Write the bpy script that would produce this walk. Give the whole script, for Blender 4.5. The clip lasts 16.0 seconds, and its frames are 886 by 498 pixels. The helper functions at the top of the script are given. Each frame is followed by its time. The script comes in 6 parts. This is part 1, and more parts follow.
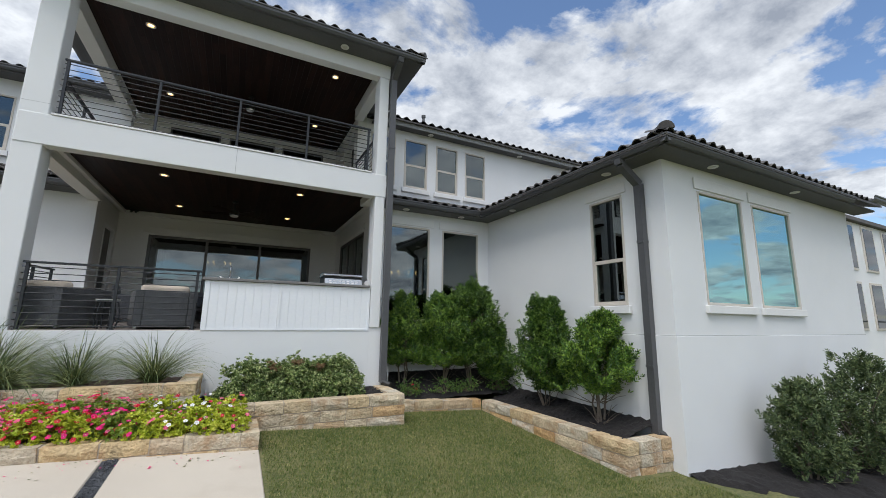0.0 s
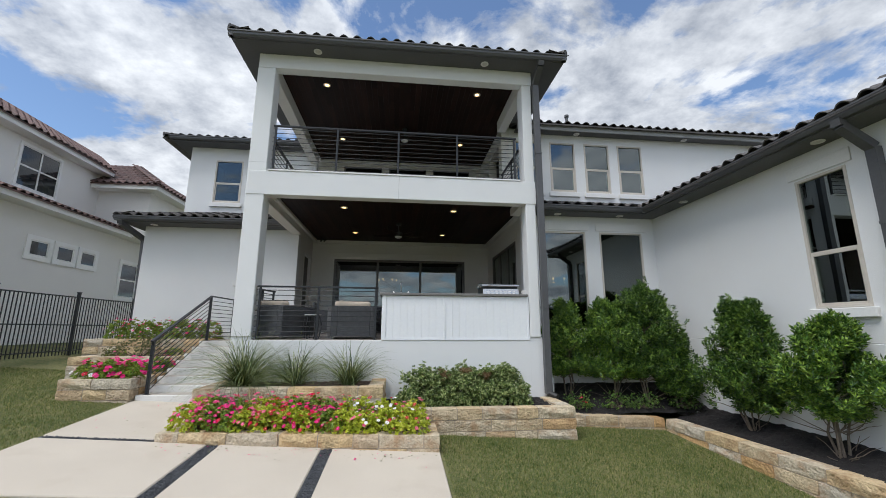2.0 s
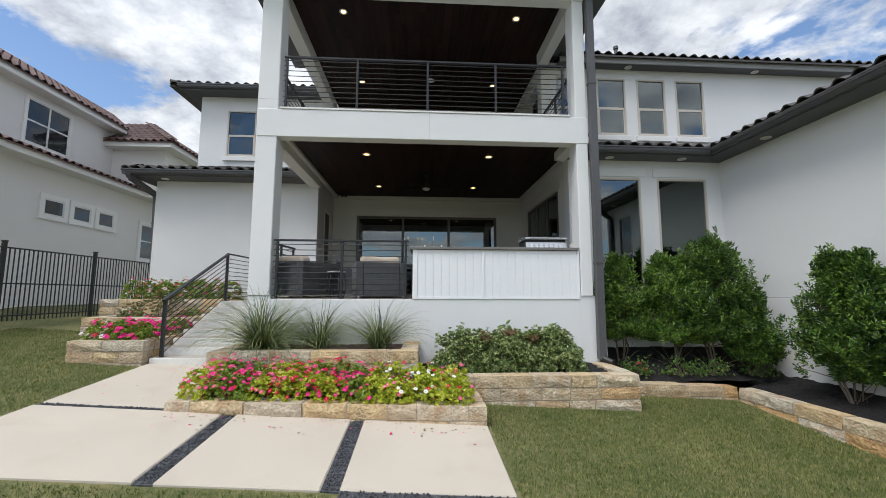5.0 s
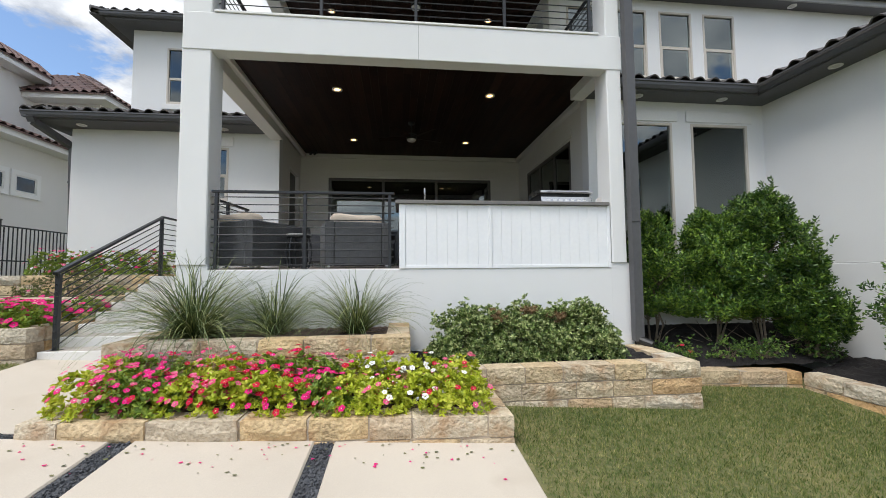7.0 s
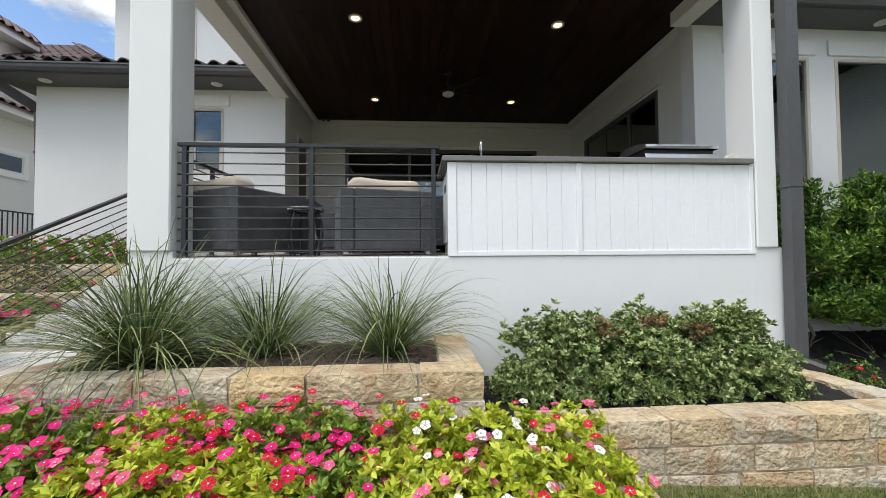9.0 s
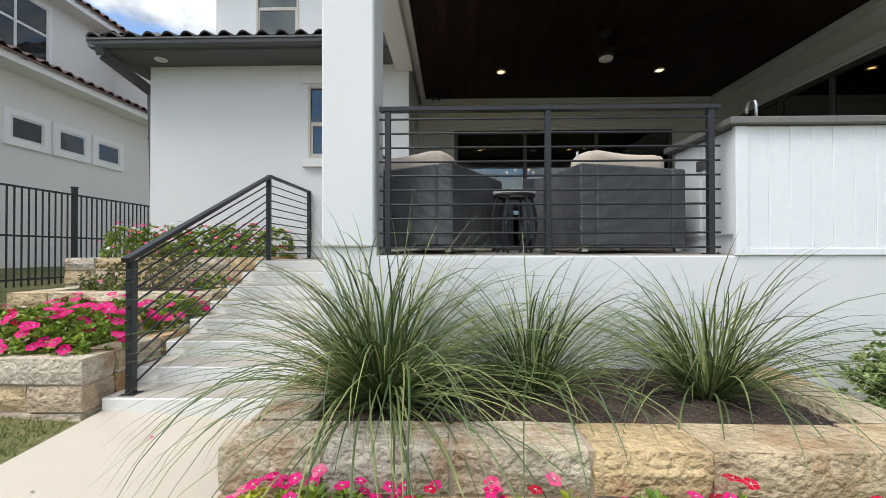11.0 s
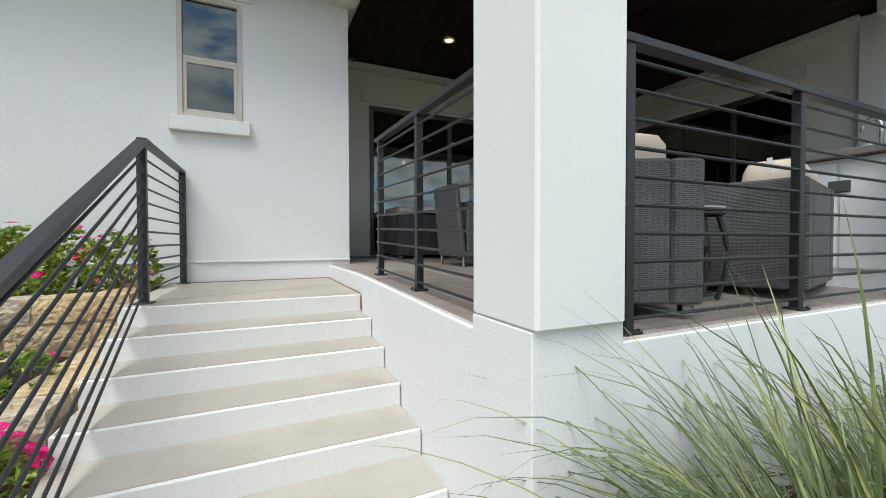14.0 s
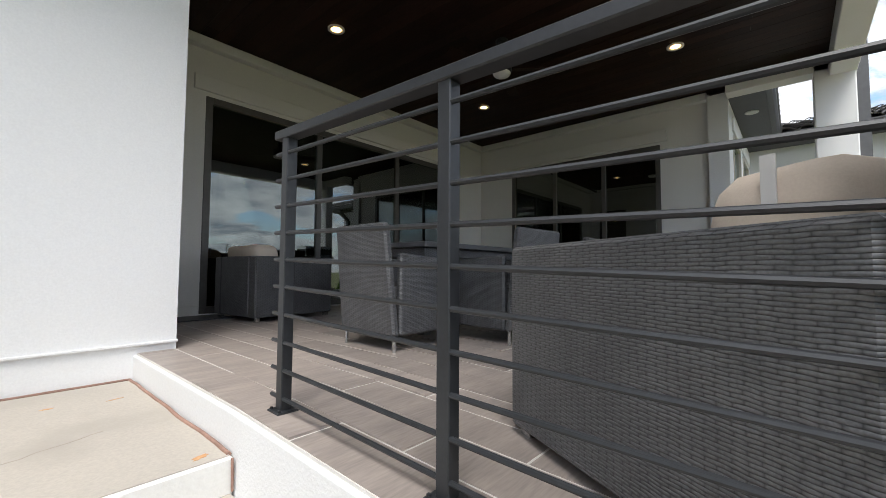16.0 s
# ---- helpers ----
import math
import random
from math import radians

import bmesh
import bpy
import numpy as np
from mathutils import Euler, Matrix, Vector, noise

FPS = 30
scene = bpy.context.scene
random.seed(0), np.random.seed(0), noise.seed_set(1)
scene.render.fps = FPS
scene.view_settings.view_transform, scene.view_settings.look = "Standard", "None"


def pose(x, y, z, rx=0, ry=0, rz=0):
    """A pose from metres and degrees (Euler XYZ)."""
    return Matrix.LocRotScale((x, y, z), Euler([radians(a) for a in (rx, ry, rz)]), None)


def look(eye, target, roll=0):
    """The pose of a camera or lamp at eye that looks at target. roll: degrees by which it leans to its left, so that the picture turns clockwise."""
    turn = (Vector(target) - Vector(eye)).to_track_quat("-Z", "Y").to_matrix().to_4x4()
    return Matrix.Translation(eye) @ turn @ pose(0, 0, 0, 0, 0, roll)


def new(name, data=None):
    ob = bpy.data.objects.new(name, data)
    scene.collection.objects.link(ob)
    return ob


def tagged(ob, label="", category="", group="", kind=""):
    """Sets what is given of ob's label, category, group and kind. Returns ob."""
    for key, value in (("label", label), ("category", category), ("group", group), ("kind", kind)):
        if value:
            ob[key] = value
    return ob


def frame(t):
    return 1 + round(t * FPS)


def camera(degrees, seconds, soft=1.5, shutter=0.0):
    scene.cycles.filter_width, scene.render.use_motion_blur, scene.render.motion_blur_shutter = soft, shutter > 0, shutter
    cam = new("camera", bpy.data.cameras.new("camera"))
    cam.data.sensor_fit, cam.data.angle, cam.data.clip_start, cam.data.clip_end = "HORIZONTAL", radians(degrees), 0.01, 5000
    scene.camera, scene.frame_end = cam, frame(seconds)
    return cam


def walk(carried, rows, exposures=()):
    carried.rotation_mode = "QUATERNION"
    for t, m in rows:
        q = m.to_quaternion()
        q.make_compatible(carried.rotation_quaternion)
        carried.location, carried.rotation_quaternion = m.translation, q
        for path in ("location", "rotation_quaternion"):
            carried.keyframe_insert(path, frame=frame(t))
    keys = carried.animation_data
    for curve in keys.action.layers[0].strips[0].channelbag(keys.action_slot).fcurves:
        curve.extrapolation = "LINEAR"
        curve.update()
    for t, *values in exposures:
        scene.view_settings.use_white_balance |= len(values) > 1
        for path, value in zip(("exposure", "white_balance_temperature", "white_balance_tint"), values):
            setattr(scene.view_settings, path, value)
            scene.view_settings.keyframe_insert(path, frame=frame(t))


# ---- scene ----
cam = camera(95.5, 16.0, 0.6)
PATH = [
    (0, (0.054, 0.212, 1.464), (0.947, 1.968, 1.815), 0.8),
    (0.5, (-0.001, 0.247, 1.461), (0.736, 2.066, 1.844), 0.6),
    (1, (-0.055, 0.285, 1.457), (0.491, 2.168, 1.85), 0.5),
    (1.5, (-0.117, 0.303, 1.451), (0.243, 2.231, 1.847), 0.4),
    (2, (-0.127, 0.307, 1.449), (0.084, 2.257, 1.841), 0.2),
    (2.5, (-0.138, 0.298, 1.45), (-0.013, 2.257, 1.831), 0.1),
    (3, (-0.187, 0.355, 1.429), (-0.102, 2.321, 1.787), 0.0),
    (3.5, (-0.248, 0.476, 1.396), (-0.172, 2.448, 1.716), -0.1),
    (4, (-0.269, 0.693, 1.37), (-0.189, 2.672, 1.647), -0.2),
    (4.2, (-0.281, 0.82, 1.366), (-0.196, 2.8, 1.632), -0.1),
    (6.5, (-0.475, 2.634, 1.206), (-0.281, 4.619, 1.345), -0.4),
    (7, (-0.488, 3.094, 1.165), (-0.265, 5.078, 1.286), -0.5),
    (7.5, (-0.485, 3.548, 1.18), (-0.247, 5.531, 1.278), -0.5),
    (8, (-0.562, 4.008, 1.195), (-0.331, 5.993, 1.275), -0.6),
    (8.2, (-0.566, 4.202, 1.188), (-0.346, 6.189, 1.261), -0.6),
    (10.5, (-1.947, 5.667, 1.224), (-1.968, 7.667, 1.267), -0.2),
    (11, (-2.434, 5.835, 1.258), (-2.476, 7.835, 1.275), -0.1),
    (11.5, (-2.883, 6.051, 1.303), (-2.919, 8.05, 1.285), -0.2),
    (12, (-3.275, 6.249, 1.333), (-3.258, 8.248, 1.286), -0.2),
    (12.5, (-3.578, 6.515, 1.376), (-3.443, 8.509, 1.305), -0.2),
    (13, (-3.776, 6.892, 1.462), (-3.447, 8.863, 1.391), 0.1),
    (13.5, (-3.983, 7.294, 1.532), (-3.403, 9.207, 1.469), 0.0),
    (14, (-4.094, 7.688, 1.575), (-3.25, 9.501, 1.533), -0.1),
    (14.5, (-4.097, 8.098, 1.637), (-3.02, 9.784, 1.628), -0.1),
    (15, (-4.131, 8.469, 1.677), (-2.875, 10.025, 1.704), -0.2),
    (15.5, (-4.065, 8.90, 1.722), (-2.669, 10.330, 1.797), 0.2),
    (16, (-3.980, 9.254, 1.834), (-2.476, 10.567, 1.938), 0.3),
]
walk(cam, [(t, look(eye, target, roll)) for t, eye, target, roll in PATH],
     exposures=[(0, 0.38, 6500, 10), (1.5, 0.38, 6500, 10), (4, 0.42, 6550, 10), (8, 0.72, 6750, 10), (10.5, 0.76, 6650, 9), (12.5, 0.84, 6700, 9), (14.5, 0.74, 6600, 5), (15.3, 0.68, 6600, 6), (16, 1.12, 6800, 10)])

# ---- daylight: a bright sky with broken cloud, the sun veiled ----
SUN_AT = Vector((-13, -11, 30)).normalized()


def build_world():
    w = bpy.data.worlds.new("sky")
    scene.world = w
    w.use_nodes = True
    nt = w.node_tree
    nt.nodes.clear()
    N, L = nt.nodes.new, nt.links.new
    out, bg = N("ShaderNodeOutputWorld"), N("ShaderNodeBackground")
    sky = N("ShaderNodeTexSky")
    sky.sky_type, sky.sun_disc = 'NISHITA', False
    sky.sun_elevation, sky.sun_rotation = radians(60.4), radians(229.8)
    sky.air_density, sky.dust_density, sky.ozone_density = 1.0, 0.4, 4.0
    tc = N("ShaderNodeTexCoord")
    sep = N("ShaderNodeSeparateXYZ")
    L(tc.outputs["Generated"], sep.inputs[0])
    up = N("ShaderNodeMath"); up.operation = 'MAXIMUM'; up.inputs[1].default_value = 0.0
    L(sep.outputs["Z"], up.inputs[0])
    add = N("ShaderNodeMath"); add.operation = 'ADD'; add.inputs[1].default_value = 0.22
    L(up.outputs[0], add.inputs[0])
    comb = N("ShaderNodeCombineXYZ")
    for i, ch in enumerate("XY"):
        d = N("ShaderNodeMath"); d.operation = 'DIVIDE'
        L(sep.outputs[ch], d.inputs[0]); L(add.outputs[0], d.inputs[1])
        L(d.outputs[0], comb.inputs[i])
    n1 = N("ShaderNodeTexNoise")
    n1.inputs["Scale"].default_value, n1.inputs["Detail"].default_value = 2.3, 14
    n1.inputs["Roughness"].default_value, n1.inputs["Distortion"].default_value = 0.60, 0.25
    mp = N("ShaderNodeMapping")
    mp.inputs["Location"].default_value = (3.1, 1.7, 0.4)
    L(comb.outputs[0], mp.inputs[0]); L(mp.outputs[0], n1.inputs["Vector"])
    r1 = N("ShaderNodeValToRGB")
    r1.color_ramp.elements[0].position, r1.color_ramp.elements[1].position = 0.425, 0.50
    L(n1.outputs["Fac"], r1.inputs[0])
    # grey undersides of the thicker cloud
    n2 = N("ShaderNodeTexNoise")
    n2.inputs["Scale"].default_value, n2.inputs["Detail"].default_value = 2.6, 8
    n2.inputs["Roughness"].default_value = 0.6
    L(mp.outputs[0], n2.inputs["Vector"])
    # small billows on the large ones
    n3 = N("ShaderNodeTexNoise")
    n3.inputs["Scale"].default_value, n3.inputs["Detail"].default_value, n3.inputs["Roughness"].default_value = 7.5, 9, 0.62
    L(mp.outputs[0], n3.inputs["Vector"])
    both = N("ShaderNodeMix"); both.data_type = 'FLOAT'; both.inputs[0].default_value = 0.42
    L(n2.outputs["Fac"], both.inputs[2]); L(n3.outputs["Fac"], both.inputs[3])
    r2 = N("ShaderNodeValToRGB")
    e = r2.color_ramp.elements
    e[0].position, e[0].color = 0.40, (5.9, 6.2, 6.6, 1)
    e[1].position, e[1].color = 0.62, (2.2, 2.5, 3.05, 1)
    L(both.outputs[0], r2.inputs[0])
    # cloud is brighter round the veiled sun
    dot = N("ShaderNodeVectorMath"); dot.operation = 'DOT_PRODUCT'; dot.inputs[1].default_value = SUN_AT
    L(tc.outputs["Generated"], dot.inputs[0])
    pos = N("ShaderNodeMath"); pos.operation = 'MAXIMUM'; pos.inputs[1].default_value = 0.0
    L(dot.outputs["Value"], pos.inputs[0])
    pw = N("ShaderNodeMath"); pw.operation = 'POWER'; pw.inputs[1].default_value = 2.5
    L(pos.outputs[0], pw.inputs[0])
    glow = N("ShaderNodeMath"); glow.operation = 'MULTIPLY_ADD'; glow.inputs[1].default_value, glow.inputs[2].default_value = 1.0, 0.88
    L(pw.outputs[0], glow.inputs[0])
    lit = N("ShaderNodeVectorMath"); lit.operation = 'SCALE'
    L(r2.outputs[0], lit.inputs[0]); L(glow.outputs[0], lit.inputs["Scale"])
    mix = N("ShaderNodeMix"); mix.data_type = 'RGBA'
    L(r1.outputs[0], mix.inputs[0]); L(sky.outputs[0], mix.inputs[6]); L(lit.outputs[0], mix.inputs[7])
    L(mix.outputs[2], bg.inputs[0])
    bg.inputs[1].default_value = 0.135
    L(bg.outputs[0], out.inputs[0])


build_world()
sun = new("sun", bpy.data.lights.new("sun", 'SUN'))
sun.data.energy, sun.data.angle, sun.data.color = 1.6, radians(28), (1.0, 0.99, 0.975)
sun.matrix_world = look((0, 0, 30), (13, 11, 0))

# ---- materials ----
def material(name, a, b=None, rough=0.7, metal=0.0, big=0.8, fine=40.0, bump=0.2, dist=0.01, vary=0.0, spec=0.5, stretch=None, stain=None):
    """Colour between a and b by noise at two scales, fine relief; vary: difference between pieces; stretch: grain direction."""
    m = bpy.data.materials.new(name)
    m.use_nodes = True
    nt = m.node_tree
    N, L = nt.nodes.new, nt.links.new
    p = nt.nodes["Principled BSDF"]
    p.inputs["Roughness"].default_value, p.inputs["Metallic"].default_value = rough, metal
    p.inputs["Specular IOR Level"].default_value = spec
    b = b or tuple(c * 0.85 for c in a)
    geo = N("ShaderNodeNewGeometry")
    vec = geo.outputs["Position"]
    if stretch:
        mp = N("ShaderNodeMapping")
        mp.inputs["Scale"].default_value = stretch
        L(vec, mp.inputs[0])
        vec = mp.outputs[0]
    n1, n2 = N("ShaderNodeTexNoise"), N("ShaderNodeTexNoise")
    n1.inputs["Scale"].default_value, n1.inputs["Detail"].default_value = big, 5
    n2.inputs["Scale"].default_value, n2.inputs["Detail"].default_value = fine, 4
    L(vec, n1.inputs["Vector"]); L(vec, n2.inputs["Vector"])
    mx = N("ShaderNodeMath"); mx.operation = 'MULTIPLY_ADD'
    mx.inputs[1].default_value = 0.5
    half = N("ShaderNodeMath"); half.operation = 'MULTIPLY'; half.inputs[1].default_value = 0.5
    L(n2.outputs["Fac"], half.inputs[0]); L(n1.outputs["Fac"], mx.inputs[0]); L(half.outputs[0], mx.inputs[2])
    ramp = N("ShaderNodeValToRGB")
    ramp.color_ramp.elements[0].position, ramp.color_ramp.elements[1].position = 0.36, 0.64
    ramp.color_ramp.elements[0].color, ramp.color_ramp.elements[1].color = (*a, 1), (*b, 1)
    L(mx.outputs[0], ramp.inputs[0])
    col = ramp.outputs[0]
    if stain:
        n3 = N("ShaderNodeTexNoise"); n3.inputs["Scale"].default_value, n3.inputs["Detail"].default_value = 1.7, 6
        r3 = N("ShaderNodeValToRGB"); r3.color_ramp.elements[0].position, r3.color_ramp.elements[1].position = 0.56, 0.72
        L(geo.outputs["Position"], n3.inputs["Vector"]); L(n3.outputs["Fac"], r3.inputs[0])
        ms = N("ShaderNodeMix"); ms.data_type = 'RGBA'
        ms.inputs[7].default_value = (*stain, 1)
        L(r3.outputs[0], ms.inputs[0]); L(col, ms.inputs[6])
        col = ms.outputs[2]
    if vary:
        oi, hsv = N("ShaderNodeObjectInfo"), N("ShaderNodeHueSaturation")
        mr = N("ShaderNodeMapRange")
        mr.inputs["To Min"].default_value, mr.inputs["To Max"].default_value = 1 - vary, 1 + vary
        L(oi.outputs["Random"], mr.inputs[0]); L(mr.outputs[0], hsv.inputs["Value"]); L(col, hsv.inputs["Color"])
        col = hsv.outputs[0]
    L(col, p.inputs["Base Color"])
    if bump:
        bp = N("ShaderNodeBump")
        bp.inputs["Strength"].default_value, bp.inputs["Distance"].default_value = bump, dist
        L(n2.outputs["Fac"], bp.inputs["Height"]); L(bp.outputs[0], p.inputs["Normal"])
    return m


def stone_material():
    """Cream, tan and grey limestone: each block takes its own tone."""
    m = material("limestone", (0.77, 0.69, 0.55), (0.47, 0.41, 0.32), 0.9, 0, 7.0, 30.0, 1.0, 0.035)
    nt = m.node_tree
    N, L = nt.nodes.new, nt.links.new
    p = nt.nodes["Principled BSDF"]
    col = p.inputs["Base Color"].links[0].from_socket
    oi, r = N("ShaderNodeObjectInfo"), N("ShaderNodeValToRGB")
    e = r.color_ramp.elements
    e[0].position, e[0].color = 0.0, (0.98, 0.90, 0.78, 1)
    e[1].position, e[1].color = 1.0, (0.95, 0.66, 0.36, 1)
    for pos, c in ((0.25, (0.90, 0.92, 0.95, 1)), (0.5, (1.0, 0.82, 0.55, 1)), (0.75, (0.82, 0.78, 0.74, 1))):
        k = e.new(pos)
        k.color = c
    L(oi.outputs["Random"], r.inputs[0])
    mx = N("ShaderNodeMix"); mx.data_type = 'RGBA'; mx.blend_type = 'MULTIPLY'
    mx.inputs[0].default_value = 1.0
    L(col, mx.inputs[6]); L(r.outputs[0], mx.inputs[7])
    # iron-brown patches in the split faces
    ns, rs, ms = N("ShaderNodeTexNoise"), N("ShaderNodeValToRGB"), N("ShaderNodeMix")
    ns.inputs["Scale"].default_value, ns.inputs["Detail"].default_value, ns.inputs["Roughness"].default_value = 3.2, 7, 0.65
    L(N("ShaderNodeNewGeometry").outputs["Position"], ns.inputs["Vector"])
    rs.color_ramp.elements[0].position, rs.color_ramp.elements[1].position = 0.50, 0.66
    rs.color_ramp.elements[1].color = (0.75, 0.75, 0.75, 1)
    ms.data_type = 'RGBA'; ms.inputs[7].default_value = (0.40, 0.235, 0.115, 1)
    L(ns.outputs["Fac"], rs.inputs[0]); L(rs.outputs[0], ms.inputs[0]); L(mx.outputs[2], ms.inputs[6]); L(ms.outputs[2], p.inputs["Base Color"])
    return m


def glass_material(name, tint=(0.75, 0.82, 0.80), ior=2.4, sheen=(0.85, 0.94, 0.94)):
    """Tinted low-e window glass: a strong mirror on the outside, dim through."""
    m = bpy.data.materials.new(name)
    m.use_nodes = True
    nt = m.node_tree
    nt.nodes.clear()
    N, L = nt.nodes.new, nt.links.new
    out, mix, tr, gl, fr = (N(k) for k in ("ShaderNodeOutputMaterial", "ShaderNodeMixShader", "ShaderNodeBsdfTransparent", "ShaderNodeBsdfGlossy", "ShaderNodeFresnel"))
    tr.inputs[0].default_value = (0.36 * tint[0], 0.36 * tint[1], 0.36 * tint[2], 1)
    gl.inputs["Color"].default_value = (*sheen, 1)
    gl.inputs["Roughness"].default_value = 0.004
    fr.inputs["IOR"].default_value = ior
    ns = N("ShaderNodeTexNoise"); ns.inputs["Scale"].default_value = 1.3
    ge = N("ShaderNodeNewGeometry"); L(ge.outputs["Position"], ns.inputs["Vector"])
    bp = N("ShaderNodeBump"); bp.inputs["Strength"].default_value, bp.inputs["Distance"].default_value = 0.03, 0.02
    L(ns.outputs["Fac"], bp.inputs["Height"]); L(bp.outputs[0], gl.inputs["Normal"])
    L(fr.outputs[0], mix.inputs[0]); L(tr.outputs[0], mix.inputs[1]); L(gl.outputs[0], mix.inputs[2]); L(mix.outputs[0], out.inputs[0])
    return m


def lamp_material(name, color, strength):
    m = bpy.data.materials.new(name)
    m.use_nodes = True
    p = m.node_tree.nodes["Principled BSDF"]
    p.inputs["Base Color"].default_value = (*color, 1)
    p.inputs["Emission Color"].default_value, p.inputs["Emission Strength"].default_value = (*color, 1), strength
    return m


STUCCO = material("white_stucco", (0.79, 0.79, 0.785), (0.73, 0.73, 0.725), 0.85, 0, 0.7, 95.0, 0.35, 0.006, spec=0.3)
STUCCO_ROUGH = material("knockdown_stucco", (0.79, 0.79, 0.785), (0.74, 0.74, 0.73), 0.85, 0, 0.9, 150.0, 0.35, 0.0012, spec=0.3)
_sn = STUCCO_ROUGH.node_tree
_vo, _vr = _sn.nodes.new("ShaderNodeTexVoronoi"), _sn.nodes.new("ShaderNodeValToRGB")
_vo.inputs["Scale"].default_value = 240.0
_vm = _sn.nodes.new("ShaderNodeMapping")
_vm.inputs["Scale"].default_value = (1.0, 1.0, 0.55)
_vr.color_ramp.elements[0].position, _vr.color_ramp.elements[0].color = 0.12, (1, 1, 1, 1)
_vr.color_ramp.elements[1].position, _vr.color_ramp.elements[1].color = 0.34, (0, 0, 0, 1)
_sn.links.new(_sn.nodes["Geometry"].outputs["Position"], _vm.inputs["Vector"])
_sn.links.new(_vm.outputs[0], _vo.inputs["Vector"])
_sn.links.new(_vo.outputs["Distance"], _vr.inputs[0])
_sn.links.new(_vr.outputs[0], _sn.nodes["Bump"].inputs["Height"])
TRIM = material("painted_trim", (0.80, 0.79, 0.77), (0.74, 0.73, 0.71), 0.6, 0, 1.0, 30.0, 0.08, 0.003)
# the outside white again, with the porch's shade put into its colour
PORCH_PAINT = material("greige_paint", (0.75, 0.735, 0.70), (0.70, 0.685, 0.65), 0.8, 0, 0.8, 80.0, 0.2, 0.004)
FRAME_TAN = material("tan_vinyl", (0.60, 0.55, 0.48), (0.55, 0.50, 0.44), 0.5, 0, 2.0, 30.0, 0.04, 0.002)
FRAME_DARK = material("bronze_aluminium", (0.115, 0.11, 0.105), (0.09, 0.085, 0.08), 0.45, 0.3, 2.0, 30.0, 0.04, 0.002)
GUTTER = material("dark_grey_aluminium", (0.10, 0.10, 0.105), (0.082, 0.082, 0.086), 0.45, 0.1, 1.0, 20.0, 0.05, 0.003)
SOFFIT = material("grey_soffit_board", (0.115, 0.115, 0.12), (0.095, 0.095, 0.10), 0.75, 0, 1.0, 30.0, 0.1, 0.003)
TILE = material("charcoal_roof_tile", (0.10, 0.09, 0.085), (0.055, 0.05, 0.048), 0.65, 0, 4.0, 45.0, 0.4, 0.006, vary=0.3)
TILE_BROWN = material("brown_roof_tile", (0.165, 0.092, 0.078), (0.075, 0.05, 0.047), 0.7, 0, 3.0, 40.0, 0.4, 0.006, vary=0.35)
NEIGHBOUR = material("grey_beige_stucco", (0.81, 0.79, 0.765), (0.76, 0.74, 0.715), 0.85, 0, 0.6, 70.0, 0.3, 0.006)
DARK_WOOD = material("dark_stained_boards", (0.030, 0.0125, 0.0085), (0.012, 0.0065, 0.0052), 0.55, 0, 1.2, 16.0, 0.15, 0.003, spec=0.13, stretch=(6.0, 1.0, 1.0))
# boards differ in tone, one from the next
_dn = DARK_WOOD.node_tree
_dh, _dr = _dn.nodes.new("ShaderNodeHueSaturation"), _dn.nodes.new("ShaderNodeMapRange")
_dr.inputs["To Min"].default_value, _dr.inputs["To Max"].default_value = 0.6, 1.4
_dn.links.new(_dn.nodes["Geometry"].outputs["Random Per Island"], _dr.inputs[0])
_dn.links.new(_dr.outputs[0], _dh.inputs["Value"])
_dn.links.new(_dn.nodes["Principled BSDF"].inputs["Base Color"].links[0].from_socket, _dh.inputs["Color"])
_dn.links.new(_dh.outputs[0], _dn.nodes["Principled BSDF"].inputs["Base Color"])
CONCRETE = material("tan_broom_concrete", (0.565, 0.50, 0.415), (0.50, 0.44, 0.365), 0.88, 0, 0.9, 130.0, 0.25, 0.003, stain=(0.50, 0.435, 0.355))
STEP_WHITE = material("painted_riser", (0.74, 0.73, 0.70), (0.68, 0.67, 0.64), 0.75, 0, 1.4, 60.0, 0.3, 0.005)
TREAD = material("worn_tan_tread", (0.475, 0.43, 0.375), (0.40, 0.365, 0.32), 0.85, 0, 1.6, 90.0, 0.25, 0.003, stain=(0.37, 0.335, 0.29))
MULCH = material("black_mulch", (0.022, 0.018, 0.017), (0.009, 0.008, 0.008), 0.95, 0, 5.0, 60.0, 1.0, 0.03)
SOIL = material("brown_soil", (0.13, 0.085, 0.06), (0.05, 0.035, 0.028), 0.95, 0, 4.0, 50.0, 1.0, 0.03)
SOIL_DARK = material("dark_patchy_soil", (0.020, 0.016, 0.015), (0.19, 0.13, 0.095), 0.95, 0, 2.6, 50.0, 1.0, 0.03)
GRAVEL = material("dark_gravel", (0.10, 0.105, 0.115), (0.04, 0.042, 0.048), 0.7, 0, 8.0, 60.0, 0.8, 0.02)
LAWN = material("lawn_soil", (0.055, 0.08, 0.02), (0.20, 0.18, 0.075), 0.95, 0, 1.3, 22.0, 0.8, 0.03)
MORTAR = material("mortar", (0.48, 0.40, 0.31), (0.40, 0.33, 0.25), 0.95, 0, 3.0, 60.0, 0.5, 0.01)
STONE = stone_material()
STEEL = material("black_powder_coat", (0.030, 0.032, 0.036), (0.022, 0.024, 0.027), 0.42, 0.2, 2.0, 60.0, 0.05, 0.002)
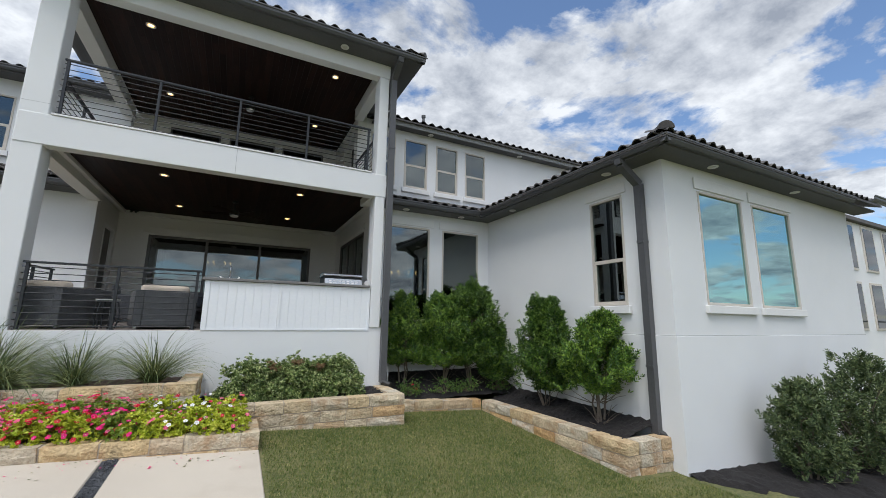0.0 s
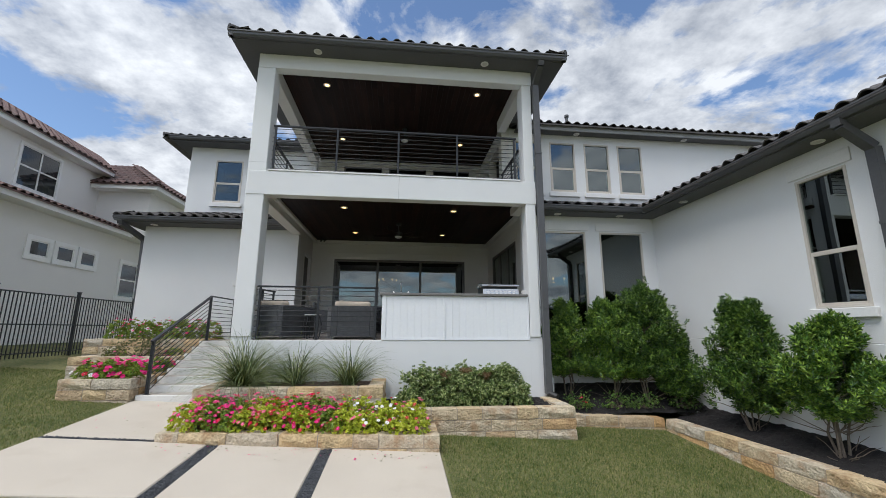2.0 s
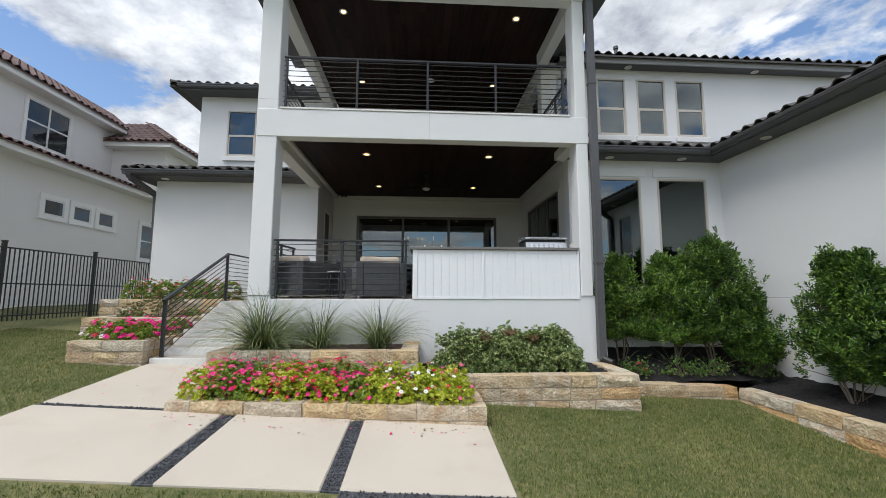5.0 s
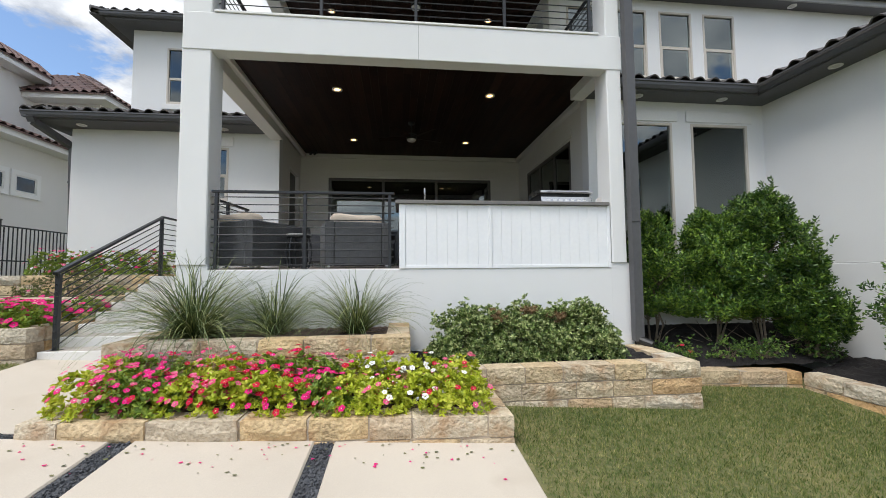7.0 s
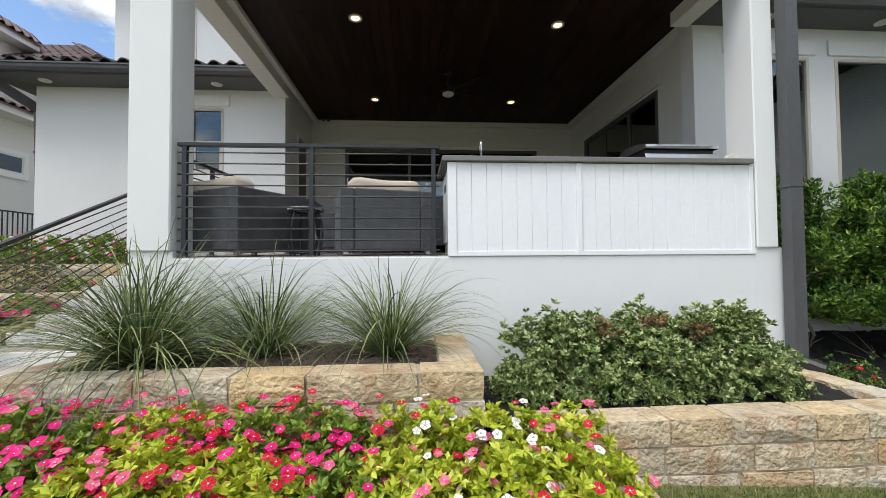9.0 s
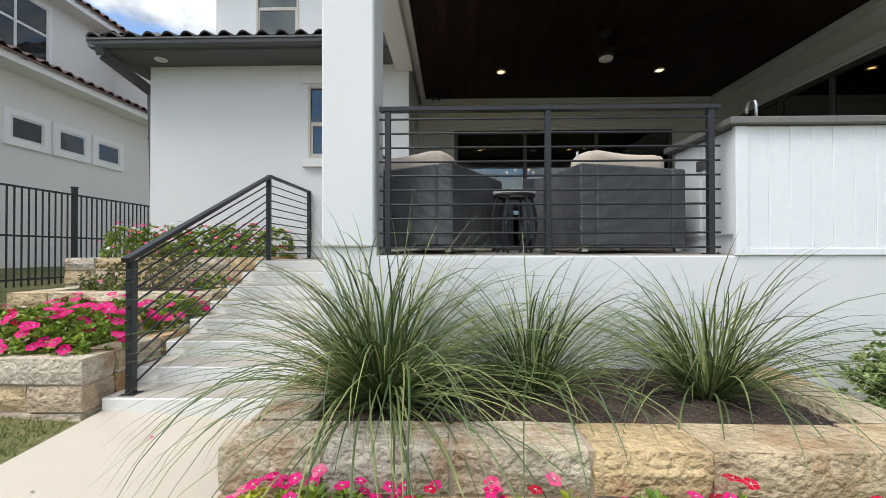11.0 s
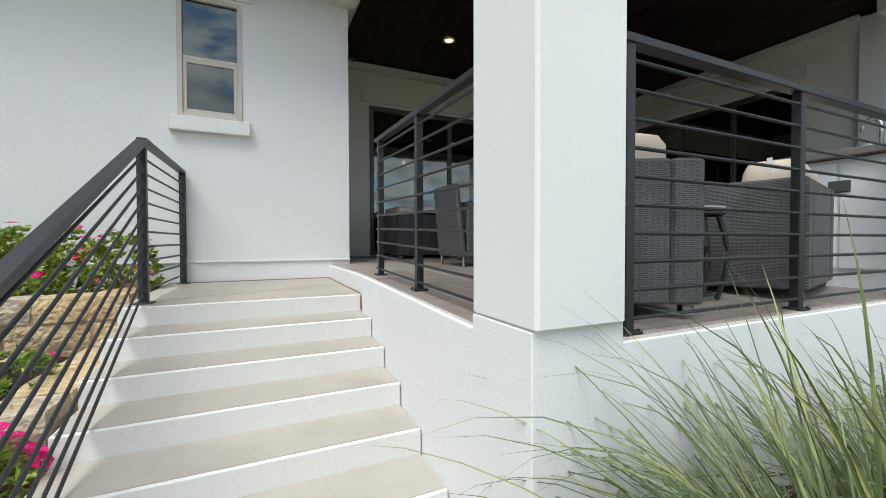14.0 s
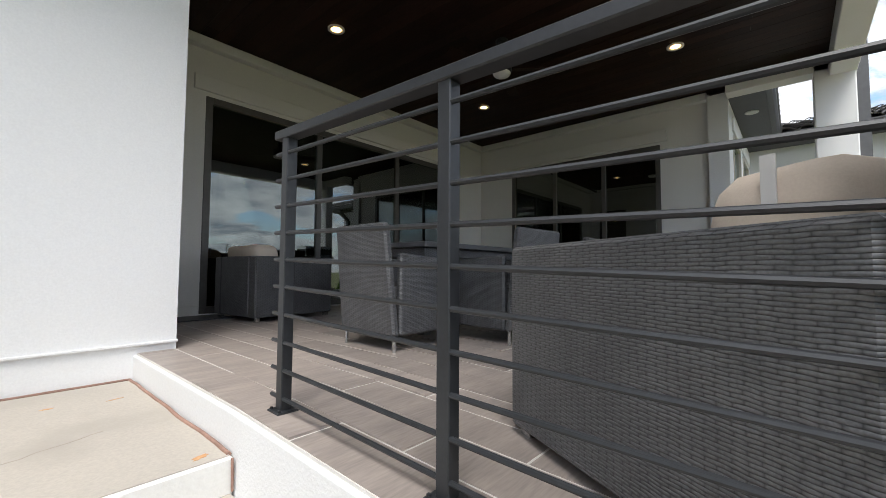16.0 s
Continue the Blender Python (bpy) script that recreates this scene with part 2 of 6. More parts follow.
FLOOR_TILE = material("wood_look_tile", (0.37, 0.315, 0.28), (0.25, 0.215, 0.195), 0.42, 0, 1.6, 14.0, 0.06, 0.002, vary=0.14, stretch=(1.0, 7.0, 1.0))
GROUT = material("light_grout", (0.66, 0.63, 0.59), (0.58, 0.55, 0.52), 0.9, 0, 2.0, 50.0, 0.1, 0.002)
PANEL_WHITE = material("white_cabinet_panel", (0.86, 0.87, 0.88), (0.82, 0.83, 0.85), 0.45, 0, 1.0, 20.0, 0.04, 0.002)
COUNTER = material("grey_concrete_counter", (0.20, 0.19, 0.18), (0.155, 0.148, 0.14), 0.5, 0, 3.0, 60.0, 0.08, 0.002)
STAINLESS = material("stainless_steel", (0.60, 0.61, 0.62), (0.52, 0.53, 0.54), 0.25, 1.0, 3.0, 80.0, 0.03, 0.001)
CUSHION = material("beige_canvas", (0.66, 0.56, 0.46), (0.60, 0.50, 0.41), 0.9, 0, 2.0, 220.0, 0.2, 0.002)
# room dimness painted in as dark grey; also the blind's own tone
DARK_ROOM = material("dim_interior_and_blind_grey", (0.20, 0.185, 0.165), (0.17, 0.155, 0.14), 0.9, 0, 0.8, 30.0, 0.05, 0.002)
CURTAIN = material("sheer_curtain", (0.62, 0.62, 0.60), (0.54, 0.54, 0.52), 0.9, 0, 2.0, 60.0, 0.1, 0.002)
CURTAIN_OLIVE = material("olive_curtain", (0.10, 0.10, 0.045), (0.075, 0.075, 0.035), 0.95, 0, 2.0, 60.0, 0.1, 0.002)
WHITE_PLASTIC = material("white_plastic", (0.75, 0.74, 0.72), (0.70, 0.69, 0.67), 0.5, 0, 2.0, 20.0, 0.02, 0.001)
def wicker_material():
    """Rounded resin strands passing over and under upright stakes."""
    m = material("charcoal_wicker", (0.135, 0.137, 0.143), (0.075, 0.077, 0.082), 0.40, 0, 9.0, 160.0, 0.0)
    nt = m.node_tree
    N, L = nt.nodes.new, nt.links.new
    p = nt.nodes["Principled BSDF"]
    base = p.inputs["Base Color"].links[0].from_socket

    def op(kind, a, b=None):
        n = N("ShaderNodeMath")
        n.operation = kind
        for i, s in enumerate((a, b)):
            if s is None:
                continue
            if isinstance(s, (int, float)):
                n.inputs[i].default_value = s
            else:
                L(s, n.inputs[i])
        return n.outputs[0]

    tc, sep, nz = N("ShaderNodeTexCoord"), N("ShaderNodeSeparateXYZ"), N("ShaderNodeTexNoise")
    nz.inputs["Scale"].default_value = 14.0
    L(tc.outputs["Object"], sep.inputs[0]); L(tc.outputs["Object"], nz.inputs["Vector"])
    wob = op('MULTIPLY', nz.outputs["Fac"], 0.010)
    u = op('DIVIDE', op('ADD', op('ADD', sep.outputs["X"], sep.outputs["Y"]), wob), 0.050)
    v = op('DIVIDE', op('ADD', sep.outputs["Z"], op('MULTIPLY', wob, 0.7)), 0.0080)
    row = op('FLOOR', v)
    wn = N("ShaderNodeTexWhiteNoise"); wn.noise_dimensions = '1D'
    L(row, wn.inputs["W"])
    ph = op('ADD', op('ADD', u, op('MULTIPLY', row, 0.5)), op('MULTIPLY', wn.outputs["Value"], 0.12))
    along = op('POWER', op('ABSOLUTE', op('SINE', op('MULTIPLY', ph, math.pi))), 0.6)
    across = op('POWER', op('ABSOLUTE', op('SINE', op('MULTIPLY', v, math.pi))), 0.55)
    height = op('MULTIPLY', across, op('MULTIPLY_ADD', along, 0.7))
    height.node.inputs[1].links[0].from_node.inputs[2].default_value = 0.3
    # shade between strands painted in: resin goes near-black where the weave dips
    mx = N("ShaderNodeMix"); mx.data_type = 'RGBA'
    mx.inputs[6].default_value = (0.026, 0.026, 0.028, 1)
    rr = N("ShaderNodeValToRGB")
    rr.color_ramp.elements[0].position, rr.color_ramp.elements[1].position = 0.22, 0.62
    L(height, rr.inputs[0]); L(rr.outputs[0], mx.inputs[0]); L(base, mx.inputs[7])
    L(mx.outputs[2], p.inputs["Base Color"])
    bp = N("ShaderNodeBump")
    bp.inputs["Strength"].default_value, bp.inputs["Distance"].default_value = 0.55, 0.0035
    L(height, bp.inputs["Height"]); L(bp.outputs[0], p.inputs["Normal"])
    return m


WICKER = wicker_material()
GLASS = glass_material("window_glass")
GLASS_DIM = glass_material("dim_window_glass", (0.7, 0.78, 0.78), 1.9)
GLASS_TEAL = glass_material("coated_teal_glass", (0.5, 0.75, 0.72), 7.0, (0.66, 0.97, 0.96))
BULB = lamp_material("warm_lamp_glass", (1.0, 0.58, 0.22), 3.6)
BULB_DIM = lamp_material("warm_bulb", (1.0, 0.62, 0.26), 5.0)
LAMP_OFF = material("frosted_lamp", (0.62, 0.60, 0.57), (0.58, 0.56, 0.53), 0.4, 0, 2.0, 20.0, 0.02, 0.001)

# ---- building helpers ----
def grade(x, y):
    """Height of the sloping ground."""
    return -0.33 - 0.0593 * (max(-14.0, min(9.0, x)) - 0.52) + 0.07 * (max(4.3, min(14.0, y)) - 6.57)


def porch_z(y):
    """Top of the porch floor, which falls gently to its front edge."""
    return 1.24 + 0.033 * (min(y, 10.86) - 8.66)


def thing(name, loc=(0, 0, 0), rz=0.0, label="", category="", group="", kind=""):
    ob = new(name)
    ob.empty_display_size = 0.1
    ob.matrix_basis = pose(*loc, 0, 0, rz)
    return tagged(ob, label, category, group, kind)


def part(name, bm, mat, parent=None, label="", smooth=False):
    me = bpy.data.meshes.new(name)
    bm.to_mesh(me)
    bm.free()
    me.materials.append(mat)
    if smooth:
        for p in me.polygons:
            p.use_smooth = True
    ob = new(name, me)
    if parent:
        ob.parent = parent
    if label:
        ob["label"] = label
    return ob


def piece(name, me, parent, m):
    ob = new(name, me)
    ob.parent = parent
    ob.matrix_basis = m
    return ob


def mesh_of(bm, name, mat, smooth=False):
    me = bpy.data.meshes.new(name)
    bm.to_mesh(me)
    bm.free()
    me.materials.append(mat)
    if smooth:
        for p in me.polygons:
            p.use_smooth = True
    return me


def box(x0, x1, y0, y1, z0, z1, bevel=0.0, bm=None, seg=1):
    bm = bm or bmesh.new()
    r = bmesh.ops.create_cube(bm, size=1.0)
    vs = r["verts"]
    for v in vs:
        v.co = ((x0 + x1) / 2 + v.co.x * (x1 - x0), (y0 + y1) / 2 + v.co.y * (y1 - y0), (z0 + z1) / 2 + v.co.z * (z1 - z0))
    if bevel:
        es = {e for v in vs for e in v.link_edges}
        bmesh.ops.bevel(bm, geom=list(es), offset=bevel, segments=seg, affect='EDGES', profile=0.5)
    return bm


def bar(a, b, w, h=None, bm=None, sides=4, bevel=0.0):
    """A straight bar from a to b: square (w by h) or round (sides > 4)."""
    bm = bm or bmesh.new()
    a, b = Vector(a), Vector(b)
    d = b - a
    h = h or w
    m = Matrix.Translation((a + b) / 2) @ d.to_track_quat('Z', 'Y').to_matrix().to_4x4()
    if sides == 4:
        r = bmesh.ops.create_cube(bm, size=1.0)
        for v in r["verts"]:
            v.co = m @ Vector((v.co.x * w, v.co.y * h, v.co.z * d.length))
    else:
        r = bmesh.ops.create_cone(bm, cap_ends=True, segments=sides, radius1=w / 2, radius2=w / 2, depth=d.length)
        for v in r["verts"]:
            v.co = m @ v.co
    return bm


def tube(points, radius, bm=None, sides=8):
    """A round pipe along points, joined at the bends."""
    bm = bm or bmesh.new()
    pts = [Vector(p) for p in points]
    rings = []
    for i, p in enumerate(pts):
        t = (pts[min(i + 1, len(pts) - 1)] - pts[max(i - 1, 0)]).normalized()
        q = t.to_track_quat('Z', 'Y')
        rings.append([bm.verts.new(p + q @ Vector((radius * math.cos(2 * math.pi * k / sides), radius * math.sin(2 * math.pi * k / sides), 0))) for k in range(sides)])
    for r0, r1 in zip(rings, rings[1:]):
        for k in range(sides):
            bm.faces.new((r0[k], r0[(k + 1) % sides], r1[(k + 1) % sides], r1[k]))
    bm.faces.new(list(reversed(rings[0])))
    bm.faces.new(rings[-1])
    return bm


def wall(name, axis, p, thick, u0, u1, z0, z1, holes=(), mat=None, label=""):
    """An upright wall with real openings. axis 'y': face at y = p, back at p + thick; 'x' likewise."""
    us = sorted({u0, u1, *[h[0] for h in holes], *[h[1] for h in holes]})
    zs = sorted({z0, z1, *[h[2] for h in holes], *[h[3] for h in holes]})
    solid = {}
    for i in range(len(us) - 1):
        for k in range(len(zs) - 1):
            cu, cz = (us[i] + us[i + 1]) / 2, (zs[k] + zs[k + 1]) / 2
            solid[i, k] = not any(h[0] < cu < h[1] and h[2] < cz < h[3] for h in holes)
    bm = bmesh.new()

    def co(u, d, z):
        return (u, p + d, z) if axis == 'y' else (p + d, u, z)

    def quad(*c):
        bm.faces.new([bm.verts.new(co(*q)) for q in c])
    for (i, k), s in solid.items():
        if not s:
            continue
        a, b, c, d = us[i], us[i + 1], zs[k], zs[k + 1]
        quad((a, 0, c), (b, 0, c), (b, 0, d), (a, 0, d))
        quad((a, thick, d), (b, thick, d), (b, thick, c), (a, thick, c))
        if not solid.get((i - 1, k)):
            quad((a, 0, c), (a, 0, d), (a, thick, d), (a, thick, c))
        if not solid.get((i + 1, k)):
            quad((b, 0, d), (b, 0, c), (b, thick, c), (b, thick, d))
        if not solid.get((i, k - 1)):
            quad((b, 0, c), (a, 0, c), (a, thick, c), (b, thick, c))
        if not solid.get((i, k + 1)):
            quad((a, 0, d), (b, 0, d), (b, thick, d), (a, thick, d))
    bmesh.ops.remove_doubles(bm, verts=bm.verts, dist=0.0005)
    bmesh.ops.recalc_face_normals(bm, faces=bm.faces)
    ob = part(name, bm, mat or STUCCO)
    return tagged(ob, label or "white painted stucco house wall", "wall", "", "structure")


def slab(name, x0, x1, y0, y1, z0, z1, mat, label, category, bevel=0.0):
    return tagged(part(name, box(x0, x1, y0, y1, z0, z1, bevel), mat), label, category, "", "structure")


def window(name, axis, p, u0, u1, z0, z1, label, frame=None, bars_u=(), bars_z=(), side=1, sill=True, head=True, depth=0.11, width=0.045, deco=None, glass=None):
    """A window set into its opening. side: +1 when the wall's face looks to the low side of the axis, -1 otherwise."""
    frame = frame or FRAME_TAN
    deco = deco or TRIM
    t = thing(name, label=label, category="window", kind="structure")

    def b(a0, a1, d0, d1, c0, c1, bevel=0.004):
        d0, d1 = sorted((p + side * d0, p + side * d1))
        return box(a0, a1, d0, d1, c0, c1, bevel) if axis == 'y' else box(d0, d1, a0, a1, c0, c1, bevel)
    fr = b(u0, u0 + width, -0.012, depth, z0, z1)
    for args in ((u1 - width, u1, z0, z1), (u0 + width, u1 - width, z0, z0 + width), (u0 + width, u1 - width, z1 - width, z1)):
        d0, d1 = sorted((p - side * 0.012, p + side * depth))
        if axis == 'y':
            box(args[0], args[1], d0, d1, args[2], args[3], 0.004, fr)
        else:
            box(d0, d1, args[0], args[1], args[2], args[3], 0.004, fr)
    part("window_frame", fr, frame, t)
    for u in bars_u:
        part("mullion", b(u - width * 0.5, u + width * 0.5, 0.0, depth - 0.01, z0 + width, z1 - width), frame, t)
    for z in bars_z:
        cuts = [u0 + width, *[k for u in bars_u for k in (u - width * 0.5, u + width * 0.5)], u1 - width]
        for a0, a1 in zip(cuts[::2], cuts[1::2]):
            part("meeting_rail", b(a0, a1, 0.012, depth - 0.02, z - width * 0.4, z + width * 0.4), frame, t)
    if bars_z:
        # the lower sash stands in its own frame
        a0, a1, c0, c1, k = u0 + width, u1 - width, z0 + width, bars_z[0] - width * 0.4, 0.034
        bm = None
        for q in ((a0, a0 + k, c0, c1), (a1 - k, a1, c0, c1), (a0 + k, a1 - k, c0, c0 + k), (a0 + k, a1 - k, c1 - k, c1)):
            d0, d1 = sorted((p + side * 0.008, p + side * 0.05))
            bm = box(q[0], q[1], d0, d1, q[2], q[3], 0.003, bm) if axis == 'y' else box(d0, d1, q[0], q[1], q[2], q[3], 0.003, bm)
        part("sash", bm, frame, t)
    us, zs = [u0, *bars_u, u1], [z0, *bars_z, z1]
    for a0, a1 in zip(us, us[1:]):
        for c0, c1 in zip(zs, zs[1:]):
            pane = part("pane", b(a0 + width * 0.4, a1 - width * 0.4, depth * 0.22, depth * 0.22 + 0.012, c0 + width * 0.3, c1 - width * 0.3, 0), glass or GLASS, t)
            pane.visible_shadow = False
    if sill:
        part("window_sill", b(u0 - 0.07, u1 + 0.07, -0.07, -0.001, z0 - 0.15, z0 - 0.01, 0.008), deco, t)
    if head:
        part("window_head", b(u0 - 0.10, u1 + 0.10, -0.03, -0.001, z1 + 0.03, z1 + 0.24, 0.006), deco, t)
    return t


def tile_mesh(name, mat, w=0.285, l=0.42, h=0.062, n=7):
    """One barrel roof tile, open below: w across, l up the slope, thick at its lower edge."""
    bm = bmesh.new()
    rows = []
    for y, lift in ((0.0, 0.022), (l, 0.0)):
        ring = []
        for k in range(n + 1):
            f = k / n
            z = h * (max(0.0, math.sin(math.pi * min(1.0, f / 0.66))) ** 0.8 if f < 0.66 else -0.18 * math.sin(math.pi * (f - 0.66) / 0.34))
            ring.append(bm.verts.new((f * w, y, z + lift)))
        rows.append(ring)
    low = [bm.verts.new((v.co.x, 0.004, v.co.z - 0.022)) for v in rows[0]]
    for k in range(n):
        bm.faces.new((rows[0][k], rows[0][k + 1], rows[1][k + 1], rows[1][k]))
        bm.faces.new((low[k], low[k + 1], rows[0][k + 1], rows[0][k]))
    return mesh_of(bm, name, mat, False)


def roof_plane(roof, origin, along, up, length, depth, pitch, tiles, mat, near_rows=2, cut_l=0.0, cut_r=0.0):
    """Tiles laid on a sloping plane. along, up: level directions; cut_l/r: how far each course draws in per metre of run (hips +, valleys -)."""
    o, a, u = Vector(origin), Vector(along), Vector(up)
    slope = Vector((u.x, u.y, math.tan(radians(pitch)))).normalized()
    nrm = a.cross(slope).normalized()
    if nrm.z < 0:
        nrm = -nrm
    w, l = 0.285, 0.36
    run = l * math.cos(radians(pitch))
    rows = max(1, int(depth / run))
    rest = bmesh.new()
    for r in range(rows):
        lo, hi = cut_l * r * run, length - cut_r * r * run
        s = lo
        while s + w * 0.4 < hi:
            at = o + a * s + slope * (r * l) + nrm * 0.012
            m = Matrix((( a.x, slope.x, nrm.x, at.x), (a.y, slope.y, nrm.y, at.y), (a.z, slope.z, nrm.z, at.z), (0, 0, 0, 1)))
            if r < near_rows:
                piece("roof_tile", tiles, roof, m)
            else:
                n0 = len(rest.verts)
                rest.from_mesh(tiles)
                rest.verts.ensure_lookup_table()
                for v in rest.verts[n0:]:
                    v.co = m @ v.co
            s += w
    if len(rest.verts):
        k = part("upper_tiles", rest, mat, roof)
        k["kind"] = "stuff"
    else:
        rest.free()
    # deck under the tiles
    bm = bmesh.new()
    c = []
    for s, d in ((0, 0), (length, 0), (length - cut_r * depth, depth), (cut_l * depth, depth)):
        c.append(o + a * s + slope * (d / math.cos(radians(pitch))))
    top = [bm.verts.new(p) for p in c]
    bot = [bm.verts.new(p - Vector((0, 0, 0.05))) for p in c]
    bm.faces.new(top); bm.faces.new(bot[::-1])
    for i in range(4):
        bm.faces.new((top[i], bot[i], bot[(i + 1) % 4], top[(i + 1) % 4]))
    bmesh.ops.recalc_face_normals(bm, faces=bm.faces)
    part("roof_deck", bm, mat, roof)


def ridge_caps(roof, a, b, mat, step=0.34, r=0.10):
    """Half-round cap tiles along a hip or ridge from a to b."""
    a, b = Vector(a), Vector(b)
    n = max(1, int((b - a).length / step))
    d = (b - a).normalized()
    side = d.cross(Vector((0, 0, 1))).normalized()
    upv = side.cross(d)
    bm = bmesh.new()
    rows = []
    for y, k in ((0, 1.0), (step * 1.12, 0.86)):
        rows.append([bm.verts.new((r * k * math.cos(math.pi * j / 8), y, r * k * math.sin(math.pi * j / 8))) for j in range(9)])
    for j in range(8):
        bm.faces.new((rows[0][j], rows[1][j], rows[1][j + 1], rows[0][j + 1]))
    bm.faces.new(rows[0])
    me = mesh_of(bm, "cap_tile", mat, False)
    for i in range(n):
        at = a + d * (i * step) + upv * 0.02
        piece("cap_tile", me, roof, Matrix(((side.x, d.x, upv.x, at.x), (side.y, d.y, upv.y, at.y), (side.z, d.z, upv.z, at.z), (0, 0, 0, 1))))


def gutter(name, a, b, out, label="dark grey aluminium roof gutter"):
    """K-style gutter from a to b along the eave; out: level direction away from the house."""
    a, b, o = Vector(a), Vector(b), Vector(out)
    prof = [(0.0, 0.0), (0.07, 0.0), (0.10, 0.045), (0.105, 0.09), (0.125, 0.10), (0.125, 0.125), (0.11, 0.125), (0.09, 0.10), (0.085, 0.05), (0.0, 0.02)]
    bm = bmesh.new()
    ends = []
    for e in (a, b):
        ends.append([bm.verts.new(e + o * d + Vector((0, 0, h))) for d, h in prof])
    n = len(prof)
    for i in range(n):
        bm.faces.new((ends[0][i], ends[0][(i + 1) % n], ends[1][(i + 1) % n], ends[1][i]))
    bm.faces.new(ends[0]); bm.faces.new(ends[1][::-1])
    bmesh.ops.recalc_face_normals(bm, faces=bm.faces)
    return tagged(part(name, bm, GUTTER), label, "gutter", "", "structure")


def soffit_lamp(loc, lit=False):
    """Recessed can lamp in a ceiling or soffit: trim ring and lens."""
    t = thing("recessed_light", loc, 0, "round recessed ceiling light, lit warm" if lit else "small round white soffit light, unlit", "ceiling light", "recessed lights" if lit else "soffit lights")
    bm = bmesh.new()
    R = 0.09
    prof = [(R, 0.0), (R, -0.012), (R * 0.84, -0.016), (R * 0.64, -0.010), (R * 0.60, -0.002)]
    n = 24
    rings = [[bm.verts.new((q * math.cos(2 * math.pi * k / n), q * math.sin(2 * math.pi * k / n), z)) for k in range(n)] for q, z in prof]
    for r0, r1 in zip(rings, rings[1:]):
        for k in range(n):
            bm.faces.new((r0[k], r0[(k + 1) % n], r1[(k + 1) % n], r1[k]))
    part("trim_ring", bm, WHITE_PLASTIC, t, smooth=True)
    bm = bmesh.new()
    bmesh.ops.create_cone(bm, cap_ends=True, segments=24, radius1=R * 0.60, radius2=R * 0.60, depth=0.008)
    for v in bm.verts:
        v.co.z += -0.0035
    part("lens", bm, BULB if lit else LAMP_OFF, t)
    return t


# ---- ground ----
def build_ground():
    xs = [-300, -120, -60, -30, -20, *[-14 + 0.5 * i for i in range(57)], 18, 24, 40, 80, 300]
    ys = [-300, -120, -60, -30, -15, -8, *[-4 + 0.5 * i for i in range(41)], 20, 26, 40, 80, 300]
    bm = bmesh.new()
    g = [[bm.verts.new((x, y, grade(x, y) + 0.012 * noise.noise((x * 0.9, y * 0.9, 0)))) for x in xs] for y in ys]
    for j in range(len(ys) - 1):
        for i in range(len(xs) - 1):
            bm.faces.new((g[j][i], g[j][i + 1], g[j + 1][i + 1], g[j + 1][i]))
    tagged(part("ground", bm, LAWN, smooth=True), "sloping mown green lawn with dry patches", "lawn", "", "structure")


build_ground()


def sloped_slab(name, x0, x1, y0, y1, lift, mat, label, category, thick=0.12, bevel=0.012):
    bm = box(x0, x1, y0, y1, -thick, 0.0, bevel)
    for v in bm.verts:
        v.co.z += grade(v.co.x, v.co.y) + lift
    return tagged(part(name, bm, mat), label, category, "concrete slabs" if mat is CONCRETE else "", "structure")


SLAB = "smooth tan concrete patio slab beside gravel joints"
for a0, a1, b0, b1 in ((-4.9, -2.71, 5.06, 6.60), (-2.54, -1.17, 5.04, 6.60), (-1.01, 0.52, 5.05, 6.60), (-4.88, -3.36, 6.70, 8.62), (-1.04, 0.52, 3.50, 4.93), (-2.54, -1.19, 3.50, 4.93)):
    if b1 < 5 and a0 < -2:
        continue
    sloped_slab("pavement_slab", a0, a1, b0, b1, 0.03, CONCRETE, SLAB, "paving slab")
for a0, a1, b0, b1 in ((-2.71, -2.54, 5.04, 6.60), (-1.17, -1.01, 5.04, 6.60), (-4.9, -3.36, 6.60, 6.70), (-1.01, 0.52, 4.93, 5.05)):
    sloped_slab("gravel_strip", a0, a1, b0, b1, 0.012, GRAVEL, "dark grey gravel joint between concrete slabs", "gravel", 0.1, 0.0)

# ---- the house: walls ----
wall("wall_right_front", 'y', 9.9, 0.25, 2.93, 6.45, -0.9, 4.40, [(3.43, 4.57, 1.45, 3.91), (4.95, 6.10, 1.45, 3.91)])
wall("wall_wing_side", 'x', 6.45, 0.25, 4.42, 9.9, -1.1, 4.40, [(5.27, 6.06, 1.79, 3.89)])
wall("wall_wing_front", 'y', 4.42, 0.25, 6.70, 13.7, -1.3, 4.40, [(7.40, 8.84, 1.80, 3.88), (9.20, 10.72, 1.80, 3.88)])
wall("wall_wing_end", 'x', 13.45, 0.25, 4.67, 16.0, -1.3, 4.40)
wall("wall_left_front", 'y', 12.32, 0.25, -7.37, -3.12, 0.2, 4.40, [(-4.765, -4.20, 2.79, 3.975)])
wall("wall_left_side", 'x', -7.37, 0.25, 12.57, 20.0, 0.0, 4.40)
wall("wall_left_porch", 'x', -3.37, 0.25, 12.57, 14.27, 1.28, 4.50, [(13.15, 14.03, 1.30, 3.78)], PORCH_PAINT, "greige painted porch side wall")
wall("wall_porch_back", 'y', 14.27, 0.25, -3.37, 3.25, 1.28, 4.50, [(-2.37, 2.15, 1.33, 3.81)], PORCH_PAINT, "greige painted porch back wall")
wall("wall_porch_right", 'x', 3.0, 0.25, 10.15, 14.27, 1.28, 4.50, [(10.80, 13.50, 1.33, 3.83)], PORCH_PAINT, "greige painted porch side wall")
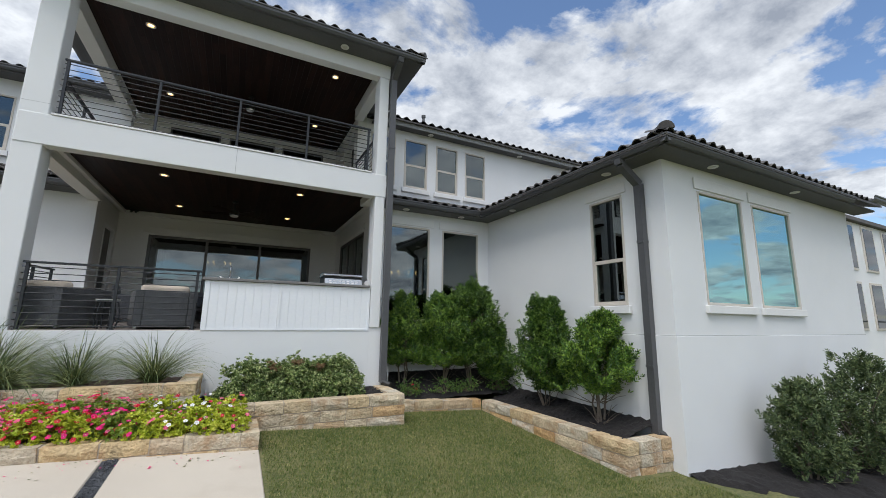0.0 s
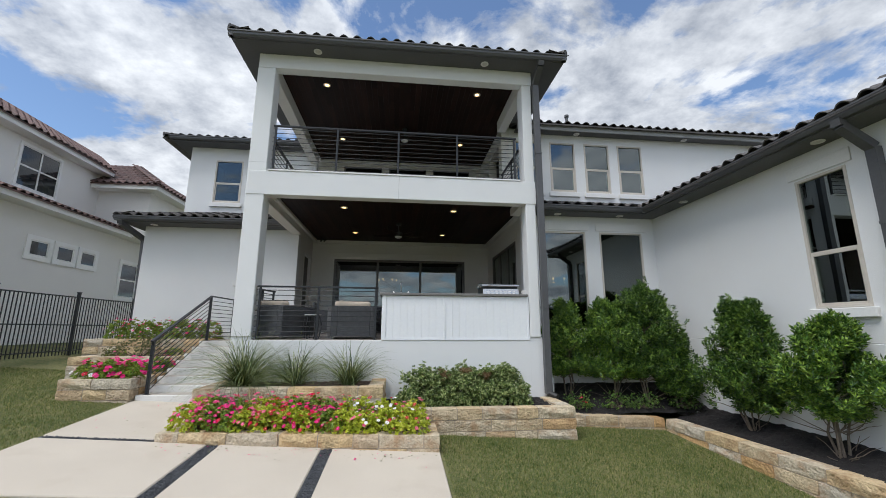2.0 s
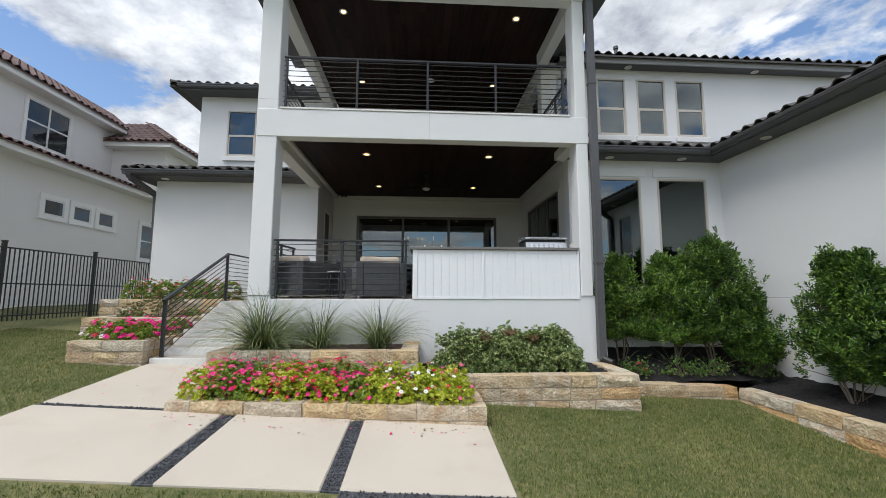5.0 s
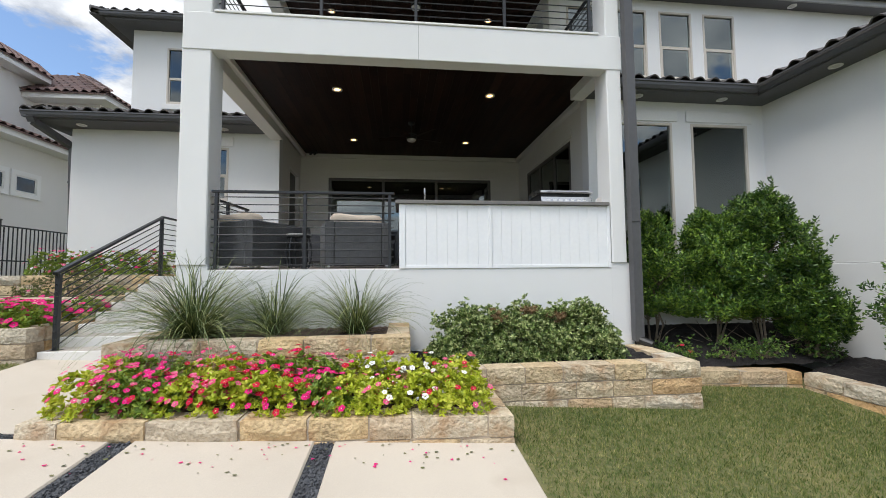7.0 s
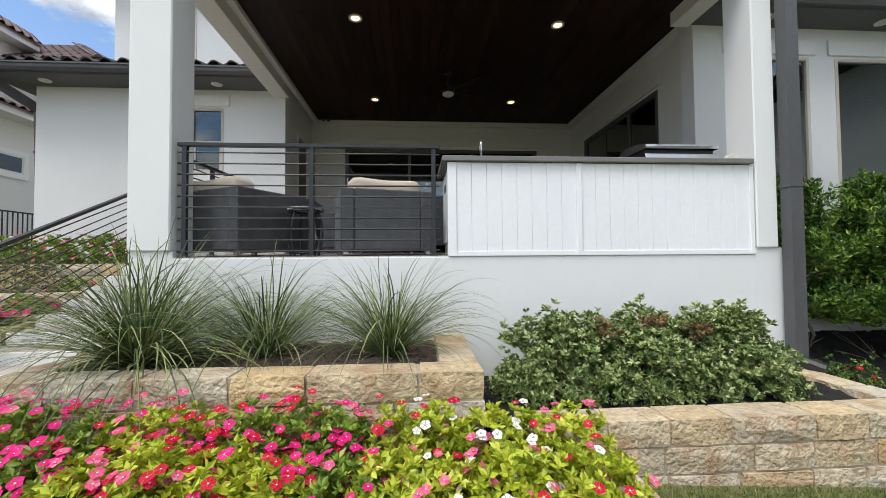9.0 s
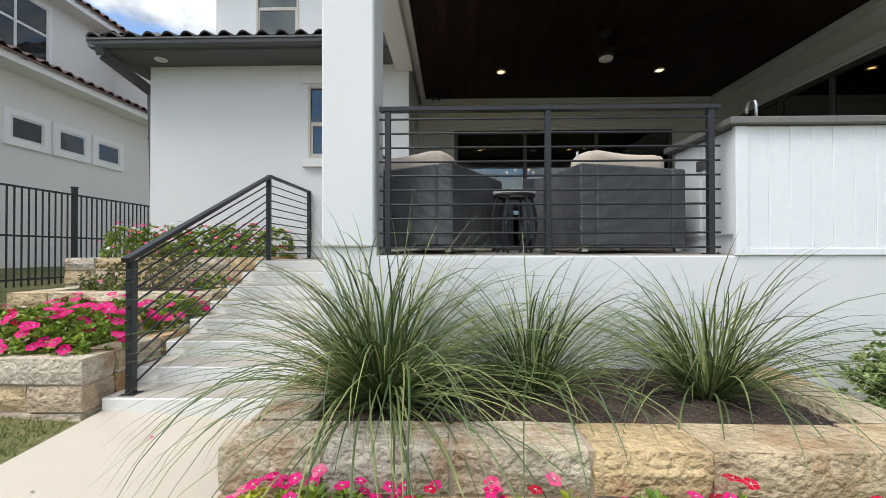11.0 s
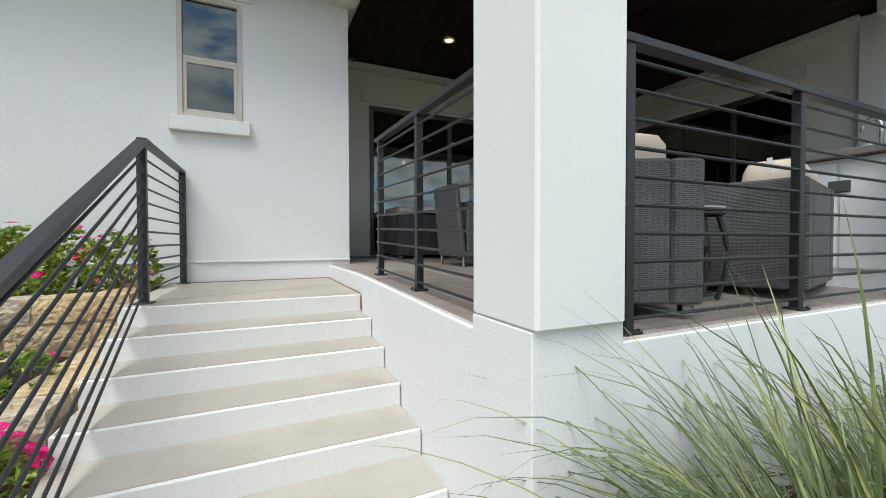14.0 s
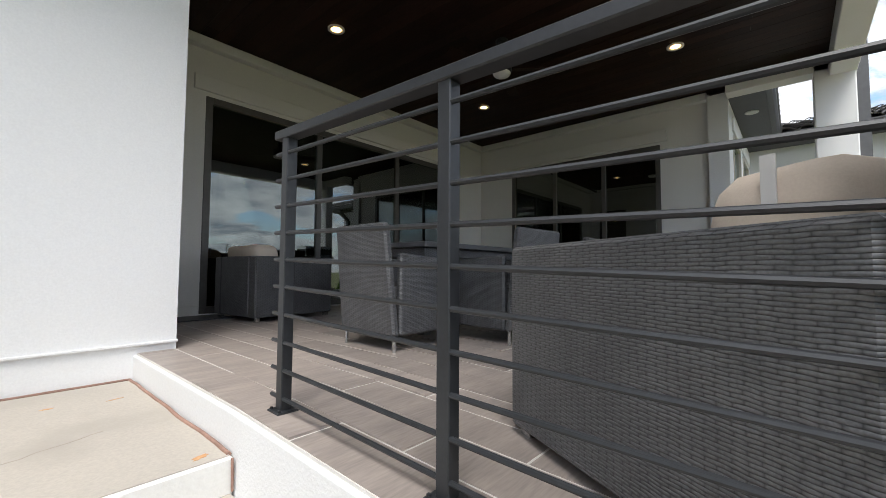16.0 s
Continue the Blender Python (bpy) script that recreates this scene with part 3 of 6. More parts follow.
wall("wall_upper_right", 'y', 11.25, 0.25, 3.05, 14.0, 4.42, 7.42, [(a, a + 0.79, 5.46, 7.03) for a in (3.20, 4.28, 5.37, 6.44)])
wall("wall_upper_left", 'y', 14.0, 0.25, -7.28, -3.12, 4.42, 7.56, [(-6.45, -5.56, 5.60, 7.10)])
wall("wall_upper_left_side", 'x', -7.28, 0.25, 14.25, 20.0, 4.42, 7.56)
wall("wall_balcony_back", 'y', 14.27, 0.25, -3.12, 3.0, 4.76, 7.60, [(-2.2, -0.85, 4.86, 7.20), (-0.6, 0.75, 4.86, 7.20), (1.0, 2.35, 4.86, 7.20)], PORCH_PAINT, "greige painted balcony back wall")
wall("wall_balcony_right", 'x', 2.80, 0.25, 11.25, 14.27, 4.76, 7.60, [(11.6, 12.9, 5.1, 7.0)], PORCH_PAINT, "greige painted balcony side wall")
wall("wall_rear", 'y', 20.0, 0.25, -7.37, 13.7, 0.0, 7.5)
slab("wall_rear_right", 13.45, 13.7, 16.0, 20.0, -1.0, 4.4, STUCCO, "white stucco house wall", "wall")

# ledges where the plinth stands proud of the wall
slab("trim_plinth_wing_front", 6.432, 13.715, 4.402, 4.419, -1.3, 1.27, STUCCO, "white stucco plinth ledge", "plinth", 0.004)
slab("trim_plinth_wing_side", 6.432, 6.449, 4.42, 9.88, -1.3, 1.27, STUCCO, "white stucco plinth ledge", "plinth", 0.004)
slab("trim_plinth_right", 2.95, 6.43, 9.882, 9.899, -0.9, 1.27, STUCCO, "white stucco plinth ledge", "plinth", 0.004)
slab("trim_drip_left", -7.385, -3.115, 12.300, 12.319, 1.358, 1.374, STUCCO, "white stucco drip edge above the plinth", "drip edge", 0.003)

# fine joints in the stucco, and a shadow line painted on the wing
JOINT_AND_SHADOW = material("stucco_joint_and_shadow", (0.42, 0.42, 0.41), (0.38, 0.38, 0.37), 0.9)
for nm, *q in (("trim_joint_band", -0.192, -0.186, 8.6285, 8.6305, 4.20, 4.705), ("trim_joint_column_low", -3.346, -2.95, 8.6285, 8.6305, 4.196, 4.20), ("trim_joint_column_high", -3.346, -2.95, 8.6385, 8.6405, 4.90, 4.904)):
    slab(nm, *q, JOINT_AND_SHADOW, "fine shadow joint in the white stucco", "joint")
# on the wing, grey strips stand for shadow below the wall's overhang
slab("trim_shadow_line_wing_front", 6.433, 13.71, 4.4085, 4.4185, 1.2705, 1.281, JOINT_AND_SHADOW, "fine shadow joint in the white stucco", "joint")
slab("trim_shadow_line_wing_side", 6.4385, 6.4485, 4.43, 9.87, 1.2705, 1.281, JOINT_AND_SHADOW, "fine shadow joint in the white stucco", "joint")

# porch body
def porch_base():
    bm = box(-3.345, 2.93, 8.665, 14.27, -0.9, 1.28)
    bmesh.ops.bisect_plane(bm, geom=bm.verts[:] + bm.edges[:] + bm.faces[:], plane_co=(0, 10.86, 0), plane_no=(0, 1, 0))
    for v in bm.verts:
        if v.co.z > 0:
            v.co.z = porch_z(v.co.y) - 0.012
    bmesh.ops.bevel(bm, geom=[e for e in bm.edges if e.calc_face_angle(0) > 0.5], offset=0.006, segments=2, affect='EDGES', profile=0.5)
    tagged(part("porch_base", bm, STUCCO), "white stucco porch base wall", "wall", "", "structure")


porch_base()
slab("column_foot_left", -3.3462, -2.962, 8.6638, 9.03, -0.9, 1.297, STUCCO, "white stucco foot under the column", "column", 0.004)
slab("column_foot_right", 2.61, 2.9312, 8.6638, 9.03, -0.9, 1.297, STUCCO, "white stucco foot under the column", "column", 0.004)
slab("column_left", -3.347, -2.975, 8.64, 9.03, 1.296, 7.13, STUCCO_ROUGH, "white square stucco porch column", "column", 0.012)
slab("column_right", 2.62, 2.845, 8.64, 9.015, 1.296, 7.13, STUCCO_ROUGH, "white square stucco porch column", "column", 0.012)
slab("beam_front", -3.335, 2.86, 8.63, 8.87, 4.19, 4.712, STUCCO, "white fascia beam below the balcony", "beam", 0.008)
slab("trim_balcony_edge", -2.94, 2.51, 8.615, 9.0, 4.715, 4.75, TRIM, "white balcony edge trim", "trim", 0.006)
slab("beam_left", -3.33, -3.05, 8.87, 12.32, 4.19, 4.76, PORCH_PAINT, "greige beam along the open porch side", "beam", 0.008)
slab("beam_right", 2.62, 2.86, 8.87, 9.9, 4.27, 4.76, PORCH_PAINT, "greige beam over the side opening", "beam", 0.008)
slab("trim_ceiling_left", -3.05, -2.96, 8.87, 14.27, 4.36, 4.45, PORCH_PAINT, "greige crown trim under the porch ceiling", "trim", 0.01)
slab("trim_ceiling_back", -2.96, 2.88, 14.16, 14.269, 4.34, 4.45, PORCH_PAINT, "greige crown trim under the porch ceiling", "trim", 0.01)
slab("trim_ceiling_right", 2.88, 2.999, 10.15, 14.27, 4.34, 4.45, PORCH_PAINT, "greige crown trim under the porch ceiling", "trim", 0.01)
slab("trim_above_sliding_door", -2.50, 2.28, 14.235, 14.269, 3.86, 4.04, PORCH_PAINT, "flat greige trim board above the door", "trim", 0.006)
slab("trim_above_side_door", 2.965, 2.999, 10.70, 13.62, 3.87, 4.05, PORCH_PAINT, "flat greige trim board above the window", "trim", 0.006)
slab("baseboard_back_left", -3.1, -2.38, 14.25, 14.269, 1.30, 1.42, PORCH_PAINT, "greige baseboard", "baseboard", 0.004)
slab("balcony_floor", -3.33, 2.90, 8.87, 14.27, 4.56, 4.712, STUCCO, "balcony floor slab", "floor")
slab("beam_upper_front", -3.335, 2.86, 8.63, 8.87, 7.13, 7.50, STUCCO, "white beam below the porch roof", "beam", 0.008)
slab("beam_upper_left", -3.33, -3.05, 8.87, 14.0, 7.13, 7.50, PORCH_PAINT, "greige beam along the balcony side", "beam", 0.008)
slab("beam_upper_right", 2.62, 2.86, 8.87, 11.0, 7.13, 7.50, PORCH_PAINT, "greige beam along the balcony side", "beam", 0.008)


def board_ceiling(name, x0, x1, y0, y1, z, label):
    """Dark boards along y with narrow grooves, staggered ends; one mesh."""
    rnd = random.Random(7)
    bm = bmesh.new()
    x, w = x0, 0.14
    while x < x1 - 0.01:
        y = y0 - rnd.random() * 1.5
        while y < y1:
            l = rnd.uniform(1.6, 2.6)
            a, b = max(y, y0), min(y + l, y1)
            if b - a > 0.02:
                d = rnd.uniform(0, 0.0015)
                box(x + 0.002, min(x + w, x1) - 0.002, a + 0.001, b - 0.001, z + d, z + 0.04, 0, bm)
            y += l
        x += w
    box(x0, x1, y0, y1, z + 0.03, z + 0.06, 0, bm)
    tagged(part(name, bm, DARK_WOOD), label, "ceiling", "", "structure")


board_ceiling("ceiling", -3.05, 3.0, 8.87, 14.27, 4.45, "dark stained wooden board porch ceiling")
board_ceiling("ceiling_balcony", -3.05, 2.9, 8.87, 14.27, 7.45, "dark stained wooden board balcony ceiling")

# soffits
XE = 5.98
for nm, *q in (("soffit_right", 2.9, XE, 9.48, 9.9), ("soffit_wing_side", XE, 6.45, 4.02, 9.9), ("soffit_wing_front", 6.45, 14.2, 4.02, 4.42), ("soffit_left", -7.75, -3.1, 11.8, 12.32), ("soffit_left_side", -7.75, -7.37, 12.32, 20.0)):
    slab(nm, *q, 4.31, 4.35, SOFFIT, "dark grey soffit under the eaves", "soffit")
for nm, *q in (("soffit_porch_front", -3.71, 3.43, 8.20, 8.64), ("soffit_porch_left", -3.71, -3.33, 8.64, 12.0), ("soffit_porch_right", 2.9, 3.43, 8.64, 11.0)):
    slab(nm, *q, 7.46, 7.50, SOFFIT, "dark grey soffit under the eaves", "soffit")
for nm, *q in (("soffit_upper_left", -7.66, -3.40, 13.55, 14.0), ("soffit_upper_left_side", -7.66, -7.28, 14.0, 20.0)):
    slab(nm, *q, 7.54, 7.58, SOFFIT, "dark grey soffit under the eaves", "soffit")

slab("soffit_upper_right", 3.2, 14.4, 10.94, 11.25, 7.28, 7.32, SOFFIT, "dark grey soffit under the eaves", "soffit")
slab("trim_fascia_upper", 3.2, 14.4, 10.90, 10.939, 7.26, 7.43, material("grey_fascia", (0.30, 0.30, 0.30), (0.26, 0.26, 0.26), 0.6), "grey painted fascia board", "fascia", 0.004)

# gutters and pipes
for a, b, o in (((2.93, 9.48, 4.335), (XE - 0.1, 9.48, 4.335), (0, -1, 0)), ((XE, 9.40, 4.335), (XE, 3.91, 4.335), (-1, 0, 0)), ((XE - 0.11, 4.02, 4.335), (12.8, 4.02, 4.335), (0, -1, 0)), ((-7.86, 11.8, 4.335), (-3.1, 11.8, 4.335), (0, -1, 0)),
                ((-7.75, 11.7, 4.335), (-7.75, 20.0, 4.335), (-1, 0, 0)), ((-3.82, 8.20, 7.47), (3.54, 8.20, 7.47), (0, -1, 0)), ((-3.71, 8.1, 7.47), (-3.71, 12.0, 7.47), (-1, 0, 0)), ((3.43, 8.1, 7.47), (3.43, 10.4, 7.47), (1, 0, 0)),
                ((-7.76, 13.55, 7.58), (-3.40, 13.55, 7.58), (0, -1, 0)), ((-7.66, 13.5, 7.58), (-7.66, 20.0, 7.58), (-1, 0, 0)), ((12.8, 3.7, 4.30), (15.0, 3.7, 4.30), (0, -1, 0))):
    gutter("gutter", a, b, o)


def downpipe(points, label):
    t = thing("downpipe", points[-1], 0, label, "downpipe", "downpipes", "structure")
    o = Vector(points[-1])
    bm = bmesh.new()
    for a, b in zip(points, points[1:]):
        bar(Vector(a) - o, Vector(b) - o, 0.13, 0.115, bm)
    part("pipe", bm, GUTTER, t)
    for k in (0.25, 0.75):
        p = Vector(points[-2]).lerp(Vector(points[-1]), k) - o
        part("strap", box(p.x - 0.074, p.x + 0.074, p.y - 0.066, p.y + 0.066, p.z - 0.02, p.z + 0.02), GUTTER, t)
    part("foot", bar((0, 0, 0.02), (0.12, -0.16, -0.04), 0.12, 0.12, None, 10), material("black_plastic", (0.02, 0.02, 0.02), rough=0.5), t, "black plastic outlet")


downpipe([(2.94, 8.16, 7.46), (2.94, 8.20, 7.36), (2.93, 8.57, 7.10), (2.93, 8.575, 0.18)], "dark grey downpipe on the porch corner")
downpipe([(5.92, 4.86, 4.36), (5.94, 4.86, 4.26), (6.37, 4.84, 3.95), (6.385, 4.84, -0.30)], "dark grey downpipe on the wing wall")
downpipe([(-7.70, 11.74, 4.36), (-7.70, 11.80, 4.26), (-7.46, 12.5, 3.95), (-7.44, 12.6, 0.9)], "dark grey downpipe at the house corner")

# ---- roofs ----
TILES, TILES_BROWN = tile_mesh("roof_tile", TILE), tile_mesh("roof_tile_brown", TILE_BROWN)
P = 18
T18 = math.tan(radians(P))


def roof(name, label):
    return thing(name, label=label, category="roof", kind="structure")


DARK_LABEL = "dark charcoal barrel-tile hip roof"
r = roof("roof_porch", DARK_LABEL)
roof_plane(r, (-3.82, 8.10, 7.57), (1, 0, 0), (0, 1, 0), 7.36, 3.5, P, TILES, TILE, 2, 1, 1)
roof_plane(r, (3.54, 8.10, 7.57), (0, 1, 0), (-1, 0, 0), 6.0, 3.5, P, TILES, TILE, 1, 1, 0)
roof_plane(r, (-3.82, 12.10, 7.57), (0, -1, 0), (1, 0, 0), 4.0, 3.4, P, TILES, TILE, 1, 0, 1)
ridge_caps(r, (-3.80, 8.12, 7.61), (-1.16, 10.76, 7.61 + 2.64 * T18), TILE)
ridge_caps(r, (3.52, 8.12, 7.61), (0.88, 10.76, 7.61 + 2.64 * T18), TILE)
r = roof("roof_right_strip", "dark charcoal barrel-tile lean-to roof below the upper windows")
roof_plane(r, (2.95, 9.38, 4.455), (1, 0, 0), (0, 1, 0), XE - 0.12 - 2.95, 1.87, P, TILES, TILE, 5, 0, -1)
r = roof("roof_wing", DARK_LABEL)
roof_plane(r, (XE - 0.12, 9.38, 4.455), (0, -1, 0), (1, 0, 0), 5.48, 3.3, P, TILES, TILE, 2, -1, 1)
roof_plane(r, (XE - 0.12, 3.90, 4.455), (1, 0, 0), (0, 1, 0), 8.4, 3.3, P, TILES, TILE, 2, 1, 0)
ridge_caps(r, (XE - 0.10, 3.92, 4.50), (XE + 3.13, 7.15, 4.50 + 3.23 * T18), TILE, 0.36, 0.13)
r = roof("roof_upper_right", DARK_LABEL)
roof_plane(r, (3.2, 10.82, 7.43), (1, 0, 0), (0, 1, 0), 11.3, 3.4, P, TILES, TILE, 2)
r = roof("roof_left_wing", DARK_LABEL)
roof_plane(r, (-7.88, 11.70, 4.455), (1, 0, 0), (0, 1, 0), 4.75, 2.3, P, TILES, TILE, 4, 1, 0)
roof_plane(r, (-7.88, 20.0, 4.455), (0, -1, 0), (1, 0, 0), 8.3, 0.65, P, TILES, TILE, 1, 0, 1)
r = roof("roof_upper_left", DARK_LABEL)
roof_plane(r, (-7.79, 13.46, 7.68), (1, 0, 0), (0, 1, 0), 4.6, 2.6, P, TILES, TILE, 2, 1, 0)
roof_plane(r, (-7.93, 20.0, 7.60), (0, -1, 0), (1, 0, 0), 6.6, 2.6, P, TILES, TILE, 1, 0, 1)
ridge_caps(r, (-7.9, 13.4, 7.64), (-5.4, 15.9, 7.64 + 2.5 * T18), TILE)
slab("roof_core_upper", -6.9, 13.5, 16.8, 19.9, 7.5, 8.5, TILE, "dark tiled roof behind the ridge", "roof")

# ---- windows and doors ----
window("window_1", 'y', 9.9, 3.43, 4.57, 1.45, 3.91, "tall fixed window with tan frame beside the porch", sill=True)
window("window_2", 'y', 9.9, 4.95, 6.10, 1.45, 3.91, "tall fixed window with tan frame above the shrubs", sill=True)
window("window_3", 'x', 6.45, 5.27, 6.06, 1.79, 3.89, "tan-framed single-hung window in the wing side", bars_z=(2.66,))
window("window_4", 'y', 4.42, 7.40, 8.84, 1.80, 3.88, "large fixed picture window reflecting clouds", glass=GLASS_TEAL)
window("window_5", 'y', 4.42, 9.20, 10.72, 1.80, 3.88, "large fixed picture window reflecting clouds", glass=GLASS_TEAL)
for i, a in enumerate((3.20, 4.28, 5.37, 6.44)):
    window("window_%d" % (6 + i), 'y', 11.25, a, a + 0.79, 5.46, 7.03, "upper single-hung window with tan frame", bars_z=(6.22,), head=False)
window("window_10", 'y', 14.0, -6.45, -5.56, 5.60, 7.10, "upper single-hung window with tan frame", bars_z=(6.3,), head=False, glass=GLASS_DIM)
window("window_11", 'y', 12.32, -4.765, -4.20, 2.79, 3.975, "narrow single-hung window with tan frame above the landing", bars_z=(3.37,), glass=GLASS_DIM)
window("door_1", 'y', 14.27, -2.37, 2.15, 1.33, 3.81, "wide three-panel glass sliding door on the porch", FRAME_DARK, (-0.89, 0.59), (), 1, False, False, 0.13, 0.075)
window("door_2", 'x', 3.0, 10.80, 13.50, 1.33, 3.83, "three-panel glass sliding door in the porch side wall", FRAME_DARK, (11.69, 12.59), (), 1, False, False, 0.13, 0.07)
for i, a in enumerate((-2.2, -0.6, 1.0)):
    window("door_%d" % (3 + i), 'y', 14.27, a, a + 1.35, 4.86, 7.20, "dark glazed balcony door", FRAME_DARK, (), (), 1, False, False)
d = thing("door_6", (-3.12, 13.15, 1.30), 0, "dark brown porch side door, closed", "door", "", "structure")
part("door_leaf", box(-0.12, -0.07, 0.02, 0.86, 0.0, 2.46, 0.004), FRAME_DARK, d)
for z0, z1 in ((0.2, 1.0), (1.15, 2.3)):
    part("door_panel", box(-0.072, -0.062, 0.14, 0.74, z0, z1, 0.004), FRAME_DARK, d)
part("door_frame", box(-0.13, 0.012, -0.05, 0.018, 0.0, 2.52, 0.003, box(-0.13, 0.012, 0.862, 0.93, 0.0, 2.52, 0.003, box(-0.13, 0.012, 0.018, 0.862, 2.462, 2.52, 0.003))), TRIM, d)
part("door_handle", bar((-0.06, 0.78, 1.0), (-0.02, 0.78, 1.0), 0.03, None, bar((-0.02, 0.79, 1.0), (-0.02, 0.66, 1.0), 0.02, None, None, 8), 8), STEEL, d)

# rooms behind the glass, their dimness put into one dark colour
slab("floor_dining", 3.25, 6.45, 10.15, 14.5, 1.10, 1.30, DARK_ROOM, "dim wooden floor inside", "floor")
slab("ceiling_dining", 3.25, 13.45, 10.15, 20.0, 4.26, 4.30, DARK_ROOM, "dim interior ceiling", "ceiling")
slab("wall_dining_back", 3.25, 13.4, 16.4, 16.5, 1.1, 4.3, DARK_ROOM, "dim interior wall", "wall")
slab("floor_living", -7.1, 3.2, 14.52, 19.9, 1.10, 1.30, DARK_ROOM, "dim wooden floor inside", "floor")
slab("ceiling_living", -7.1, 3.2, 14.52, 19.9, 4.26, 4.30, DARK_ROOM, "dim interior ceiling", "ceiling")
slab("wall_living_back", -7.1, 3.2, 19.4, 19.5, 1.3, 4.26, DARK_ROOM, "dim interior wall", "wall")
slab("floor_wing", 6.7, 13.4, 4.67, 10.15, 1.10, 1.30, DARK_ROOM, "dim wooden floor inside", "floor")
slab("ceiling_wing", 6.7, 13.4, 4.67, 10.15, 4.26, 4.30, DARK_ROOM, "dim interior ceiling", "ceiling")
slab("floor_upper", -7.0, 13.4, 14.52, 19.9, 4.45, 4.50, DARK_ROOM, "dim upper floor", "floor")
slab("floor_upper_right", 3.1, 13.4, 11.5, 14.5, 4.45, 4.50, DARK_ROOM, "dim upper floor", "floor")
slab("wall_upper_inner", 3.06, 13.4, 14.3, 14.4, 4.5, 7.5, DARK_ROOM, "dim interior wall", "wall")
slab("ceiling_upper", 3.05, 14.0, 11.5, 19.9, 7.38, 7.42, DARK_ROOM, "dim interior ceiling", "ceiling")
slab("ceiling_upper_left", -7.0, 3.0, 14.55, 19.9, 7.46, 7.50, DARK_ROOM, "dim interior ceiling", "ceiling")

# ---- stairs ----
def build_stairs():
    t = thing("stairs", (-3.35, 8.6, 0.0), 0, "eight white-painted concrete steps with tan treads up to the porch", "stairs", "", "structure")
    run, rise, n = 0.3145, 0.1305, 8
    for i in range(n):
        z = 0.245 + i * rise
        y0 = i * run
        y1 = (i + 1) * run + 0.02 if i < n - 1 else 12.30 - 8.6
        wl = -1.53
        bm = box(wl, -0.001, y0, y1, z - 0.5 if i else -0.2, z, 0.008)
        part("step", bm, STEP_WHITE, t)
        part("tread", box(wl + 0.015, -0.012, y0 + 0.011, y1 - 0.022, z + 0.0005, z + 0.004), TREAD, t, "worn tan tread")
    return t


build_stairs()


def stair_rail():
    o = Vector((-4.73, 8.68, 0.245))
    t = thing("stair_railing", o, 0, "black steel stair railing with slanted bars beside the steps", "railing")
    a, b, c = Vector((0, 0, 0)), Vector((-0.035, 2.24, 0.918)), Vector((0, 3.6, 0.918))
    h = 0.99
    for p, hh in ((a, h - 0.03), (b, 1.06), (c, 1.06)):
        part("post", box(p.x - 0.026, p.x + 0.026, p.y - 0.026, p.y + 0.026, p.z, p.z + hh, 0.003), STEEL, t)
        part("base_plate", box(p.x - 0.055, p.x + 0.055, p.y - 0.055, p.y + 0.055, p.z - 0.006, p.z + 0.008, 0.002), STEEL, t)
    part("top_rail", bar(a + Vector((0, -0.06, h - 0.03)), b + Vector((0, 0.03, 1.075)), 0.055, 0.035), STEEL, t)
    part("top_rail", bar(b + Vector((0, 0.0, 1.075)), c + Vector((0, 0.02, 1.075)), 0.055, 0.03), STEEL, t)
    for i in range(10):
        z = 0.085 + i * 0.0975
        part("bar", bar(a + Vector((0, -0.05, z - 0.05)), b + Vector((0, 0, z)), 0.016, None, None, 8), STEEL, t)
        part("bar", bar(b + Vector((0, 0, z)), c + Vector((0, 0, z)), 0.016, None, None, 8), STEEL, t)


stair_rail()


def bar_rail(name, a, b, posts, label, height=1.06, over=0.10, nbars=10, group="porch railings"):
    """Railing from a to b, upright posts at the given lengths along it, rails and round bars parallel to the floor."""
    a, b = Vector(a), Vector(b)
    d = b - a
    fall = d.z / math.hypot(d.x, d.y)
    d.z = 0
    L = d.length
    t = thing(name, a, math.degrees(math.atan2(d.y, d.x)), label, "railing", group)
    for s in posts:
        z = fall * s
        part("post", box(s - 0.021, s + 0.021, -0.021, 0.021, z, z + height - 0.03, 0.003), STEEL, t)
        part("base_plate", box(s - 0.042, s + 0.042, -0.042, 0.042, z - 0.002, z + 0.010, 0.002), STEEL, t)
        for sx in (-1, 1):
            part("bolt", bar((s + sx * 0.031, -0.031, z + 0.010), (s + sx * 0.031, -0.031, z + 0.017), 0.013, None, None, 6), STEEL, t)
    bm = box(-over, L + over, -0.028, 0.028, height - 0.034, height, 0.004)
    for v in bm.verts:
        v.co.z += fall * v.co.x
    part("top_rail", bm, STEEL, t)
    for i in range(nbars):
        z = 0.052 + i * 0.102
        part("bar", bar((-over, -0.012, z - fall * over), (L + over, -0.012, z + fall * (L + over)), 0.0155, None, None, 8), STEEL, t)
    return t


bar_rail("porch_railing", (-2.89, 8.72, porch_z(8.72)), (-0.60, 8.72, porch_z(8.72)), (0.0, 1.145, 2.29), "black steel porch railing with ten horizontal bars", over=0.06)
bar_rail("porch_railing", (-3.22, 10.70, porch_z(10.70)), (-3.22, 9.07, porch_z(9.07)), (0.0, 0.80, 1.57), "black steel railing along the open porch side", over=0.07)
bar_rail("balcony_railing", (-2.90, 8.75, 4.752), (2.45, 8.75, 4.752), (0.02, 1.34, 2.68, 4.0, 5.33), "black steel balcony railing with horizontal bars", over=0.03)
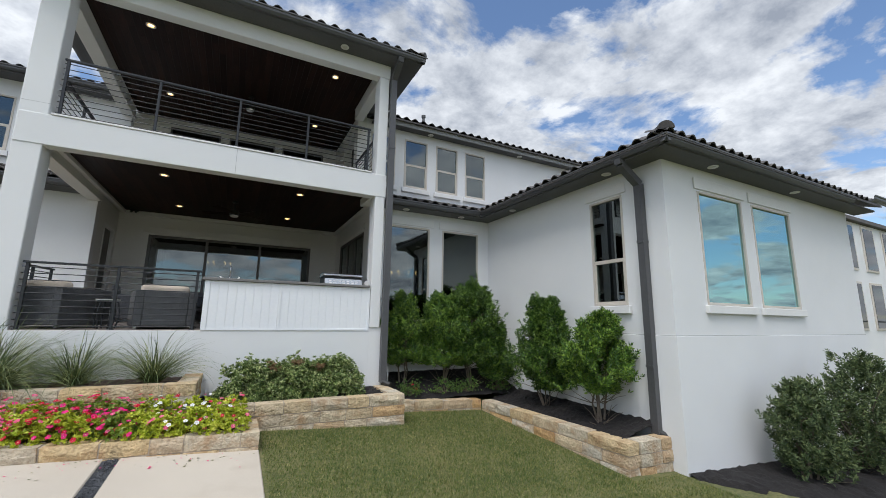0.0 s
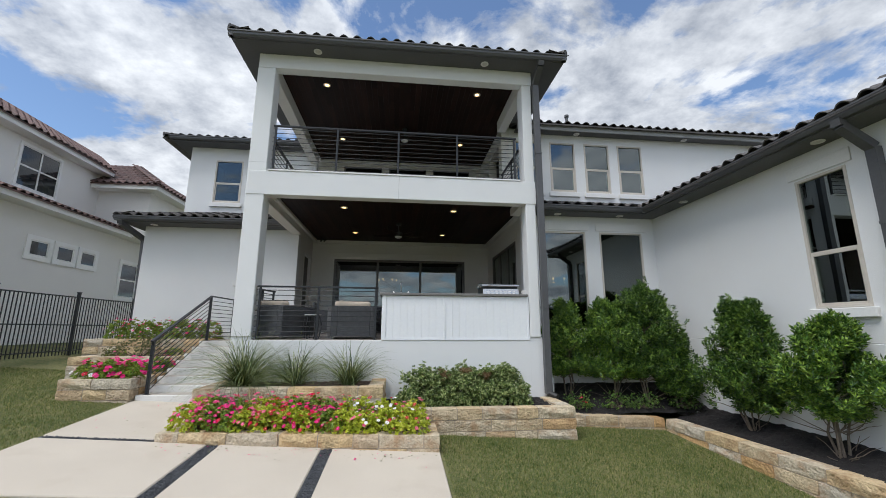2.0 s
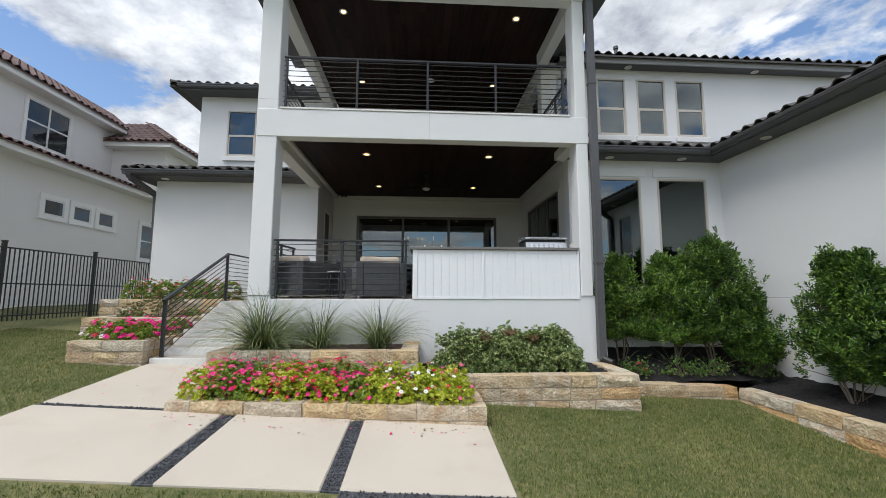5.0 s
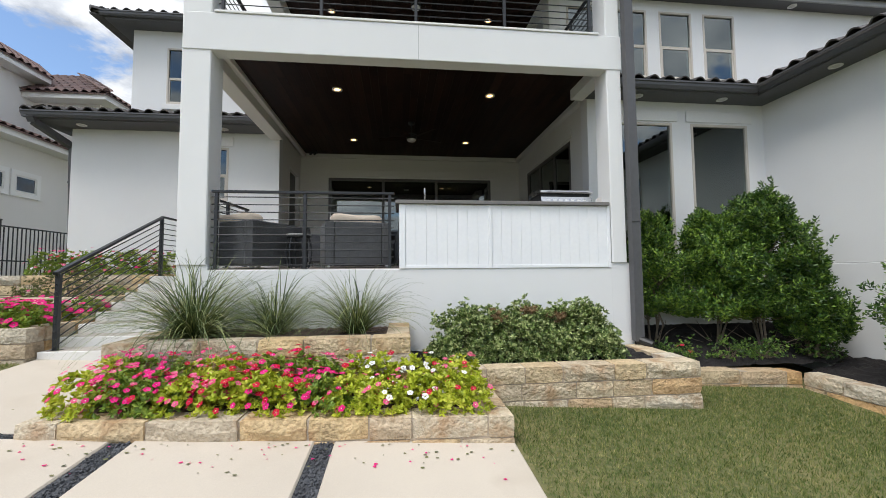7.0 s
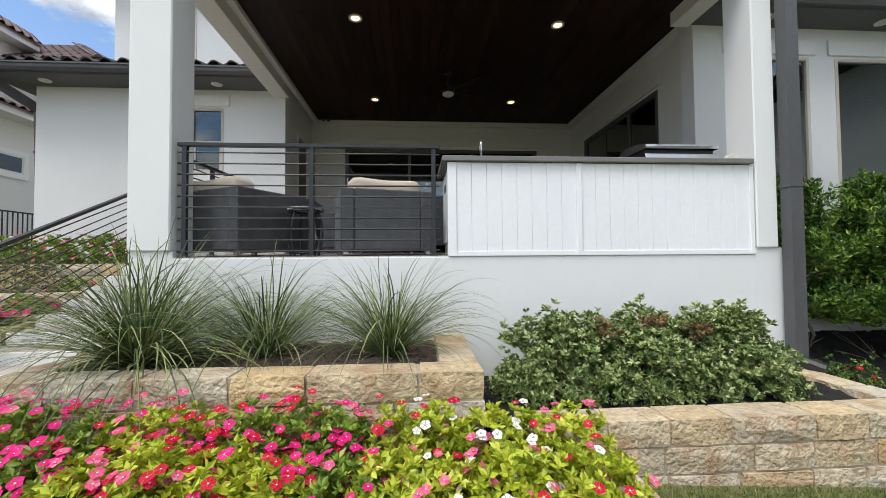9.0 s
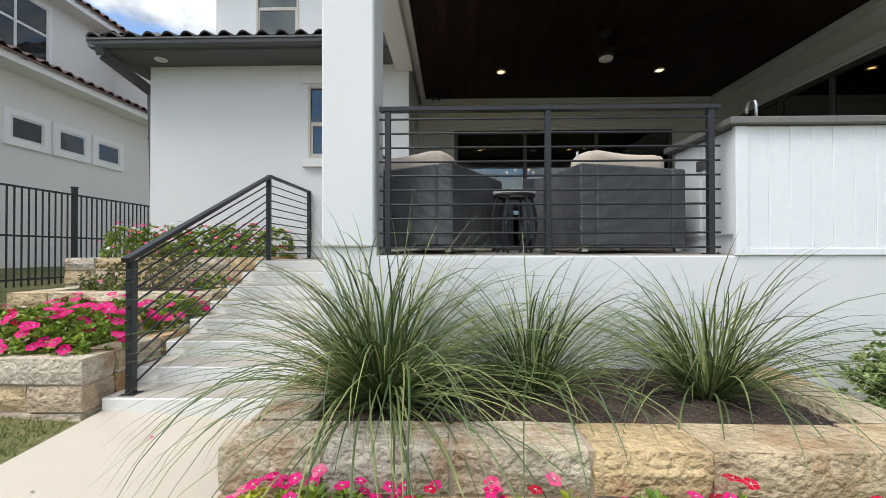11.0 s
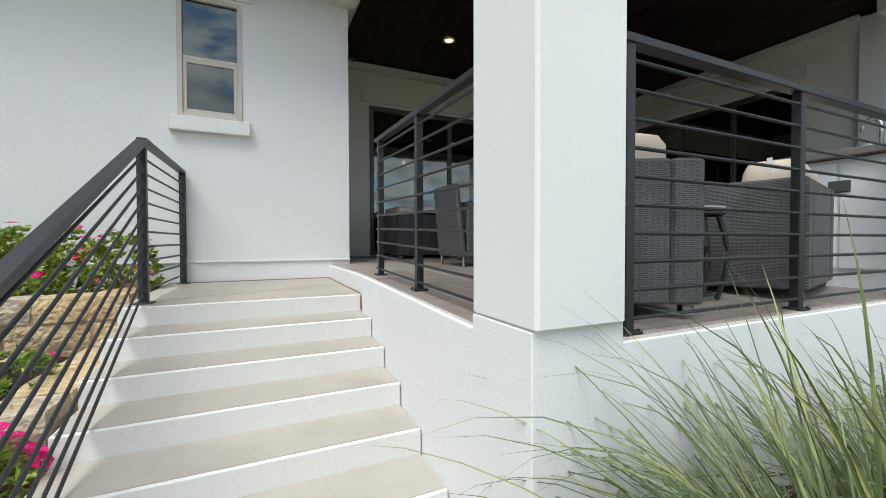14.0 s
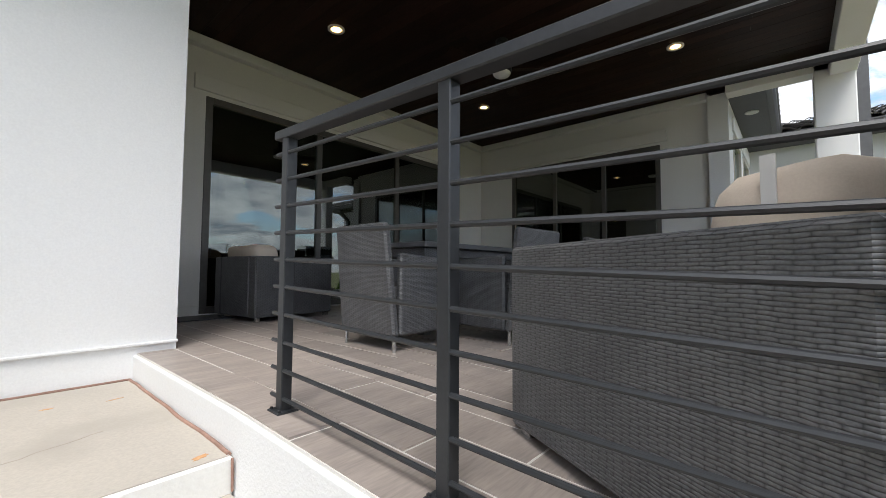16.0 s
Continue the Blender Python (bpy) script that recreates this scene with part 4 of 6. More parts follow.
bar_rail("balcony_railing", (-3.15, 9.05, 4.752), (-3.15, 13.9, 4.752), (0.05, 1.6, 3.2, 4.8), "black steel balcony side railing", over=0.03)
bar_rail("balcony_railing", (2.72, 9.05, 4.752), (2.72, 10.95, 4.752), (0.05, 0.95, 1.85), "black steel balcony side railing", over=0.03)

# ---- recessed lights ----
for x in (-1.553, 1.21):
    for y in (10.22, 12.93):
        soffit_lamp((x, y, 4.445), True)
for x in (-2.05, 1.76):
    for y in (9.65, 12.58):
        soffit_lamp((x, y, 7.445), True)
for p in ((3.78, 9.68, 4.305), (5.42, 9.68, 4.305), (6.22, 8.4, 4.305), (6.22, 5.4, 4.305), (7.6, 4.2, 4.305), (10.6, 4.2, 4.305), (-7.0, 12.05, 4.305), (-4.2, 12.05, 4.305), (-2.04, 8.42, 7.455), (1.7, 8.42, 7.455), (5.1, 11.1, 7.275), (8.6, 11.1, 7.275)):
    soffit_lamp(p)

# ---- neighbouring house ----
SURROUND = material("white_window_surround", (0.88, 0.87, 0.86), (0.84, 0.83, 0.82), 0.7, 0, 1.0, 40.0, 0.1, 0.003)

def neighbour():
    t = thing("neighbour_house", (-12.0, 14.0, 0.3), 0, "two-storey grey-beige stucco house with brown tile roof", "house")

    def lo(x0, x1, y0, y1, z0, z1, bev=0.0):
        return box(x0 + 12.0, x1 + 12.0, y0 - 14.0, y1 - 14.0, z0 - 0.3, z1 - 0.3, bev)
    part("wall", lo(-20, -12.0, 2.0, 26.0, -0.5, 5.25), NEIGHBOUR, t)
    part("upper_wall", lo(-20, -13.0, 12.6, 18.2, 5.25, 7.9), NEIGHBOUR, t)
    part("upper_wall", lo(-20, -10.9, 18.2, 26.0, 5.25, 7.2), NEIGHBOUR, t)
    part("fascia", lo(-12.0, -11.45, 2.0, 26.0, 5.22, 5.40), TRIM, t)
    part("fascia", lo(-13.0, -12.5, 12.0, 18.2, 7.86, 8.04), TRIM, t)
    part("fascia", lo(-13.5, -10.4, 17.7, 26.0, 7.2, 7.38), TRIM, t)
    part("plinth", lo(-12.0, -11.97, 2.0, 26.0, -0.5, 1.15, 0.003), NEIGHBOUR, t)

    def win(y0, y1, z0, z1, x, surround=0.14, bars=()):
        w = part("window", lo(x + 0.001, x + 0.05, y0 - surround, y1 + surround, z0 - surround, z0), SURROUND, t)
        part("surround", lo(x + 0.001, x + 0.05, y0 - surround, y1 + surround, z1, z1 + surround), SURROUND, w)
        part("surround", lo(x + 0.001, x + 0.05, y0 - surround, y0, z0, z1), SURROUND, w)
        part("surround", lo(x + 0.001, x + 0.05, y1, y1 + surround, z0, z1), SURROUND, w)
        part("pane", lo(x + 0.001, x + 0.02, y0, y1, z0, z1), GLASS_BLIND, w)
        part("frame", lo(x + 0.02, x + 0.035, y0, y0 + 0.05, z0, z1, 0), WHITE_PLASTIC, w)
        part("frame", lo(x + 0.02, x + 0.035, y1 - 0.05, y1, z0, z1, 0), WHITE_PLASTIC, w)
        part("frame", lo(x + 0.02, x + 0.034, y0 + 0.05, y1 - 0.05, z0, z0 + 0.05, 0), WHITE_PLASTIC, w)
        part("frame", lo(x + 0.02, x + 0.034, y0 + 0.05, y1 - 0.05, z1 - 0.05, z1, 0), WHITE_PLASTIC, w)
        for kind, v in bars:
            if kind == 'y':
                part("mullion", lo(x + 0.02, x + 0.036, v - 0.03, v + 0.03, z0 + 0.05, z1 - 0.05), WHITE_PLASTIC, w)
            else:
                part("meeting_rail", lo(x + 0.02, x + 0.033, y0 + 0.05, y1 - 0.05, v - 0.03, v + 0.03), WHITE_PLASTIC, w)
    for y in (14.32, 15.39, 16.46):
        win(y, y + 0.72, 3.75, 4.27, -12.0)
    win(18.72, 19.8, 2.75, 4.2, -12.0, 0.14, (('z', 3.5),))
    win(14.5, 16.1, 6.16, 7.62, -13.0, 0.08, (('y', 15.3), ('z', 6.9)))

    def rf(nm, *a):
        k = new(nm)
        k.parent = t
        roof_plane(k, *a)
    rf("lower_roof", (0.6, 12.0, 5.12), (0, -1, 0), (-1, 0, 0), 24.0, 1.7, 20, TILES_BROWN, TILE_BROWN, 1)
    rf("upper_roof", (-0.45, 4.2, 7.76), (0, -1, 0), (-1, 0, 0), 6.3, 3.0, 33, TILES_BROWN, TILE_BROWN, 1, -1, 1)
    rf("upper_roof", (-8.0, -2.1, 7.76), (1, 0, 0), (0, 1, 0), 7.55, 3.0, 33, TILES_BROWN, TILE_BROWN, 1, 0, 1)
    rf("rear_roof", (-1.4, 3.65, 7.1), (1, 0, 0), (0, 1, 0), 3.05, 3.0, 33, TILES_BROWN, TILE_BROWN, 1, -1, 1)
    rf("rear_roof", (1.65, 3.65, 7.1), (0, 1, 0), (-1, 0, 0), 9.0, 3.0, 33, TILES_BROWN, TILE_BROWN, 1, 1, 0)
    ridge_caps(t, (-0.45, -2.1, 7.82), (-3.2, 0.65, 7.82 + 2.75 * 0.649), TILE_BROWN)
    ridge_caps(t, (1.65, 3.65, 7.15), (-1.0, 6.3, 7.15 + 2.65 * 0.649), TILE_BROWN)


GLASS_BLIND = material("dark_glass", (0.022, 0.027, 0.03), (0.016, 0.02, 0.023), 0.04, 0.0, 0.5, 2.0, 0.0, spec=0.6)
neighbour()


# ---- fence ----
def fence():
    ys = [-4.2 + 2.46 * i for i in range(11)]
    for i, (a, b) in enumerate(zip(ys, ys[1:])):
        z = 0.70 if a > 8 else 0.70 - 0.07 * (8 - a)
        t = thing("fence_panel", (-9.3, a, z), 0, "black metal picket fence panel on the lawn", "fence", "boundary fence")
        part("post", box(-0.035, 0.035, -0.035, 0.035, -0.3, 1.74, 0.004, box(-0.045, 0.045, -0.045, 0.045, 1.74, 1.765, 0.004)), STEEL, t)
        for h in (0.12, 0.82, 1.60):
            part("rail", box(-0.018, 0.018, 0.035, 2.425, h, h + 0.03), STEEL, t)
        n = 21
        for k in range(n):
            y = 0.035 + (k + 0.9) * 2.39 / (n + 0.8)
            part("picket", box(-0.009, 0.009, y - 0.009, y + 0.009, 0.02, 1.60), STEEL, t)


fence()

# ---- house far off beyond the wing ----
def far_house():
    t = thing("far_house", (25.0, 7.6, -1.2), 0, "white two-storey house beyond the wing, with deck", "house")
    part("wall", box(-3, 8, 0, 8, 0, 7.3), STUCCO, t)
    part("roof", box(-3.2, 8.2, -0.2, 8.2, 7.3, 7.5, 0.02), TILE, t)
    for x in (-1.9, 0.3, 2.6):
        for z in (2.5, 5.1):
            w = part("window", box(x, x + 1.3, -0.05, -0.001, z, z + 2.1, 0.01), FRAME_TAN, t)
            part("pane", box(x + 0.1, x + 1.2, -0.06, -0.052, z + 0.1, z + 2.0), GLASS_BLIND, w)
    part("deck_rail", box(-3, 8, -2.0, -1.95, 2.9, 2.97, 0, box(-3, 8, -2.0, -1.95, 2.4, 2.43)), STEEL, t)


far_house()

# ---- planters of split limestone ----
def stone_meshes():
    out = []
    rnd = random.Random(3)
    for k in range(6):
        bm = bmesh.new()
        bmesh.ops.create_cube(bm, size=1.0)
        bmesh.ops.subdivide_edges(bm, edges=bm.edges, cuts=1, use_grid_fill=True)
        for v in bm.verts:
            edge = sum(abs(abs(c) - 0.5) < 0.01 for c in v.co)
            if edge == 1:
                v.co.y += (0.07 if v.co.y > 0.4 else -0.07) * rnd.uniform(0.0, 1.4) if abs(v.co.y) > 0.4 else 0
            v.co += Vector((rnd.uniform(-0.012, 0.012), rnd.uniform(-0.03, 0.03), rnd.uniform(-0.02, 0.02) if v.co.z < 0.4 else 0))
            if edge == 3:
                v.co *= 0.985
        out.append(mesh_of(bm, "stone", STONE))
    return out


STONES = stone_meshes()


def planter(name, runs, label, group="stone planters"):
    """runs: (x0, y0, x1, y1, inward x, inward y, top0, top1, courses). Stones are pieces; mortar lies back in the joints."""
    x0, y0 = runs[0][0], runs[0][1]
    t = thing(name, (x0, y0, runs[0][6] - 0.4), 0, label, "planter", group)
    o = Vector(t.location)
    rnd = random.Random(name + str(x0))
    W = 0.26
    core = bmesh.new()
    for ax, ay, bx, by, nx, ny, t0, t1, n in runs:
        a, b, inn = Vector((ax, ay, t0)), Vector((bx, by, t1)), Vector((nx, ny, 0))
        d = b - a
        L = d.length
        d.normalize()
        upv = Vector((0, 0, 1))
        h = 0.185
        c = []
        for e, s in ((a, 0.016), (b, -0.016)):
            for w in (0.016, W - 0.016):
                c.append(core.verts.new(e + d * s + inn * w - upv * 0.014 - o))
                c.append(core.verts.new(e + d * s + inn * w - upv * (n * h + 0.1) - o))
        for q in ((0, 2, 3, 1), (4, 5, 7, 6), (0, 1, 5, 4), (2, 6, 7, 3), (0, 4, 6, 2), (1, 3, 7, 5)):
            core.faces.new([c[i] for i in q])
        for k in range(n):
            s = 0.0
            hk = h
            first = rnd.uniform(0.25, 0.6)
            while s < L - 0.02:
                l = first if s == 0 else rnd.uniform(0.36, 0.74)
                first = 0
                if L - s - l < 0.22:
                    l = L - s
                l = max(l, 0.05)
                mid = a + d * (s + l / 2) + inn * (W / 2) - upv * (k * h + hk / 2) - o
                jut = rnd.uniform(-0.006, 0.008)
                mid -= inn * jut
                f = 1 if rnd.random() < 0.5 else -1
                m = Matrix(((d.x * f, inn.x * f, 0, mid.x), (d.y * f, inn.y * f, 0, mid.y), (d.z * f, 0, 1, mid.z), (0, 0, 0, 1)))
                m = m @ Matrix.Diagonal((l - 0.016, W, hk - 0.015, 1))
                piece("stone", STONES[rnd.randrange(6)], t, m)
                s += l
    bmesh.ops.recalc_face_normals(core, faces=core.faces)
    part("mortar", core, MORTAR, t)
    return t


def bed(name, x0, x1, y0, y1, zf, mat, label, step=0.06, rough=0.02):
    nx, ny = max(2, int((x1 - x0) / step)), max(2, int((y1 - y0) / step))
    bm = bmesh.new()
    g = []
    for j in range(ny + 1):
        row = []
        for i in range(nx + 1):
            x, y = x0 + (x1 - x0) * i / nx, y0 + (y1 - y0) * j / ny
            row.append(bm.verts.new((x, y, zf(x, y) + rough * noise.noise((x * 9, y * 9, 3)) + rough * 0.7 * noise.noise((x * 31, y * 31, 8)))))
        g.append(row)
    for j in range(ny):
        for i in range(nx):
            bm.faces.new((g[j][i], g[j][i + 1], g[j + 1][i + 1], g[j + 1][i]))
    return tagged(part(name, bm, mat), label, "planting bed", "", "structure")


LOW = "low planter wall of split tan limestone blocks"
planter("flower_planter", [(-3.40, 6.57, 0.52, 6.57, 0, 1, 0.05, -0.07, 2), (0.52, 6.84, 0.52, 7.45, -1, 0, -0.07, -0.07, 2), (-3.40, 6.84, -3.40, 7.37, 1, 0, 0.05, 0.05, 2)], LOW + " on the patio")
planter("grass_planter", [(-3.35, 7.38, -0.35, 7.38, 0, 1, 0.51, 0.51, 3), (-0.35, 7.65, -0.35, 8.66, -1, 0, 0.51, 0.51, 3), (-3.35, 7.65, -3.35, 8.66, 1, 0, 0.51, 0.51, 3)], "raised planter of limestone blocks below the porch")
planter("hedge_planter", [(-0.10, 7.46, 3.0, 7.46, 0, 1, 0.13, 0.13, 3), (3.0, 7.73, 3.0, 8.63, -1, 0, 0.13, 0.13, 3)], "limestone block planter holding the round hedge")
planter("shrub_planter", [(3.01, 8.25, 5.16, 8.25, 0, 1, -0.15, -0.26, 2)], LOW + " before the tall shrubs")
planter("shrub_planter", [(5.17, 8.25, 5.42, 4.62, 1, 0.07, -0.26, -0.30, 3), (5.69, 4.62, 6.43, 4.62, 0, 1, -0.30, -0.30, 3)], LOW + " along the lawn")
planter("stair_planter", [(-6.15, 8.50, -4.91, 8.50, 0, 1, 0.55, 0.55, 3), (-6.15, 8.77, -6.15, 9.94, 1, 0, 0.55, 0.55, 3), (-4.91, 8.77, -4.91, 9.94, -1, 0, 0.55, 0.55, 3)], "limestone block planter at the foot of the steps")
planter("stair_planter", [(-7.10, 9.95, -4.91, 9.95, 0, 1, 0.85, 0.85, 3), (-7.10, 10.22, -7.10, 11.24, 1, 0, 0.85, 0.85, 3), (-4.91, 10.22, -4.91, 11.24, -1, 0, 0.85, 0.85, 3)], "middle limestone block planter beside the steps")
planter("stair_planter", [(-7.75, 11.25, -4.91, 11.25, 0, 1, 1.20, 1.20, 4), (-7.75, 11.52, -7.75, 12.3, 1, 0, 1.20, 1.20, 4), (-4.91, 11.52, -4.91, 12.3, -1, 0, 1.20, 1.20, 4)], "top limestone block planter against the house")

bed("soil_flowers", -3.15, 0.27, 6.82, 7.4, lambda x, y: -0.05 - 0.03 * (x + 1.4), SOIL, "brown soil under the flowers")
bed("soil_grasses", -3.10, -0.6, 7.63, 8.66, lambda x, y: 0.45, SOIL_DARK, "brown soil with dry leaves", rough=0.03)
bed("mulch_hedge", -0.36, 2.75, 7.71, 8.66, lambda x, y: 0.06 + 0.05 * (y - 7.7), MULCH, "black mulch under the hedge", rough=0.03)
bed("mulch_shrubs", 2.99, 6.43, 8.49, 9.89, lambda x, y: -0.20 + 0.30 * (y - 8.5), MULCH, "black mulch under the shrubs", rough=0.03)
bed("mulch_wing", 5.42, 6.43, 4.87, 8.49, lambda x, y: -0.36 + 0.22 * (x - 5.4), MULCH, "black mulch beside the lawn", rough=0.03)
bed("soil_stair", -5.91, -5.15, 8.74, 9.95, lambda x, y: 0.49, SOIL, "brown soil under the flowers")
bed("mulch_stair", -6.86, -5.15, 10.19, 11.25, lambda x, y: 0.79, MULCH, "black mulch in the planter")
bed("soil_house", -7.51, -5.15, 11.49, 12.3, lambda x, y: 1.14, SOIL, "brown soil under the flowers")
bed("mulch_front", 7.0, 16.0, 0.9, 4.41, lambda x, y: grade(x, y) + 0.05 - 0.3 * max(0.0, 7.0 + (4.41 - y) * 0.42 - x) - 0.1 * max(0, 1.2 - y), MULCH, "black mulch bed before the wing", 0.1, 0.035)
bed("mulch_corner", 6.45, 7.0, 3.6, 4.41, lambda x, y: grade(x, y) + 0.06 - 0.5 * max(0.0, 6.45 + (4.41 - y) * 0.7 - x), MULCH, "black mulch by the wing corner", 0.08, 0.03)

# ---- plants ----
def leafy(points, size, aspect, rnd, up=0.5, curl=0.25, jit=0.7):
    """Leaves as folded pairs of triangles at (place, outward) points: vertices and faces."""
    vs, fs = [], []
    for p, out in points:
        d = (out + Vector((rnd.uniform(-jit, jit), rnd.uniform(-jit, jit), rnd.uniform(-jit * 0.5, jit) + up))).normalized()
        s = d.cross(Vector((rnd.uniform(-1, 1), rnd.uniform(-1, 1), rnd.uniform(-1, 1)))).normalized()
        n = s.cross(d)
        l = size * rnd.uniform(0.65, 1.2)
        w = l * aspect * 0.5
        i = len(vs)
        vs += [p, p + d * l * 0.5 + s * w + n * l * curl * 0.4, p + d * l - n * l * curl * 0.5, p + d * l * 0.5 - s * w + n * l * curl * 0.4]
        fs += [(i, i + 1, i + 2), (i, i + 2, i + 3)]
    return vs, fs


def leaf_object(name, vs, fs, mat, parent, label=""):
    me = bpy.data.meshes.new(name)
    me.from_pydata([tuple(v) for v in vs], [], fs)
    me.materials.append(mat)
    ob = new(name, me)
    ob.parent = parent
    if label:
        ob["label"] = label
    return ob


def leaf_material(name, a, b, c, rough=0.5, trans=0.15, patch=4.0, even=0.62, single=False):
    """Leaf green that differs from leaf to leaf, a little light through it."""
    m = bpy.data.materials.new(name)
    m.use_nodes = True
    nt = m.node_tree
    N, L = nt.nodes.new, nt.links.new
    p = nt.nodes["Principled BSDF"]
    g = N("ShaderNodeNewGeometry")
    r = N("ShaderNodeValToRGB")
    e = r.color_ramp.elements
    e[0].color, e[1].color = (*a, 1), (*c, 1)
    k = e.new(0.5)
    k.color = (*b, 1)
    ns = N("ShaderNodeTexNoise")
    ns.inputs["Scale"].default_value, ns.inputs["Detail"].default_value = patch, 4
    L(g.outputs["Position"], ns.inputs["Vector"])
    ad = N("ShaderNodeMath"); ad.operation = 'MULTIPLY_ADD'; ad.inputs[1].default_value = even
    sb = N("ShaderNodeMath"); sb.operation = 'MULTIPLY_ADD'; sb.inputs[1].default_value = 1.6 - even; sb.inputs[2].default_value = -0.31
    L(ns.outputs["Fac"], sb.inputs[0]); L(N("ShaderNodeObjectInfo").outputs["Random"] if single else g.outputs["Random Per Island"], ad.inputs[0]); L(sb.outputs[0], ad.inputs[2]); L(ad.outputs[0], r.inputs[0])
    L(r.outputs[0], p.inputs["Base Color"])
    p.inputs["Roughness"].default_value = rough
    p.inputs["Specular IOR Level"].default_value = 0.12 if "petal" in name else 0.5
    tr, mx = N("ShaderNodeBsdfTranslucent"), N("ShaderNodeMixShader")
    L(r.outputs[0], tr.inputs[0])
    mx.inputs[0].default_value = trans
    L(p.outputs[0], mx.inputs[1]); L(tr.outputs[0], mx.inputs[2])
    L(mx.outputs[0], nt.nodes["Material Output"].inputs[0])
    return m


GREEN = leaf_material("deep_green_leaf", (0.014, 0.045, 0.008), (0.060, 0.135, 0.022), (0.24, 0.37, 0.060), 0.36, 0.15, 4.0, 0.95)
GREEN_NEW = leaf_material("fresh_green_leaf", (0.020, 0.060, 0.010), (0.085, 0.18, 0.027), (0.31, 0.45, 0.068), 0.36, 0.15, 4.0, 0.95)
HEDGE = leaf_material("grey_green_leaf", (0.035, 0.075, 0.018), (0.18, 0.26, 0.065), (0.58, 0.62, 0.30), 0.42, 0.12, 9.0, 0.95)
VINCA = leaf_material("vinca_leaf", (0.06, 0.12, 0.018), (0.21, 0.32, 0.04), (0.46, 0.52, 0.08), 0.4, 0.2, 8.0)
VINCA_LIME = leaf_material("lime_vinca_leaf", (0.19, 0.28, 0.018), (0.46, 0.52, 0.035), (0.72, 0.70, 0.12), 0.4, 0.2)
BLADE = leaf_material("grey_green_blade", (0.024, 0.046, 0.016), (0.105, 0.150, 0.049), (0.42, 0.43, 0.16), 0.45, 0.1)
BLADE_SINGLE = leaf_material("grey_green_single_blade", (0.024, 0.046, 0.016), (0.105, 0.150, 0.049), (0.42, 0.43, 0.16), 0.45, 0.1, single=True)
GREY_GREEN = leaf_material("dull_green_leaf", (0.028, 0.052, 0.018), (0.085, 0.125, 0.045), (0.22, 0.27, 0.11), 0.5, 0.15, 4.0, 0.95)
DRY_LEAF = leaf_material("brown_leaf", (0.13, 0.085, 0.04), (0.25, 0.155, 0.075), (0.38, 0.26, 0.14), 0.6)
SPARSE = leaf_material("olive_leaf", (0.06, 0.075, 0.025), (0.14, 0.155, 0.055), (0.27, 0.25, 0.11), 0.6, 0.1)
TURF = leaf_material("turf_blade", (0.045, 0.09, 0.014), (0.135, 0.182, 0.036), (0.46, 0.40, 0.17), 0.6, 0.25, 11.0, 0.7)
BARK = material("grey_bark", (0.20, 0.16, 0.12), (0.11, 0.09, 0.07), 0.9, 0, 6.0, 60.0, 0.6, 0.01)
MAGENTA = leaf_material("magenta_petal", (0.66, 0.008, 0.14), (0.78, 0.018, 0.21), (0.86, 0.06, 0.31), 0.55, 0.25)
RED = leaf_material("red_petal", (0.42, 0.004, 0.02), (0.60, 0.010, 0.05), (0.72, 0.03, 0.10), 0.55, 0.25)
PINK = leaf_material("pink_petal", (0.76, 0.05, 0.18), (0.82, 0.12, 0.27), (0.88, 0.28, 0.40), 0.55, 0.25)
WHITE = leaf_material("white_petal", (0.85, 0.84, 0.82), (0.9, 0.89, 0.88), (0.92, 0.92, 0.92), 0.55, 0.25)
EYE_MAT = material("flower_eye", (0.85, 0.60, 0.58), rough=0.6)


def limb(bm, a, b, r0, r1, sides=7, bend=0.06, rnd=random):
    pts = []
    for i in range(5):
        f = i / 4
        p = Vector(a).lerp(Vector(b), f)
        if 0 < i < 4:
            p += Vector((rnd.uniform(-bend, bend), rnd.uniform(-bend, bend), 0)) * (Vector(b) - Vector(a)).length
        pts.append(p)
    rings = []
    for i, p in enumerate(pts):
        t = (pts[min(i + 1, 4)] - pts[max(i - 1, 0)]).normalized()
        q = t.to_track_quat('Z', 'Y')
        r = r0 + (r1 - r0) * i / 4
        rings.append([bm.verts.new(p + q @ Vector((r * math.cos(2 * math.pi * k / sides), r * math.sin(2 * math.pi * k / sides), 0))) for k in range(sides)])
    for u, v in zip(rings, rings[1:]):
        for k in range(sides):
            bm.faces.new((u[k], u[(k + 1) % sides], v[(k + 1) % sides], v[k]))
    bm.faces.new(rings[-1])
    return pts


